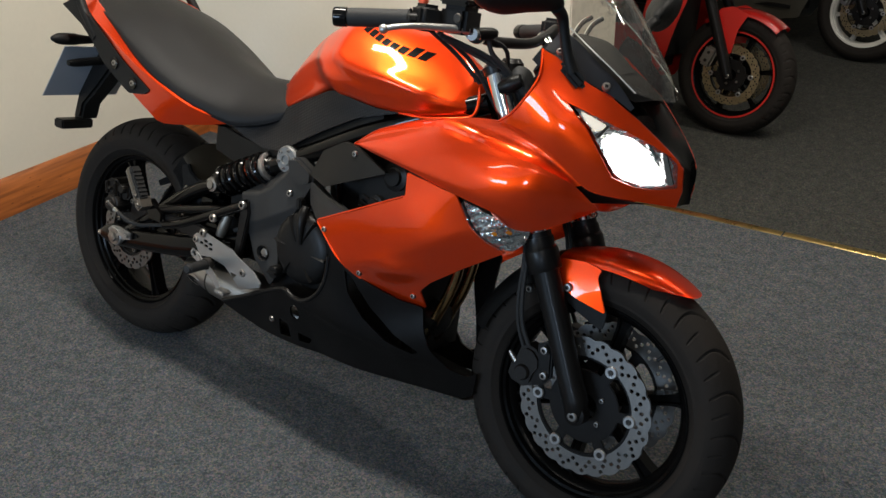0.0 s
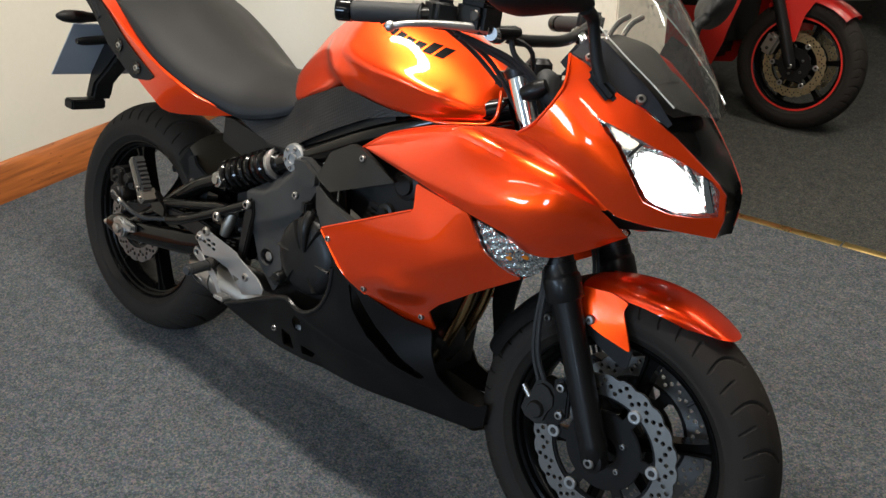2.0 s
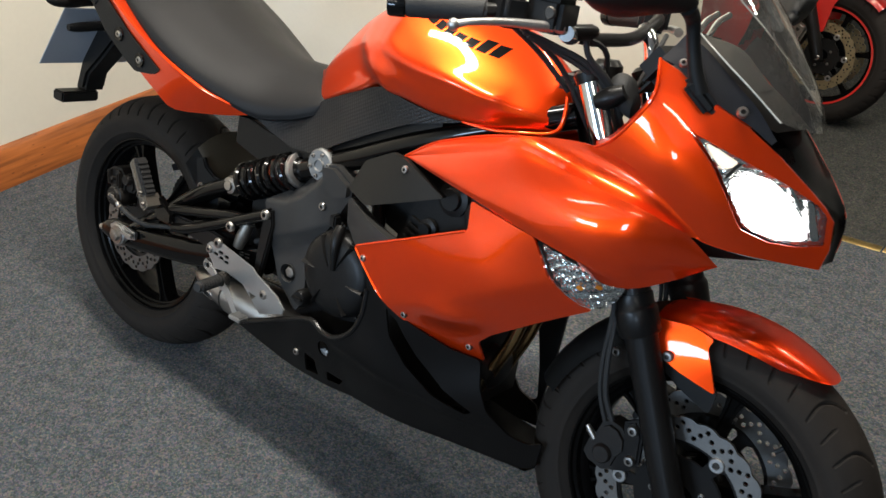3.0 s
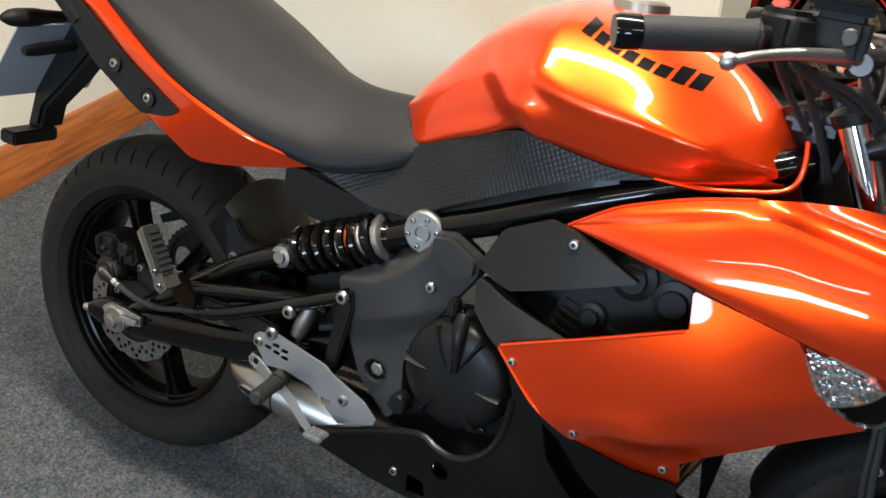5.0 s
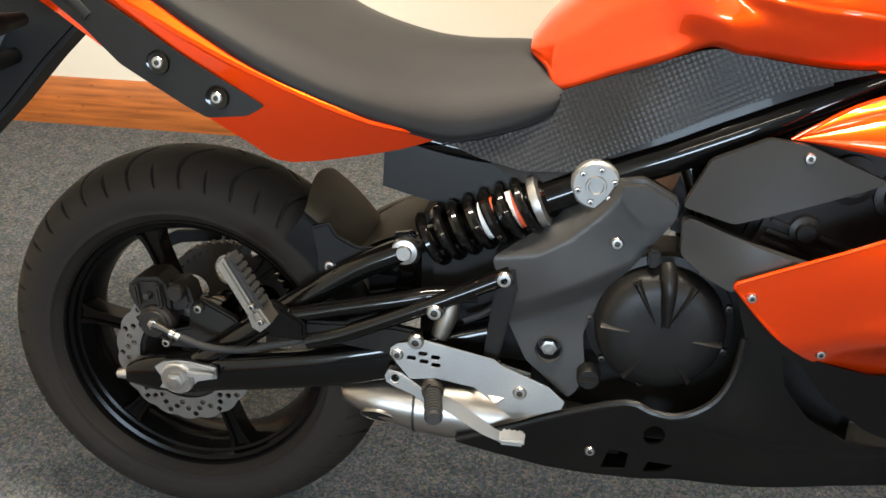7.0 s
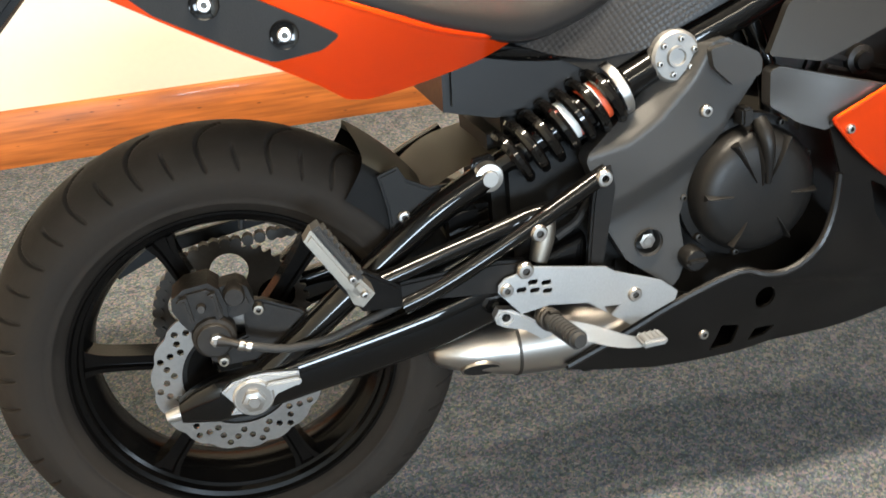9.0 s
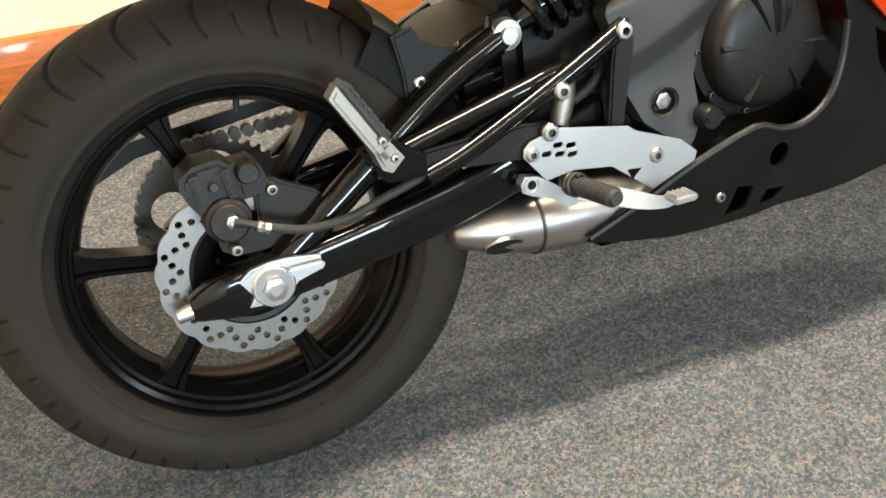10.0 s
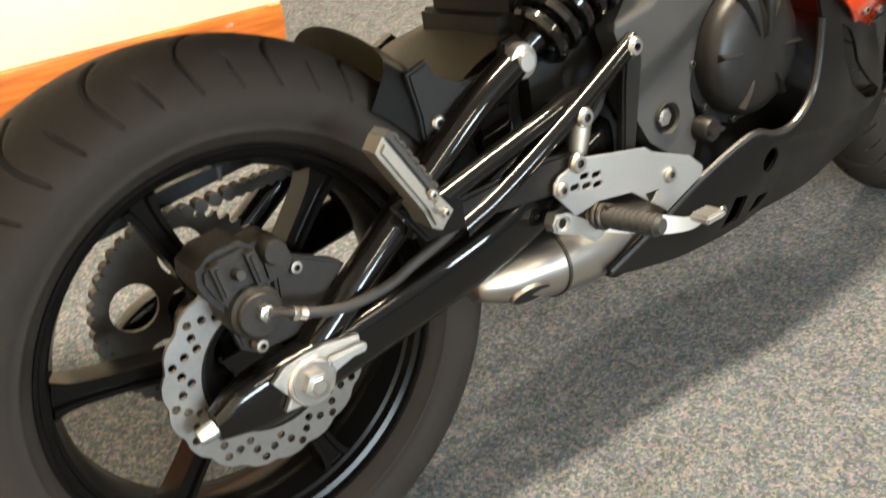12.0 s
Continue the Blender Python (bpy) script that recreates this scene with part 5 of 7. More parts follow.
# tail
for sy in (1, -1):
    crease = [(0.396, 0.693), (0.33, 0.706), (0.25, 0.733), (0.12, 0.790), (0.0, 0.850), (-0.12, 0.902), (-0.26, 0.948)]
    cy = (-0.112, -0.158, -0.188, -0.205, -0.203, -0.184, -0.125)
    low_f = field([(x, z, y) for (x, z), y in zip(crease, cy)] + [(0.23, 0.66, -0.166), (0.165, 0.66, -0.174), (0.10, 0.706, -0.186), (0.0, 0.76, -0.184), (-0.12, 0.83, -0.164), (-0.26, 0.90, -0.115), (0.332, 0.678, -0.146)])
    rim_top = [(0.33, 0.722), (0.25, 0.757), (0.12, 0.818), (0.0, 0.880), (-0.12, 0.932), (-0.26, 0.974)]
    top_f = field([(x, z, y) for (x, z), y in zip(crease, cy)] + [(x, z, y + 0.021) for (x, z), y in zip(rim_top, cy[1:])])
    tailf = part("tail_fairing", panel(crease + [(-0.26, 0.90), (-0.12, 0.83), (0.0, 0.76), (0.095, 0.706), (0.138, 0.680), (0.165, 0.660), (0.19, 0.656), (0.228, 0.660), (0.332, 0.678)], low_f, 0.004, side=sy, step=0.008, rounded=0.004), ORANGE, bike, "pearl orange tail fairing")
    part("tail_top_edge", panel(crease[:1] + rim_top + crease[:0:-1], top_f, 0.004, side=sy, step=0.007, rounded=0.002), ORANGE, tailf)
    part("crease_line", tube([(x, sy * (y + 0.0016), z) for (x, z), y in zip(crease[:6], cy)], 0.0036, 8, 4), ORANGE, tailf)
    g = part("grab_rail_mount", panel([(-0.21, 0.905), (-0.12, 0.862), (-0.067, 0.822), (-0.022, 0.779), (0.061, 0.731), (0.09, 0.717), (0.143, 0.722), (0.164, 0.735), (0.137, 0.752), (0.058, 0.797), (0.002, 0.833), (-0.075, 0.878), (-0.16, 0.925)], lambda x, z: -0.205 + 0.10 * max(0, x - 0.1) + 0.02 * max(0, -x), 0.022, side=sy, rounded=0.006), BLACK_MATT, bike, "black grab rail mount")
    bolt(g, (0.105, -sy * 0.2075, 0.744), 0.0078, "bolt", STEEL, (0, -sy, 0), 0.003)
    part("bolt_cup", turned(lathe([(0.0, -0.0008), (0.0125, -0.0008), (0.0145, -0.0014), (0.0155, 0.002), (0.0, 0.002)], 28), Matrix.Translation((0.105, -sy * 0.2075, 0.744))), BLACK_GLOSS, g)
    bolt(g, (0.030, -sy * 0.208, 0.784), 0.0078, "bolt", STEEL, (0, -sy, 0), 0.003)
    part("bolt_cup", turned(lathe([(0.0, -0.0008), (0.0125, -0.0008), (0.0145, -0.0014), (0.0155, 0.002), (0.0, 0.002)], 28), Matrix.Translation((0.030, -sy * 0.208, 0.784))), BLACK_GLOSS, g)
    part("grab_rail", tube([(-0.06, -sy * 0.195, 0.835), (-0.12, -sy * 0.195, 0.895), (-0.18, -sy * 0.185, 0.965), (-0.24, -sy * 0.165, 1.01), (-0.33, -sy * 0.13, 1.02)], 0.0125, 12), BLACK_MATT, bike, "black tubular grab rail")
    ind = part("rear_indicator", loft([[(-0.215 + 0.017 * q * math.cos(a), -sy * y, 0.812 + 0.016 * q * math.sin(a)) for a in (2 * math.pi * k / 10 for k in range(10))] for y, q in ((0.10, 0.6), (0.14, 0.8), (0.165, 1.0), (0.205, 0.95), (0.225, 0.45), (0.229, 0.2))], 18, 24), BLACK_MATT, bike, "black stalked rear indicator")
    part("lens", loft([[(-0.222 + 0.015 * q * math.cos(a), -sy * y, 0.812 + 0.0145 * q * math.sin(a)) for a in (2 * math.pi * k / 10 for k in range(10))] for y, q in ((0.165, 1.0), (0.185, 1.05), (0.205, 0.9))], 10, 24), AMBER, ind)
    part("plate_bracket", tube([(-0.285, -sy * 0.02, 0.745), (-0.288, -sy * 0.10, 0.738), (-0.289, -sy * 0.128, 0.737)], [0.012, 0.012, 0.008], 12, 3), BLACK_MATT, bike)
part("tail_mudguard", plate([(-0.425, 0.552), (-0.385, 0.556), (-0.372, 0.600), (-0.305, 0.664), (-0.235, 0.738), (-0.17, 0.80), (-0.12, 0.83), (-0.20, 0.87), (-0.30, 0.83), (-0.375, 0.74), (-0.395, 0.70), (-0.395, 0.65)], -0.02, 0.045, (), 0.008), BLACK_MATT, bike, "black plastic tail mudguard")
part("mudguard_foot", box(-0.42, -0.375, -0.085, 0.02, 0.528, 0.556, 0.004), BLACK_MATT, bike)
plate_at = Matrix.Translation((-0.345, -0.012, 0.705)) @ pose(0, 0, 0, 0, 34, 0)
part("number_plate", turned(box(-0.0015, 0.0015, -0.125, 0.125, -0.095, 0.095, 0.001), plate_at), GREY_PLASTIC, bike, "grey back of a blank number plate")
part("tail_light", box(-0.30, -0.24, -0.07, 0.07, 0.875, 0.93, 0.015), RED, bike, "red tail light under the seat end")

# front forks, caliper, fender
for sy in (-1, 1):
    leg = part("fork_slider", tube([(1.412, sy * 0.103, 0.285), (1.405, sy * 0.103, 0.32), (1.39, sy * 0.103, 0.35), (1.296, sy * 0.103, 0.555), (1.290, sy * 0.103, 0.566), (1.272, sy * 0.103, 0.605), (1.267, sy * 0.103, 0.616), (1.258, sy * 0.103, 0.636)], [0.020, 0.026, 0.0255, 0.027, 0.031, 0.031, 0.0275, 0.0275], 20, 2), BLACK_SATIN, bike, "black fork slider")
    part("dust_collar", tube([(1.291, sy * 0.103, 0.563), (1.289, sy * 0.103, 0.567), (1.274, sy * 0.103, 0.600), (1.272, sy * 0.103, 0.604), (1.270, sy * 0.103, 0.608), (1.262, sy * 0.103, 0.626)], [0.0315, 0.0345, 0.0345, 0.0335, 0.0305, 0.0300], 24, 1), BLACK_SATIN, leg)
    part("fork_tube", tube([(1.277, sy * 0.103, 0.595), (1.108, sy * 0.103, 0.930)], 0.0205, 20, 1), CHROME, leg, "chromed fork tube")
    part("fork_cap", tube([(1.110, sy * 0.103, 0.926), (1.103, sy * 0.103, 0.940), (1.100, sy * 0.103, 0.946)], [0.024, 0.026, 0.018], 20, 1), BLACK_SATIN, leg)
    part("fork_clamp", tube([(1.232, sy * 0.103, 0.683), (1.213, sy * 0.103, 0.722)], 0.031, 16, 1), BLACK_SATIN, leg)
    part("axle_boss", turned(lathe([(0, -0.012), (0.012, -0.012), (0.0135, -0.006), (0.022, -0.004), (0.024, 0.02)], 28), pose(1.412, sy * 0.112, 0.296, 0, 0, 0 if sy < 0 else 180)), BLACK_SATIN, leg)
    bolt(leg, (1.412, sy * 0.122, 0.296), 0.011, "axle_bolt", STEEL, (0, sy, 0), 0.004)
    y0, y1 = sorted((sy * 0.070, sy * 0.116))
    cl = part("front_caliper", plate([(1.247, 0.330), (1.258, 0.318), (1.285, 0.312), (1.306, 0.322), (1.312, 0.345), (1.322, 0.362), (1.318, 0.384), (1.302, 0.400), (1.282, 0.404), (1.268, 0.394), (1.262, 0.372), (1.252, 0.356)], y0, y1, (), 0.010), CALIPER, bike, "dusty cast front brake caliper")
    part("caliper_piston_cap", turned(lathe([(0, -0.006), (0.014, -0.006), (0.0165, -0.003), (0.018, 0.01)], 20), pose(1.283, sy * 0.118, 0.345, 0, 0, 0 if sy < 0 else 180)), CALIPER, cl)
    part("caliper_lug", plate([(1.300, 0.318), (1.330, 0.330), (1.345, 0.350), (1.340, 0.400), (1.325, 0.425), (1.305, 0.412), (1.310, 0.370)], *sorted((sy * 0.096, sy * 0.112)), (), 0.004), BLACK_SATIN, cl)
    bolt(cl, (1.324, sy * 0.112, 0.406), 0.0095, "bolt", STEEL, (0, sy, 0), 0.007)
    bolt(cl, (1.331, sy * 0.112, 0.353), 0.0095, "bolt", STEEL, (0, sy, 0), 0.007)
    part("bleed_nipple", tube([(1.268, sy * 0.108, 0.352), (1.249, sy * 0.110, 0.372), (1.244, sy * 0.110, 0.378)], [0.0055, 0.0055, 0.004], 10, 1), STEEL, cl)
    part("front_brake_hose", tube([(1.285, sy * 0.104, 0.395), (1.262, sy * 0.108, 0.44), (1.250, sy * 0.107, 0.5), (1.236, sy * 0.095, 0.6), (1.19, sy * 0.08, 0.7)], 0.005, 8), GROOVE, bike)
    part("front_brake_hose", tube([(1.272, sy * 0.104, 0.390), (1.250, sy * 0.106, 0.44), (1.240, sy * 0.105, 0.5), (1.228, sy * 0.090, 0.6), (1.18, sy * 0.07, 0.7)], 0.004, 8), GROOVE, bike)
part("lower_yoke", box(1.15, 1.26, -0.13, 0.13, 0.683, 0.715, 0.01), BLACK_SATIN, bike)
part("upper_yoke", box(1.03, 1.10, -0.085, 0.085, 0.900, 0.925, 0.01), BLACK_SATIN, bike)


def fender_shell(a0, a1, R, half, drop, na=18, tip=0.0):
    """A round-backed mudguard over the front wheel; tip narrows and rounds its front end."""
    rows = []
    for k in np.linspace(0, 1, na):
        row = []
        w = half * (1 - 0.22 * tip * max(0.0, 1 - k / 0.45) ** 2)
        for u in np.linspace(-1, 1, 13):
            a = radians(a0 + k * (a1 - a0) + tip * 13 * abs(u) ** 2.4 * max(0.0, 1 - k / 0.6))
            r = R + 0.004 - (0.012 + drop) * abs(u) ** 2.6
            row.append((1.41 + r * math.cos(a), w * math.sin(u * 1.45) / math.sin(1.45), 0.30 + r * math.sin(a)))
        rows.append(row)
    return surf(rows, 40, 40, 0.003)


fend = part("front_fender", fender_shell(59, 112, 0.314, 0.068, 0.016, tip=1.0), ORANGE, bike, "pearl orange front fender")
part("fender_rear", fender_shell(111, 162, 0.314, 0.072, 0.034), BLACK_MATT, fend, "black rear half of the front fender")
for sy in (1, -1):
    ff = field([(1.29, 0.60, -0.070), (1.40, 0.60, -0.072), (1.30, 0.56, -0.082), (1.34, 0.53, -0.086), (1.42, 0.51, -0.084), (1.41, 0.56, -0.082)])
    part("fender_side", panel([(1.285, 0.588), (1.296, 0.555), (1.318, 0.537), (1.36, 0.522), (1.424, 0.508), (1.408, 0.545), (1.392, 0.575), (1.398, 0.590), (1.36, 0.597)], ff, 0.004, side=sy, rounded=0.008), ORANGE, fend)
    part("fender_bracket", panel([(1.305, 0.56), (1.32, 0.52), (1.36, 0.495), (1.422, 0.470), (1.426, 0.515), (1.35, 0.535)], lambda x, z: -0.079, 0.004, side=sy), BLACK_MATT, fend)
    bolt(fend, (1.338, -sy * 0.088, 0.54), 0.009, "bolt", STEEL, (0, -sy, 0))
    bolt(fend, (1.252, -sy * 0.085, 0.511), 0.008, "bolt", STEEL, (0, -sy, 0))

# fairing, right and left
def web(rows, nv):
    """A smooth net across dense rows of equal length."""
    return cr(np.array(rows, float), nv)


def patchwork(grids, thick=0.003, mirror=1):
    """Nets that share edges, joined into one creased shell."""
    bms = []
    for g in grids:
        q = np.array(g)
        q[..., 1] *= mirror
        bms.append(grid_mesh(q))
    bm = join(*bms)
    bmesh.ops.remove_doubles(bm, verts=bm.verts[:], dist=4e-4)
    bmesh.ops.recalc_face_normals(bm, faces=bm.faces)
    bmesh.ops.solidify(bm, geom=bm.faces[:], thickness=thick)
    return bm


def run(pts, span=6):
    """A smooth line through the points, span samples from each to the next."""
    return cr(np.array(pts, float), (len(pts) - 1) * span + 1)


def swell(a, b, out, rise=0.0):
    """The line midway between two lines, pushed outwards by `out` at its middle."""
    k = np.linspace(0, 1, len(a))[:, None]
    return 0.5 * (a + b) + np.sin(np.pi * k) ** 0.7 * np.array([0, -out, rise])


EDGE_TOP = run([(0.815, -0.162, 0.729), (0.868, -0.163, 0.766), (0.905, -0.160, 0.783), (0.968, -0.158, 0.806), (1.035, -0.160, 0.824)])
RIDGE = run([(0.815, -0.162, 0.729), (0.872, -0.172, 0.748), (0.930, -0.177, 0.768), (1.000, -0.181, 0.793), (1.058, -0.186, 0.811), (1.121, -0.195, 0.807), (1.199, -0.204, 0.797),
             (1.243, -0.203, 0.791), (1.281, -0.194, 0.784), (1.320, -0.168, 0.767), (1.342, -0.142, 0.752), (1.378, -0.100, 0.711)])
SEAM = run([(0.815, -0.162, 0.729), (0.905, -0.188, 0.7225), (0.995, -0.209, 0.715), (1.060, -0.215, 0.705), (1.126, -0.218, 0.694), (1.165, -0.216, 0.687), (1.205, -0.210, 0.679),
            (1.241, -0.199, 0.673), (1.280, -0.180, 0.680), (1.315, -0.153, 0.692), (1.350, -0.123, 0.702), (1.378, -0.100, 0.711)])
CHANNEL = run([(1.035, -0.160, 0.824), (1.095, -0.165, 0.838), (1.150, -0.173, 0.846), (1.210, -0.181, 0.846), (1.262, -0.179, 0.829), (1.311, -0.157, 0.791), (1.352, -0.136, 0.756)])
UNDER = run([(1.205, -0.185, 0.661), (1.241, -0.176, 0.648), (1.282, -0.160, 0.652), (1.325, -0.132, 0.674), (1.352, -0.108, 0.692), (1.378, -0.099, 0.710)])


def upper_fairing(sy):
    """Side fairing: a swollen face under a sharp ridge, a hollow channel above it and a folded lower lip."""
    third = lambda k: SEAM + (RIDGE - SEAM) * k
    ks = np.sin(np.pi * np.linspace(0, 1, len(SEAM)))[:, None] ** 0.8
    face = web([SEAM, third(0.22) + ks * (0, -0.012, 0), third(0.55) + ks * (0, -0.0175, 0), third(0.85) + ks * (0, -0.0095, 0), RIDGE], 22)
    # the ridge parts the face from the roll at the back and from the hollow channel further on
    roll = web([RIDGE[:25], swell(RIDGE[:25], EDGE_TOP, 0.005), EDGE_TOP], 8)
    low, high = RIDGE[24:61], CHANNEL
    k = np.sin(np.pi * np.linspace(0, 1, len(low)))[:, None]
    hollow = web([low, low + 0.30 * (high - low) + k * (0, 0.010, -0.005), low + 0.65 * (high - low) + k * (0, 0.011, -0.004), high], 10)
    lip = web([SEAM[36:], UNDER], 4)
    return patchwork([face, roll, hollow, lip], 0.003, sy)


def soft_field(ctrl, stiff):
    """Like field(), but led smoothly past the control values."""
    c = np.array(ctrl, float)
    r = np.linalg.norm(c[:, None, :2] - c[None, :, :2], axis=2)
    k = len(c)
    a = np.zeros((k + 3, k + 3))
    a[:k, :k] = np.where(r > 0, r**2 * np.log(r + 1e-12), 0) + stiff * np.eye(k)
    a[:k, k:] = np.c_[np.ones(k), c[:, :2]]
    a[k:, :k] = a[:k, k:].T
    w = np.linalg.solve(a, np.r_[c[:, 2], 0, 0, 0])

    def value(x, z):
        d = np.hypot(x - c[:, 0], z - c[:, 1])
        return float((np.where(d > 0, d**2 * np.log(d + 1e-12), 0)) @ w[:k] + w[k] + w[k + 1] * x + w[k + 2] * z)
    return value


low_face = soft_field([(0.764, 0.548, -0.206), (0.893, 0.612, -0.215), (1.009, 0.666, -0.219), (1.0, 0.712, -0.212), (1.126, 0.693, -0.2165), (1.158, 0.634, -0.203), (1.05, 0.60, -0.219), (0.90, 0.50, -0.205), (0.836, 0.476, -0.201)], 2e-4)


def low_skin(x, z):
    """Lower fairing: an outer face folded inwards along a slanting crease, with a swelling under it."""
    below = np.interp(x, (0.83, 0.904, 1.05, 1.168, 1.24), (0.452, 0.486, 0.560, 0.628, 0.664)) - z
    tuck = 0.25 * (below + math.sqrt(below * below + 6e-5))
    swelling = 0.016 * math.exp(-((x - 0.99) / 0.055) ** 2 - ((z - 0.495 - 0.25 * (x - 0.99)) / 0.024) ** 2)
    return low_face(x, z) + 1.05 * tuck - swelling


HEADLIGHT = [(1.309, 0.906), (1.345, 0.893), (1.384, 0.878), (1.436, 0.856), (1.480, 0.833), (1.494, 0.818), (1.500, 0.775), (1.472, 0.768), (1.436, 0.768), (1.400, 0.781), (1.376, 0.823), (1.350, 0.863)]
nose_y = soft_field([(1.240, 0.993, -0.165), (1.27, 0.982, -0.160), (1.328, 0.946, -0.143), (1.373, 0.924, -0.118), (1.419, 0.891, -0.088), (1.470, 0.848, -0.056), (1.503, 0.812, -0.034), (1.508, 0.77, -0.033), (1.503, 0.738, -0.033),
                     (1.434, 0.742, -0.093), (1.365, 0.748, -0.131), (1.354, 0.755, -0.137), (1.311, 0.791, -0.160), (1.262, 0.829, -0.180), (1.21, 0.846, -0.184), (1.180, 0.848, -0.184), (1.205, 0.866, -0.190), (1.246, 0.925, -0.190),
                     (1.256, 0.953, -0.183), (1.309, 0.906, -0.168), (1.384, 0.877, -0.124), (1.480, 0.833, -0.058), (1.400, 0.781, -0.121), (1.376, 0.823, -0.143), (1.436, 0.767, -0.090), (1.30, 0.86, -0.184)], 3e-3)
NOSE = [(1.240, 0.993), (1.27, 0.982), (1.30, 0.963), (1.328, 0.946), (1.373, 0.924), (1.419, 0.891), (1.470, 0.848), (1.490, 0.829), (1.503, 0.812), (1.508, 0.77), (1.503, 0.738), (1.470, 0.740), (1.434, 0.742), (1.395, 0.744), (1.365, 0.748),
        (1.352, 0.756), (1.311, 0.791), (1.287, 0.812), (1.262, 0.829), (1.236, 0.840), (1.21, 0.846), (1.180, 0.848), (1.193, 0.856), (1.207, 0.867), (1.230, 0.897), (1.246, 0.925), (1.252, 0.953), (1.247, 0.975)]
BLINKER = [(1.135, 0.681), (1.162, 0.676), (1.190, 0.668), (1.232, 0.656), (1.266, 0.644), (1.254, 0.615), (1.234, 0.595), (1.212, 0.597), (1.185, 0.612), (1.159, 0.636)]
blink_y = soft_field([(1.135, 0.681, -0.208), (1.190, 0.668, -0.203), (1.232, 0.656, -0.184), (1.266, 0.644, -0.157), (1.254, 0.615, -0.150), (1.234, 0.595, -0.155), (1.212, 0.597, -0.170), (1.185, 0.612, -0.187), (1.159, 0.636, -0.199), (1.205, 0.635, -0.194)], 1e-4)


def cells(x, z):
    """Depth of the small mirrored facets inside a lamp, in slanted rows."""
    u, v = (x + 0.55 * z) / 0.0075, (z - 0.30 * x) / 0.017
    return 0.0030 * abs(2 * (u % 1) - 1) + 0.0045 * abs(2 * (v % 1) - 1)



for sy in (1, -1):
    face = part("upper_fairing", upper_fairing(sy), ORANGE, bike, "pearl orange upper side fairing with a sharp ridge", sharp=24)
    part("rolled_edge", tube([(x, sy * (y - 0.0005), z) for x, y, z in EDGE_TOP[::6]], 0.0022, 8, 3), ORANGE, face)
    low = part("lower_fairing", panel([(0.764, 0.550), (0.893, 0.610), (1.008, 0.664), (1.000, 0.711), (1.063, 0.703), (1.127, 0.693), (1.135, 0.680), (1.157, 0.636), (1.185, 0.611), (1.224, 0.591), (1.135, 0.534), (1.055, 0.478), (1.026, 0.450), (1.028, 0.405), (0.975, 0.411), (0.894, 0.438), (0.836, 0.476), (0.806, 0.504)],
                 low_skin, 0.005, side=sy, rounded=0.006, step=0.0075), ORANGE, bike, "pearl orange lower side fairing folded under at a crease")
    part("rolled_edge", tube([(x, sy * (low_skin(x, z) + 0.0015), z) for x, z in ((0.770, 0.552), (0.83, 0.580), (0.893, 0.609), (0.95, 0.636), (1.003, 0.6605))], 0.0028, 8, 3), ORANGE, low)
    part("rolled_edge", tube([(x, sy * (low_skin(x, z) + 0.0015), z) for x, z in ((0.768, 0.547), (0.80, 0.511), (0.838, 0.4755), (0.894, 0.4395), (0.97, 0.413))], 0.0026, 8, 3), ORANGE, low)
    for q in ((0.790, 0.535), (0.889, 0.459), (1.007, 0.432)):
        bolt(low, (q[0], sy * (low_skin(*q) - 0.0005), q[1]), 0.0065, "bolt", STEEL, (0, -sy, 0))
    cowl = part("nose_cowl", panel(NOSE, nose_y, 0.004, [HEADLIGHT], side=sy, rounded=0.002, step=0.0075), ORANGE, bike, "pearl orange nose cowl round the headlight")
    rim_line = [(1.180, -0.184, 0.848), (1.206, -0.190, 0.866), (1.230, -0.191, 0.897), (1.246, -0.190, 0.925), (1.253, -0.184, 0.953), (1.240, -0.165, 0.993)]
    part("cowl_edge", surf([[(x - 0.014, sy * (y + 0.030), z + 0.004) for x, y, z in rim_line[:-1]] + [(1.236, -sy * 0.155, 0.990)], [(x, sy * y, z) for x, y, z in rim_line]], 5, 30, 0.003), ORANGE, cowl)
    part("edge_bead", tube([(x, sy * (y - 0.0005), z) for x, y, z in rim_line], 0.0026, 8, 4), ORANGE, cowl)
    part("inner_duct", surf([[(1.335, -sy * 0.132, 0.752), (1.37, -sy * 0.120, 0.744), (1.43, -sy * 0.088, 0.739), (1.49, -sy * 0.03, 0.738)], [(1.335, -sy * 0.10, 0.715), (1.375, -sy * 0.09, 0.722), (1.42, -sy * 0.06, 0.728), (1.47, -sy * 0.01, 0.734)]], 6, 20, 0.003), BLACK_MATT, cowl)
    lamp = part("headlight", panel(HEADLIGHT, lambda x, z: nose_y(x, z) + 0.002, 0.002, side=sy, rounded=0.002), CLEAR, bike, "lit headlight behind a clear lens")
    part("reflector", panel(HEADLIGHT, lambda x, z: nose_y(x, z) + 0.014 + 0.5 * cells(x, z), 0.004, side=sy, rounded=0.002, step=0.004), SILVERED, lamp, sharp=15)
    part("bulb_glow", panel([(1.372, 0.848), (1.390, 0.860), (1.414, 0.857), (1.434, 0.843), (1.452, 0.822), (1.470, 0.800), (1.478, 0.777), (1.440, 0.772), (1.405, 0.783), (1.386, 0.813)], lambda x, z: nose_y(x, z) + 0.009, 0.004, side=sy, rounded=0.01), LAMP, lamp, "glowing headlight bowl")
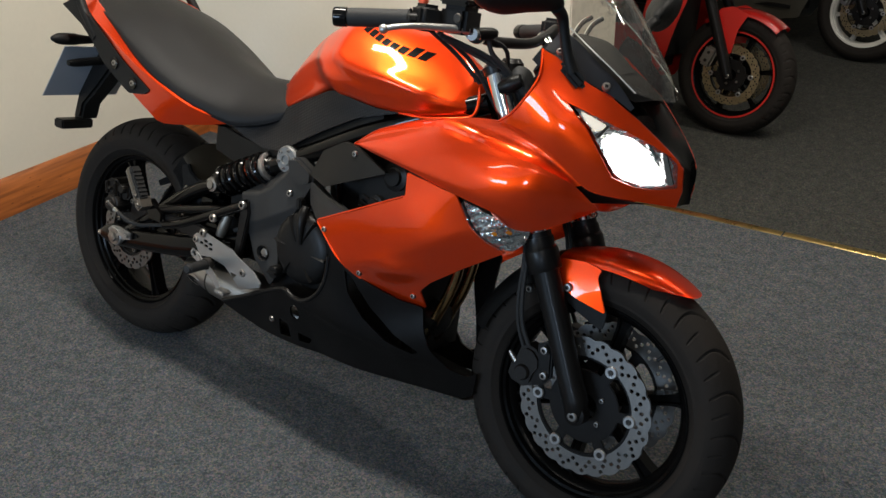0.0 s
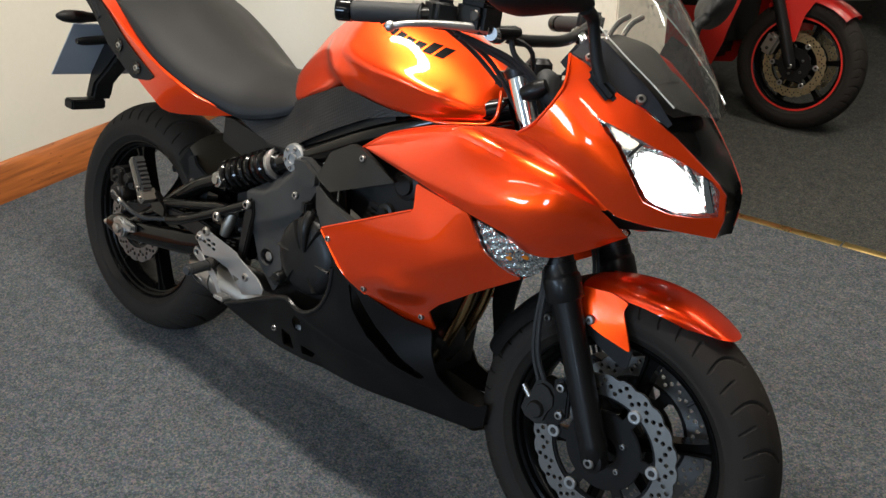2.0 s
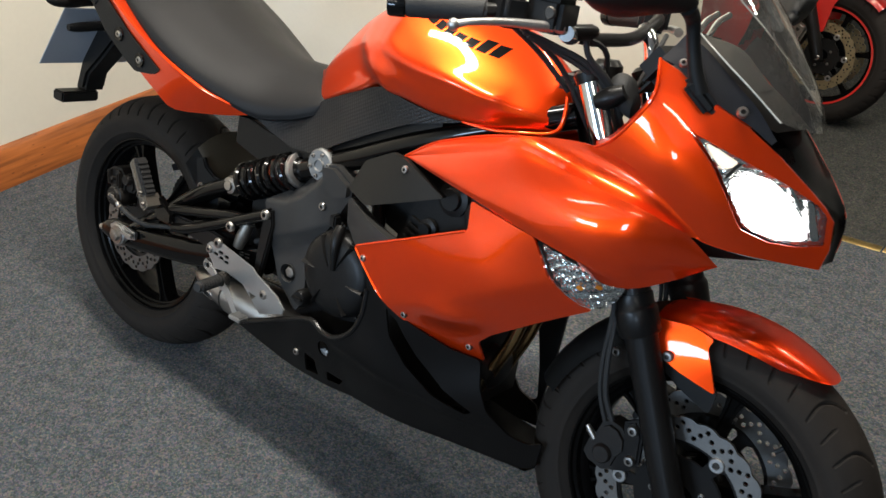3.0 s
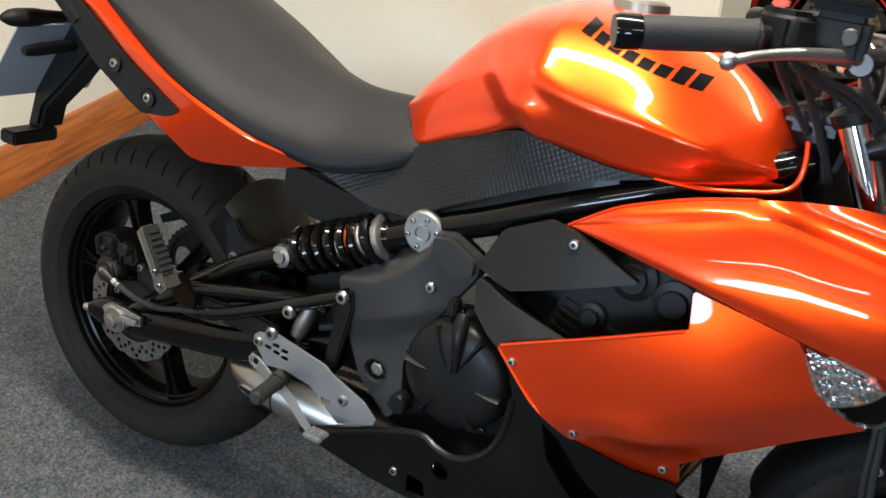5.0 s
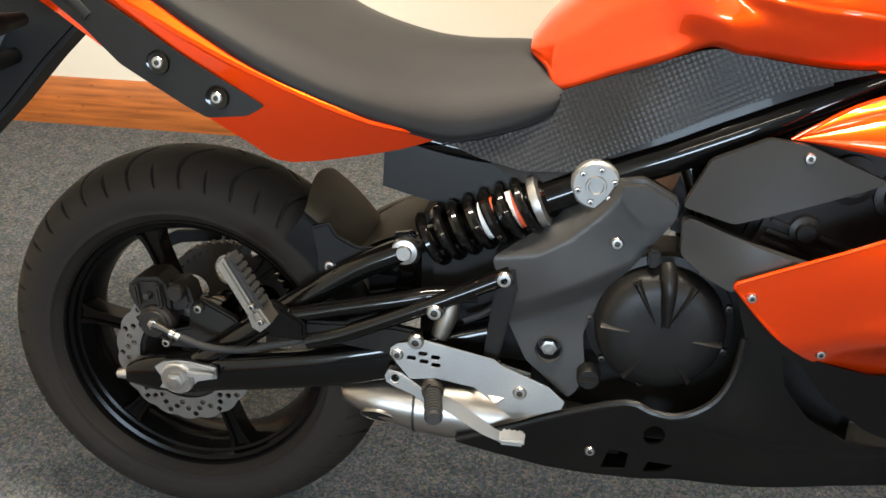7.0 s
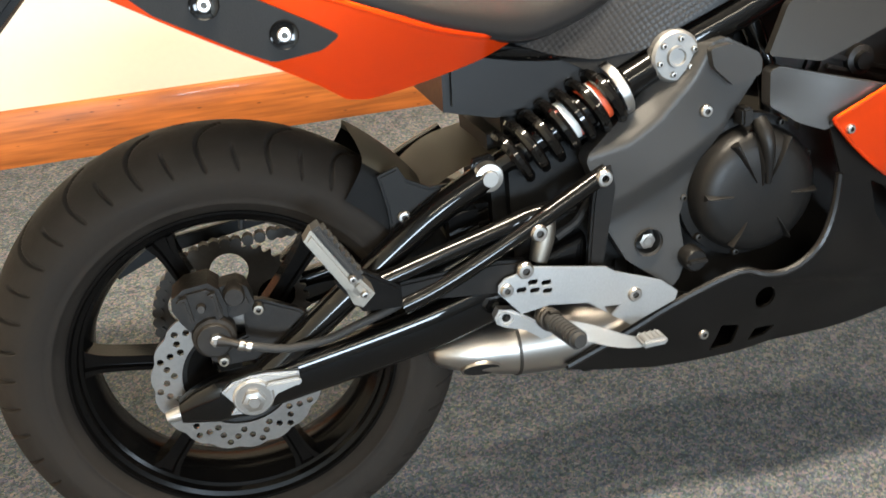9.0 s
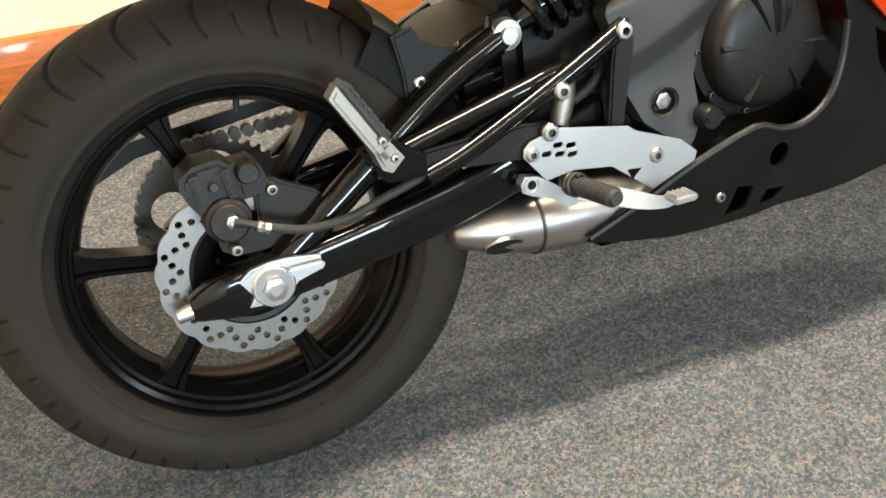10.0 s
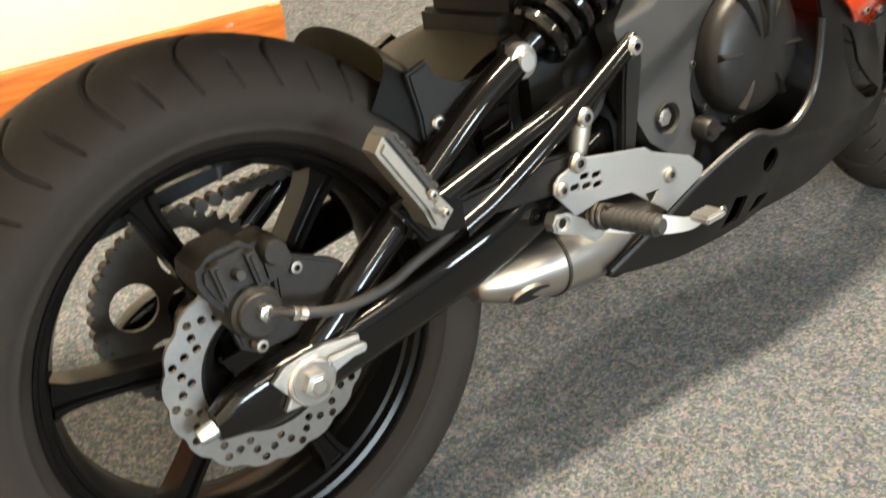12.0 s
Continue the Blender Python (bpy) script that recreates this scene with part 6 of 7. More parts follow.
    part("side_reflection", panel([(1.330, 0.893), (1.352, 0.884), (1.374, 0.873), (1.366, 0.862), (1.352, 0.866)], lambda x, z: nose_y(x, z) + 0.009, 0.004, side=sy, rounded=0.005), CREAM_REFLECTION, lamp, "cream reflection in the headlight, painted as a faint glow")
    part("divider", panel([(1.376, 0.874), (1.380, 0.872), (1.369, 0.850), (1.365, 0.851)], lambda x, z: nose_y(x, z) + 0.005, 0.006, side=sy, rounded=0.003), DARK_STEEL, lamp)
    part("bezel_strip", panel([(1.466, 0.836), (1.474, 0.832), (1.492, 0.780), (1.483, 0.778)], lambda x, z: nose_y(x, z) + 0.005, 0.006, side=sy, rounded=0.002), CHROME, lamp)
    part("bezel_strip", panel([(1.440, 0.851), (1.444, 0.849), (1.462, 0.826), (1.458, 0.824)], lambda x, z: nose_y(x, z) + 0.006, 0.004, side=sy, rounded=0.001), CHROME, lamp)
    fi = part("front_indicator", panel(BLINKER, blink_y, 0.002, side=sy, rounded=0.004), CLEAR, bike, "clear front indicator with amber bulbs")
    part("reflector", panel(BLINKER, lambda x, z: blink_y(x, z) + 0.006 + cells(x, z), 0.003, side=sy, rounded=0.004, step=0.0032), SILVERED, fi, sharp=12)
    for bx0, bz0 in ((1.207, 0.630), (1.232, 0.637)):
        part("bulb", panel([(bx0 - 0.005, bz0), (bx0, bz0 + 0.005), (bx0 + 0.006, bz0 + 0.002), (bx0 + 0.004, bz0 - 0.005)], lambda x, z: blink_y(x, z) + 0.004, 0.003, side=sy, rounded=0.003), AMBER_SOLID, fi, "amber bulb")
    slit = [(0.842, 0.452), (0.868, 0.438), (0.915, 0.380), (0.975, 0.334), (1.032, 0.306), (1.020, 0.298), (0.955, 0.314), (0.895, 0.352), (0.856, 0.402)]
    hole = [slit, [(0.631, 0.219), (0.640, 0.268), (0.668, 0.262), (0.667, 0.222)], [(0.692, 0.222), (0.697, 0.248), (0.735, 0.240), (0.722, 0.223)],
            [(0.698 + 0.015 * math.cos(a), 0.304 + 0.018 * math.sin(a)) for a in (2 * math.pi * k / 14 for k in range(14))]]
    bf = field([(0.414, 0.238, -0.143), (0.49, 0.275, -0.152), (0.574, 0.312, -0.160), (0.658, 0.348, -0.178), (0.74, 0.345, -0.188), (0.785, 0.416, -0.186), (0.771, 0.53, -0.19), (0.9, 0.43, -0.178), (1.02, 0.40, -0.132), (1.06, 0.33, -0.125), (1.14, 0.225, -0.072), (0.97, 0.22, -0.115),
                (0.75, 0.208, -0.135), (0.65, 0.204, -0.136), (0.55, 0.206, -0.134), (0.738, 0.333, -0.188), (0.842, 0.299, -0.178), (0.614, 0.258, -0.160), (0.90, 0.36, -0.170), (0.98, 0.29, -0.150)])
    lower_fold = [(0.70, 0.330), (0.75, 0.322), (0.836, 0.305), (0.972, 0.286), (1.064, 0.280)]

    def belly_skin(x, z):
        """Belly pan: a shallow step down along the long crease."""
        under = np.interp(x, [p[0] for p in lower_fold], [p[1] for p in lower_fold]) - z
        step_in = 0.007 / (1 + math.exp(-under / 0.0022)) * max(0.0, min(1.0, (x - 0.69) / 0.05)) * max(0.0, min(1.0, (1.09 - x) / 0.06))
        return bf(x, z) + step_in

    front_edge = [(1.026, 0.408), (1.036, 0.36), (1.056, 0.315), (1.10, 0.278), (1.136, 0.272), (1.158, 0.285), (1.148, 0.225), (1.125, 0.212)] if sy > 0 else [(0.95, 0.40), (0.915, 0.35), (0.93, 0.285), (0.985, 0.25), (1.04, 0.245), (1.06, 0.212)]
    bel = part("belly_pan", panel([(0.414, 0.238), (0.574, 0.314), (0.658, 0.35), (0.698, 0.340), (0.739, 0.349), (0.775, 0.38), (0.79, 0.42), (0.795, 0.47), (0.768, 0.548), (0.836, 0.476), (0.894, 0.442), (0.975, 0.414)] + front_edge + [(1.0, 0.205), (0.85, 0.203), (0.65, 0.203), (0.55, 0.206), (0.474, 0.222)],
                 belly_skin, 0.005, hole, side=sy, rounded=0.008, step=0.0085), BELLY, bike, "black plastic belly pan")
    rimpts = [(0.42, 0.243), (0.5, 0.279), (0.574, 0.315), (0.655, 0.351), (0.69, 0.343), (0.72, 0.342), (0.75, 0.355), (0.775, 0.38), (0.79, 0.42), (0.794, 0.47)]
    part("rolled_edge", tube([(x, sy * (bf(x, z) + 0.001), z) for x, z in rimpts], 0.0055, 8, 3), BLACK_SATIN, bel)
    bolt(bel, (0.614, sy * (bf(0.614, 0.258) - 0.0005), 0.258), 0.0075, "bolt", STEEL, (0, -sy, 0))
part("belly_fin", panel([(1.000, 0.50), (1.066, 0.50), (1.058, 0.440), (1.054, 0.355), (1.045, 0.266), (1.040, 0.205), (0.985, 0.205), (0.990, 0.237), (1.035, 0.252), (1.022, 0.33), (1.002, 0.407)], lambda x, z: 0.110, 0.008), BELLY, bike)
part("nose_centre", surf([[(1.373, -0.117, 0.923), (1.392, -0.06, 0.928), (1.400, 0, 0.930), (1.392, 0.06, 0.928), (1.373, 0.117, 0.923)], [(1.421, -0.086, 0.889), (1.432, -0.045, 0.892), (1.436, 0, 0.893), (1.432, 0.045, 0.892), (1.421, 0.086, 0.889)],
     [(1.472, -0.055, 0.846), (1.472, -0.028, 0.845), (1.472, 0, 0.845), (1.472, 0.028, 0.845), (1.472, 0.055, 0.846)], [(1.505, -0.033, 0.805), (1.500, -0.016, 0.804), (1.499, 0, 0.804), (1.500, 0.016, 0.804), (1.505, 0.033, 0.805)],
     [(1.505, -0.032, 0.738), (1.502, -0.016, 0.738), (1.501, 0, 0.738), (1.502, 0.016, 0.738), (1.505, 0.032, 0.738)]], 30, 16, 0.004), BLACK_GLOSS, bike, "gloss black centre panel between the headlights")
part("belly_floor", surf([[(0.45, -0.12, 0.215), (0.45, 0, 0.2), (0.45, 0.12, 0.215)], [(0.75, -0.128, 0.207), (0.75, 0, 0.19), (0.75, 0.128, 0.207)], [(1.13, -0.07, 0.207), (1.13, 0, 0.195), (1.13, 0.07, 0.207)]], 10, 10, 0.004), BLACK_MATT, bike)
part("radiator", turned(box(-0.015, 0.015, -0.15, 0.15, -0.11, 0.12, 0.006), pose(1.075, 0, 0.625, 0, 12, 0)), BLACK_SATIN, bike, "black radiator behind the front wheel")
for y in (-0.045, 0.015):
    part("header_pipe", tube([(0.98, y * 0.7, 0.59), (1.03, y, 0.55), (1.050, y, 0.50), (1.036, y, 0.43), (1.012, y, 0.37), (0.985, y, 0.31), (0.93, y * 0.8, 0.25), (0.8, y * 0.6, 0.235)], 0.0125, 16), HEADER, bike, "heat-tinted gold steel exhaust header pipe")
part("oil_filter", tube([(0.94, -0.02, 0.36), (1.01, -0.02, 0.345), (1.015, -0.02, 0.344)], [0.040, 0.040, 0.033], 24, 1), ENGINE, bike)

# screen, cockpit
SCREEN = [[(1.410, -0.104, 0.939), (1.429, -0.066, 0.931), (1.440, -0.030, 0.927), (1.444, 0, 0.926), (1.440, 0.030, 0.927), (1.429, 0.066, 0.931), (1.410, 0.104, 0.939)],
          [(1.366, -0.124, 0.975), (1.396, -0.080, 0.974), (1.416, -0.038, 0.973), (1.423, 0, 0.972), (1.416, 0.038, 0.973), (1.396, 0.080, 0.974), (1.366, 0.124, 0.975)],
          [(1.321, -0.140, 1.008), (1.353, -0.095, 1.018), (1.374, -0.047, 1.024), (1.381, 0, 1.026), (1.374, 0.047, 1.024), (1.353, 0.095, 1.018), (1.321, 0.140, 1.008)],
          [(1.274, -0.150, 1.043), (1.304, -0.105, 1.070), (1.322, -0.053, 1.085), (1.328, 0, 1.090), (1.322, 0.053, 1.085), (1.304, 0.105, 1.070), (1.274, 0.150, 1.043)],
          [(1.215, -0.140, 1.088), (1.238, -0.100, 1.130), (1.252, -0.050, 1.152), (1.257, 0, 1.160), (1.252, 0.050, 1.152), (1.238, 0.100, 1.130), (1.215, 0.140, 1.088)],
          [(1.165, -0.105, 1.135), (1.178, -0.075, 1.170), (1.186, -0.038, 1.190), (1.189, 0, 1.196), (1.186, 0.038, 1.190), (1.178, 0.075, 1.170), (1.165, 0.105, 1.135)]]
screen = part("windscreen", surf(SCREEN, 40, 40, 0.003), SMOKE, bike, "clear curved windscreen")
for sy in (-1, 1):
    part("screen_edge", tube([(x, sy * abs(y), z) for x, y, z in (r[0] for r in SCREEN)], 0.0013, 8, 4), CLEAR_EDGE, screen)
    trim = part("screen_trim", surf([[(1.240, sy * 0.160, 0.994), (1.272, sy * 0.157, 0.983), (1.328, sy * 0.142, 0.948), (1.373, sy * 0.116, 0.926), (1.405, sy * 0.098, 0.905)],
                                     [(1.250, sy * 0.150, 1.012), (1.285, sy * 0.150, 1.005), (1.330, sy * 0.138, 0.978), (1.375, sy * 0.115, 0.942), (1.408, sy * 0.097, 0.910)],
                                     [(1.262, sy * 0.148, 1.032), (1.295, sy * 0.146, 1.018), (1.340, sy * 0.130, 0.982), (1.378, sy * 0.113, 0.950), (1.410, sy * 0.096, 0.912)]], 8, 30, 0.003), TRIM, bike, "black plastic trim along the screen's foot")
    bolt(trim, (1.273, sy * 0.160, 0.993), 0.0065, "bolt", STEEL, (0.3, sy * 0.8, 0.4), 0.005)
    bolt(trim, (1.362, sy * 0.128, 0.943), 0.0085, "bolt", STEEL, (0.4, sy * 0.7, 0.4), 0.005)
part("dash_cover", surf([[(1.25, -0.145, 0.985), (1.27, -0.09, 0.99), (1.275, 0, 0.992), (1.27, 0.09, 0.99), (1.25, 0.145, 0.985)], [(1.32, -0.125, 0.955), (1.34, -0.07, 0.962), (1.345, 0, 0.966), (1.34, 0.07, 0.962), (1.32, 0.125, 0.955)], [(1.40, -0.075, 0.920), (1.415, -0.03, 0.925), (1.42, 0, 0.926), (1.415, 0.03, 0.925), (1.40, 0.075, 0.920)]], 14, 20, 0.004), DASH, bike, "dark grey plastic dash cover under the screen")
part("meter_hood", surf([[(1.222, -0.078, 0.985), (1.226, -0.064, 1.012), (1.230, 0, 1.026), (1.226, 0.064, 1.012), (1.222, 0.078, 0.985)], [(1.268, -0.078, 0.980), (1.276, -0.062, 1.006), (1.282, 0, 1.019), (1.276, 0.062, 1.006), (1.268, 0.078, 0.980)], [(1.300, -0.072, 0.966), (1.310, -0.056, 0.986), (1.316, 0, 0.996), (1.310, 0.056, 0.986), (1.300, 0.072, 0.966)], [(1.335, -0.066, 0.952), (1.345, -0.046, 0.962), (1.352, 0, 0.968), (1.345, 0.046, 0.962), (1.335, 0.066, 0.952)]], 24, 24, 0.004), DASH, bike, "dark grey hood over the instruments")
for sy in (-1, 1):
    part("inner_cowl", surf([[(1.165, sy * 0.160, 0.838), (1.192, sy * 0.160, 0.862), (1.216, sy * 0.160, 0.896), (1.232, sy * 0.158, 0.926), (1.238, sy * 0.152, 0.956), (1.232, sy * 0.140, 0.985)], [(1.170, sy * 0.11, 0.835), (1.185, sy * 0.11, 0.862), (1.205, sy * 0.11, 0.896), (1.215, sy * 0.11, 0.926), (1.222, sy * 0.105, 0.952), (1.222, sy * 0.10, 0.975)],
                              [(1.165, sy * 0.05, 0.830), (1.175, sy * 0.05, 0.860), (1.188, sy * 0.05, 0.890), (1.198, sy * 0.05, 0.92), (1.205, sy * 0.05, 0.945), (1.208, sy * 0.05, 0.965)]], 10, 24, 0.003), BLACK_MATT, bike, "black inner cockpit panel")
part("ignition_barrel", tube([(1.085, 0, 0.90), (1.080, 0, 0.945), (1.079, 0, 0.955)], [0.026, 0.026, 0.018], 18, 1), BLACK_SATIN, bike)
part("hose_clamp", tube([(1.13, -0.115, 0.900), (1.15, -0.110, 0.912), (1.17, -0.105, 0.925)], [0.012, 0.017, 0.012], 12, 3), BLACK_SATIN, bike)
part("wiring_boot", loft([[(x, y + r * math.cos(2 * math.pi * k / 10), z + r * math.sin(2 * math.pi * k / 10)) for k in range(10)] for x, y, z, r in ((1.13, -0.07, 0.93, 0.010), (1.145, -0.075, 0.925, 0.024), (1.165, -0.075, 0.915, 0.028), (1.18, -0.075, 0.90, 0.018))], 16, 18), GROOVE, bike)
part("instrument_pod", turned(box(-0.03, 0.03, -0.10, 0.10, -0.05, 0.05, 0.028, 4), pose(1.205, 0, 0.966, 0, 35, 0)), BLACK_MATT, bike, "black instrument pod")
part("handlebar", tube([(0.90, -0.338, 1.0), (1.01, -0.27, 1.014), (1.06, -0.20, 1.02), (1.07, -0.10, 0.99), (1.07, 0, 0.985), (1.07, 0.10, 0.99), (1.06, 0.20, 1.02), (1.01, 0.27, 1.014), (0.90, 0.338, 1.0)], 0.0115, 12), BLACK_SATIN, bike, "black tubular handlebar")
for sy in (-1, 1):
    part("grip", tube([(0.906, sy * 0.332, 1.0005), (0.918, sy * 0.325, 1.002), (1.0, sy * 0.277, 1.012), (1.006, sy * 0.273, 1.013)], [0.0165, 0.0175, 0.0175, 0.020], 16, 3), GROOVE, bike, "black rubber hand grip")
    part("bar_end", tube([(0.882, sy * 0.346, 0.998), (0.886, sy * 0.3435, 0.9985), (0.905, sy * 0.333, 1.0005)], [0.0165, 0.0185, 0.0185], 18, 1), BLACK_GLOSS, bike, "black bar end weight")
    part("switch_pod", turned(box(-0.028, 0.028, -0.022, 0.022, -0.024, 0.026, 0.009, 3), pose(1.028, sy * 0.25, 1.018, 0, 0, sy * 30)), BLACK_MATT, bike, "black switch pod")
    lv = part("brake_lever" if sy < 0 else "clutch_lever", tube([(0.999, sy * 0.338, 0.990), (1.02, sy * 0.32, 0.998), (1.05, sy * 0.28, 1.004), (1.085, sy * 0.235, 1.006), (1.10, sy * 0.21, 1.006)], [0.006, 0.0055, 0.0065, 0.008, 0.0085], 12), ALUMINIUM, bike, "polished alloy hand lever with a ball end")
    part("ball_end", turned(lathe([(0, -0.0095), (0.005, -0.008), (0.0085, -0.004), (0.0095, 0), (0.0085, 0.004), (0.005, 0.008), (0, 0.0095)], 16), Matrix.Translation((0.999, sy * 0.338, 0.990))), ALUMINIUM, lv)
    st = part("mirror_stem", tube([(1.313, sy * 0.174, 0.960), (1.300, sy * 0.180, 0.990), (1.290, sy * 0.185, 1.025), (1.285, sy * 0.195, 1.055), (1.286, sy * 0.225, 1.070)], [0.012, 0.0105, 0.0095, 0.0105, 0.012], 12), BLACK_MATT, bike, "black mirror stem on the nose cowl")
    part("mirror_foot", turned(box(-0.030, 0.030, -0.014, 0.014, -0.011, 0.012, 0.008, 3), pose(1.312, sy * 0.170, 0.956, 0, 40, -sy * 25)), BLACK_MATT, st)
    part("mirror_head", loft([[(x + a_ * c, sy * y, z + b_ * s_ + 0.3 * b_ * c) for c, s_ in ((math.cos(2 * math.pi * k / 12), math.sin(2 * math.pi * k / 12)) for k in range(12))] for x, y, z, a_, b_ in
         ((1.288, 0.215, 1.074, 0.008, 0.008), (1.283, 0.235, 1.082, 0.016, 0.020), (1.268, 0.28, 1.092, 0.032, 0.036), (1.252, 0.34, 1.098, 0.036, 0.050), (1.242, 0.39, 1.104, 0.030, 0.044), (1.238, 0.41, 1.108, 0.015, 0.024))], 24, 28), BLACK_MATT, bike, "black rear-view mirror housing")
part("brake_reservoir", box(1.046, 1.106, -0.236, -0.174, 0.996, 1.048, 0.008), BLACK_MATT, bike, "black brake fluid reservoir with a square cap")
part("reservoir_cap", box(1.043, 1.109, -0.239, -0.171, 1.048, 1.062, 0.005), BLACK_GLOSS, bike)
part("sight_glass", turned(lathe([(0, -0.003), (0.0075, -0.003), (0.0095, -0.001), (0.0095, 0.004)], 20), pose(1.090, -0.236, 1.026)), DARK_STEEL, bike)
part("lever_clamp", tube([(1.105, -0.205, 1.0), (1.098, -0.18, 0.997), (1.088, -0.15, 0.992)], [0.012, 0.015, 0.012], 14, 3), CHROME, bike, "polished lever clamp")
part("brake_master", tube([(1.10, -0.190, 1.0), (1.115, -0.15, 1.005), (1.118, -0.14, 1.006)], [0.013, 0.012, 0.008], 14, 1), BLACK_SATIN, bike)
part("bar_riser", tube([(1.10, 0.13, 0.94), (1.085, 0.135, 0.985), (1.06, 0.15, 1.005)], 0.014, 12, 4), CHROME, bike, "chromed clip-on riser")
for y0 in (-0.02, 0.03):
    part("screen_stay", tube([(1.235, y0 - 0.05, 0.985), (1.232, y0, 1.04), (1.24, y0 + 0.03, 1.06)], 0.005, 8), CHROME, bike)
part("brake_line", tube([(1.105, -0.145, 0.995), (1.115, -0.135, 0.965), (1.14, -0.10, 0.93), (1.16, -0.06, 0.86)], 0.005, 8), GROOVE, bike)
part("throttle_cable", tube([(1.04, -0.215, 0.99), (1.07, -0.17, 0.975), (1.11, -0.13, 0.955), (1.145, -0.09, 0.91), (1.16, -0.06, 0.85)], 0.005, 8), GROOVE, bike)
part("throttle_cable", tube([(1.045, -0.21, 0.985), (1.075, -0.16, 0.965), (1.115, -0.12, 0.94), (1.15, -0.085, 0.90), (1.165, -0.06, 0.84)], 0.005, 8), GROOVE, bike)
part("kill_switch", box(1.012, 1.028, -0.262, -0.246, 1.044, 1.053, 0.002), STICKER_RED, bike, "red engine stop switch")
for k, (p1, p2, p3) in enumerate((((1.09, -0.16, 1.0), (1.12, -0.09, 0.97), (1.10, -0.06, 0.86)), ((1.04, -0.22, 0.995), (1.06, -0.12, 0.94), (1.10, -0.05, 0.84)), ((1.02, -0.23, 1.0), (1.03, -0.14, 0.955), (1.06, -0.08, 0.90)), ((1.1, 0.16, 1.0), (1.12, 0.08, 0.96), (1.1, 0.04, 0.85)))):
    part("control_cable", tube([p1, p2, p3], 0.0045, 8), GROOVE, bike)
part("side_stand", tube([(0.62, 0.12, 0.26), (0.60, 0.2, 0.14), (0.585, 0.27, 0.085)], 0.012, 10), BLACK_SATIN, bike)

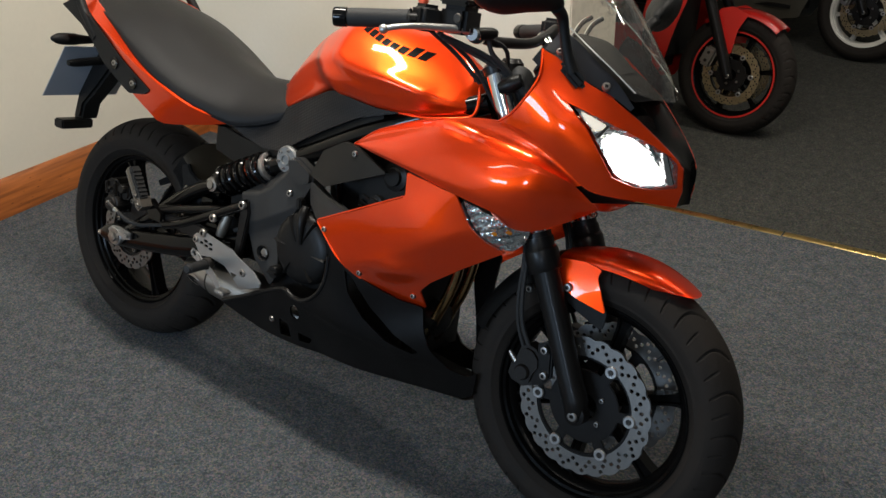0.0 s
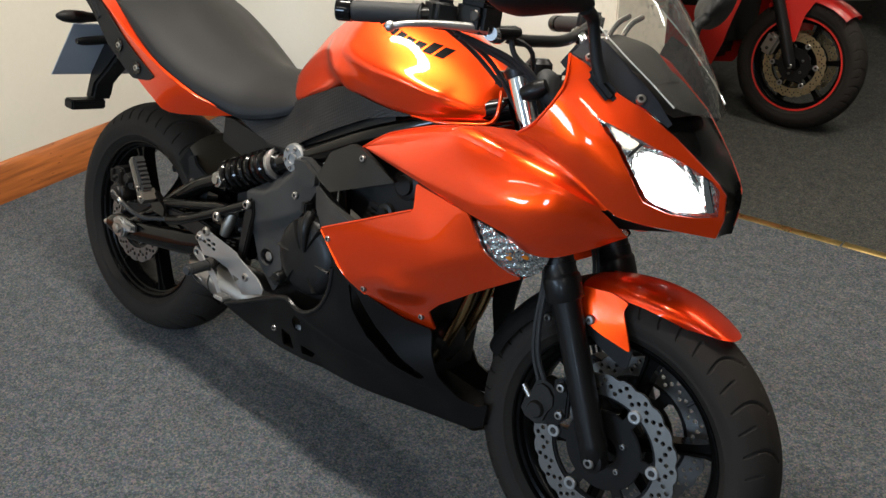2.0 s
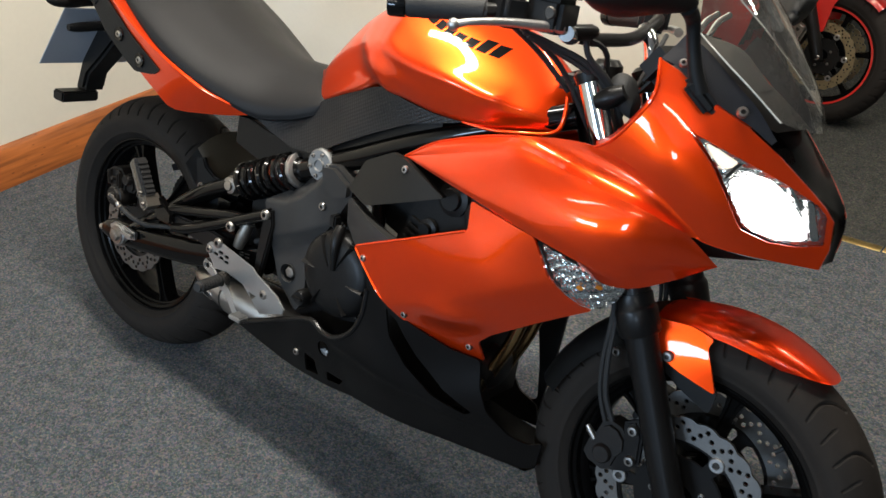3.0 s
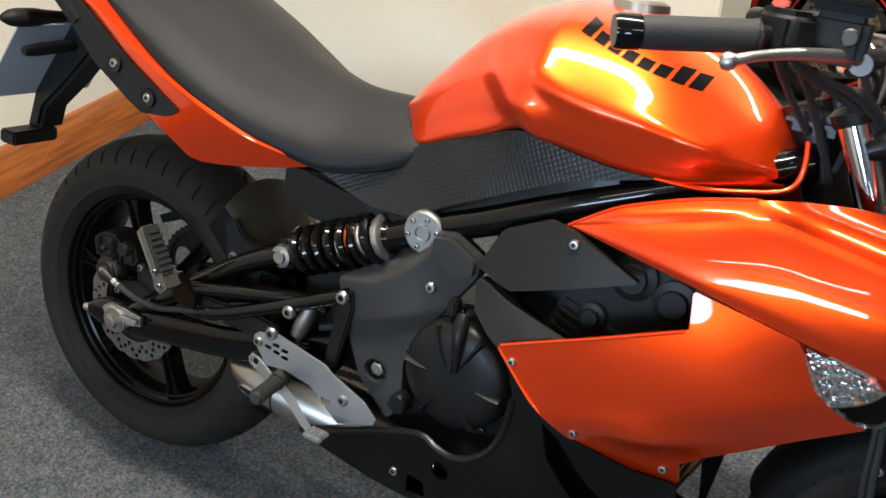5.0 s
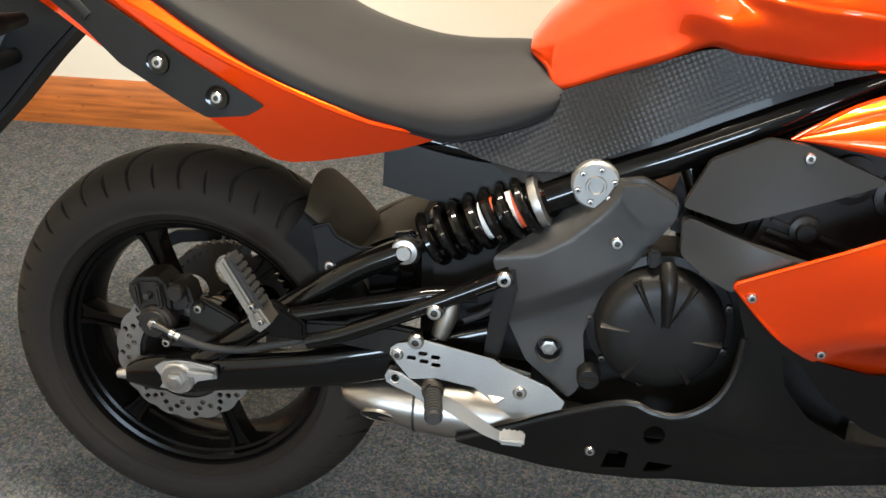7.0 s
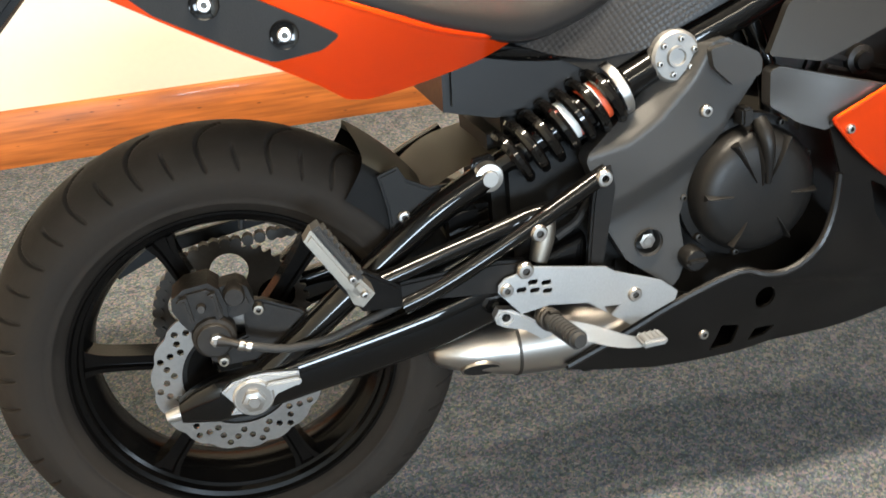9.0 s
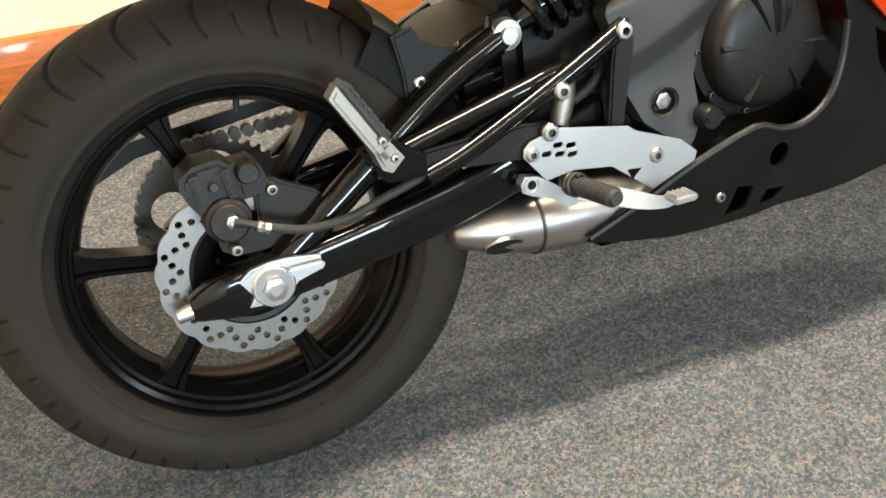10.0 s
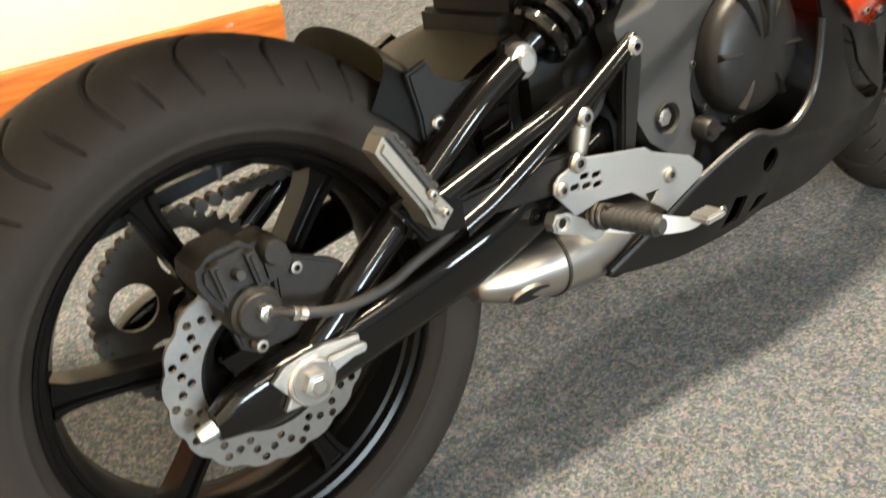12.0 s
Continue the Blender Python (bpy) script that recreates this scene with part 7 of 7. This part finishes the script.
# ---- the other motorcycles, parked alongside beyond the brass strip ----
def sport_bike(m, paint, finish, stripe, label, fairing_label):
    """A faired sports bike on its side stand; axles 1.40 m apart, the front one at x = 1.40."""
    b = empty("motorcycle", m, label, "motorcycle", "motorcycles")
    fw = wheel(b, "front_wheel", (1.40, 0, 0.30), 0.302, 0.062, 0.048, 6, 12, 22, "cast front wheel", 500, finish)
    front_brakes(fw, GOLD_DISC)
    if stripe:
        for sy in (-1, 1):
            part("rim_stripe", lathe([(0.2055, sy * 0.0484), (0.2145, sy * 0.0484), (0.2145, sy * 0.0496), (0.2055, sy * 0.0496)], 96, closed=True), stripe, fw, "thin red rim stripe")
    wheel(b, "rear_wheel", (0.0, 0, 0.315), 0.316, 0.088, 0.066, 6, 40, 22, "cast rear wheel", 500, finish)
    for sy in (-1, 1):
        leg = part("fork_leg", tube([(1.402, sy * 0.105, 0.285), (1.388, sy * 0.105, 0.32), (1.31, sy * 0.105, 0.50), (1.13, sy * 0.105, 0.90)], [0.022, 0.027, 0.027, 0.025], 18, 3), BLACK_SATIN, b, "black fork leg")
        bolt(leg, (1.402, sy * 0.125, 0.30), 0.012, "axle_bolt", STEEL, (0, sy, 0))
        cl = part("front_caliper", turned(box(-0.03, 0.035, -0.04, 0.04, -0.05, 0.05, 0.012, 3), pose(1.285, sy * 0.085, 0.38, 0, 20, 0)), STEEL, b, "steel-grey front brake caliper")
        for dz in (-0.02, 0.02):
            bolt(cl, (1.285 + dz * 0.3, sy * 0.126, 0.38 + dz), 0.008, "bolt", DARK_STEEL, (0, sy, 0))
        part("swingarm", tube([(0.48, sy * 0.10, 0.40), (0.25, sy * 0.12, 0.35), (-0.06, sy * 0.125, 0.312)], [0.03, 0.028, 0.022], 14), BLACK_SATIN, b)
        ff = field([(0.62, 0.30, -0.17), (0.62, 0.62, -0.20), (0.85, 0.80, -0.22), (1.05, 0.90, -0.20), (1.36, 0.88, -0.09), (1.25, 0.72, -0.16), (1.10, 0.50, -0.19), (1.02, 0.32, -0.16), (0.85, 0.22, -0.12), (0.9, 0.55, -0.235)])
        f = part("side_fairing", panel([(0.55, 0.32), (0.60, 0.58), (0.72, 0.76), (0.95, 0.90), (1.18, 0.98), (1.40, 0.90), (1.46, 0.80), (1.33, 0.73), (1.17, 0.66), (1.12, 0.50), (1.075, 0.34), (1.02, 0.22), (0.80, 0.18), (0.60, 0.24)],
                 ff, 0.006, [[(0.78, 0.48), (0.84, 0.60), (0.97, 0.62), (0.95, 0.50)]], side=sy, step=0.018), paint, b, fairing_label)
        part("black_inlay", panel([(1.00, 0.68), (1.15, 0.74), (1.30, 0.80), (1.28, 0.83), (1.10, 0.79), (0.98, 0.72)], lambda x, z: ff(x, z) - 0.002, 0.003, side=sy, step=0.02), BLACK_GLOSS, f)
        part("headlight", panel([(1.26, 0.86), (1.40, 0.84), (1.44, 0.81), (1.34, 0.79)], lambda x, z: ff(x, z) - 0.003, 0.003, side=sy, step=0.02), CHROME, b, "unlit headlight")
        part("fender_side", panel([(1.29, 0.61), (1.30, 0.50), (1.33, 0.42), (1.385, 0.40), (1.40, 0.52), (1.44, 0.60), (1.36, 0.63)], lambda x, z: -0.082, 0.004, side=sy, step=0.02), paint, b)
        mi = part("mirror", loft([[(x, sy * y + 0.05 * q * math.cos(a), z + 0.03 * q * math.sin(a)) for a in (2 * math.pi * k / 8 for k in range(8))] for x, y, z, q in ((1.15, 0.30, 1.10, 0.4), (1.12, 0.31, 1.10, 1.0), (1.07, 0.32, 1.10, 1.0))], 10, 16), BLACK_MATT, b, "black rear-view mirror")
        part("stem", tube([(1.20, sy * 0.16, 1.0), (1.16, sy * 0.26, 1.08), (1.14, sy * 0.30, 1.10)], 0.009, 8), BLACK_MATT, mi)
    part("fender", fender_shell(52, 128, 0.318, 0.080, 0.02), paint, b, "painted front fender")
    part("nose", surf([[(1.33, -0.10, 0.90), (1.40, 0, 0.92), (1.33, 0.10, 0.90)], [(1.44, -0.06, 0.83), (1.48, 0, 0.84), (1.44, 0.06, 0.83)], [(1.40, -0.10, 0.74), (1.44, 0, 0.74), (1.40, 0.10, 0.74)]], 10, 12, 0.004), paint, b)
    part("windscreen", surf([[(1.22, -0.13, 0.95), (1.38, 0, 0.93), (1.22, 0.13, 0.95)], [(1.14, -0.12, 1.06), (1.26, 0, 1.08), (1.14, 0.12, 1.06)], [(1.05, -0.08, 1.13), (1.12, 0, 1.15), (1.05, 0.08, 1.13)]], 10, 12, 0.003), SMOKE, b)
    part("fuel_tank", loft(half_rings([(0.50, [(0, 0.82), (0.06, 0.81), (0.09, 0.78), (0.07, 0.74)]), (0.62, [(0, 0.94), (0.09, 0.91), (0.13, 0.84), (0.1, 0.76)]), (0.80, [(0, 1.0), (0.12, 0.96), (0.17, 0.87), (0.13, 0.78)]), (1.02, [(0, 0.93), (0.09, 0.90), (0.13, 0.85), (0.1, 0.80)])]), 24, 28), paint, b, "painted fuel tank")
    part("seat", loft(half_rings([(-0.1, [(0, 0.96), (0.08, 0.95), (0.1, 0.91), (0.07, 0.90)]), (0.15, [(0, 0.87), (0.11, 0.86), (0.13, 0.80), (0.1, 0.78)]), (0.35, [(0, 0.80), (0.11, 0.79), (0.13, 0.74), (0.1, 0.72)]), (0.52, [(0, 0.81), (0.07, 0.80), (0.09, 0.76), (0.07, 0.74)])]), 20, 24), VINYL, b, "black vinyl seat")
    part("tail", loft(half_rings([(-0.32, [(0, 0.98), (0.04, 0.97), (0.05, 0.93), (0.03, 0.92)]), (-0.1, [(0, 0.935), (0.11, 0.92), (0.13, 0.86), (0.09, 0.82)]), (0.2, [(0, 0.80), (0.12, 0.79), (0.15, 0.75), (0.1, 0.70)]), (0.4, [(0, 0.74), (0.10, 0.73), (0.12, 0.70), (0.09, 0.66)])]), 18, 20), paint, b)
    part("engine", box(0.52, 1.0, -0.15, 0.15, 0.24, 0.62, 0.03), ENGINE, b, "dark engine block")
    part("radiator", box(1.06, 1.09, -0.15, 0.15, 0.35, 0.68, 0.006), BLACK_SATIN, b)
    part("silencer", tube([(0.55, -0.16, 0.30), (0.3, -0.19, 0.36), (-0.12, -0.20, 0.46)], [0.04, 0.05, 0.05], 18), STEEL, b, "steel exhaust silencer")
    part("handlebar", tube([(0.98, -0.33, 0.93), (1.08, -0.2, 0.95), (1.1, 0, 0.93), (1.08, 0.2, 0.95), (0.98, 0.33, 0.93)], 0.014, 10), BLACK_SATIN, b)
    return b


sport_bike(pose(-0.395, 2.52, 0.0, -9, 0, -3) @ Matrix.Scale(0.86, 4), RED, None, RED, "red sports motorcycle parked on the dark carpet", "glossy red side fairing")
sport_bike(pose(-0.20, 3.93, 0.0, -9, 0, -3) @ Matrix.Scale(0.86, 4), BRONZE_GREY, WHITE_RIM, None, "bronze-grey sports motorcycle with white wheels parked behind", "bronze-grey side fairing")
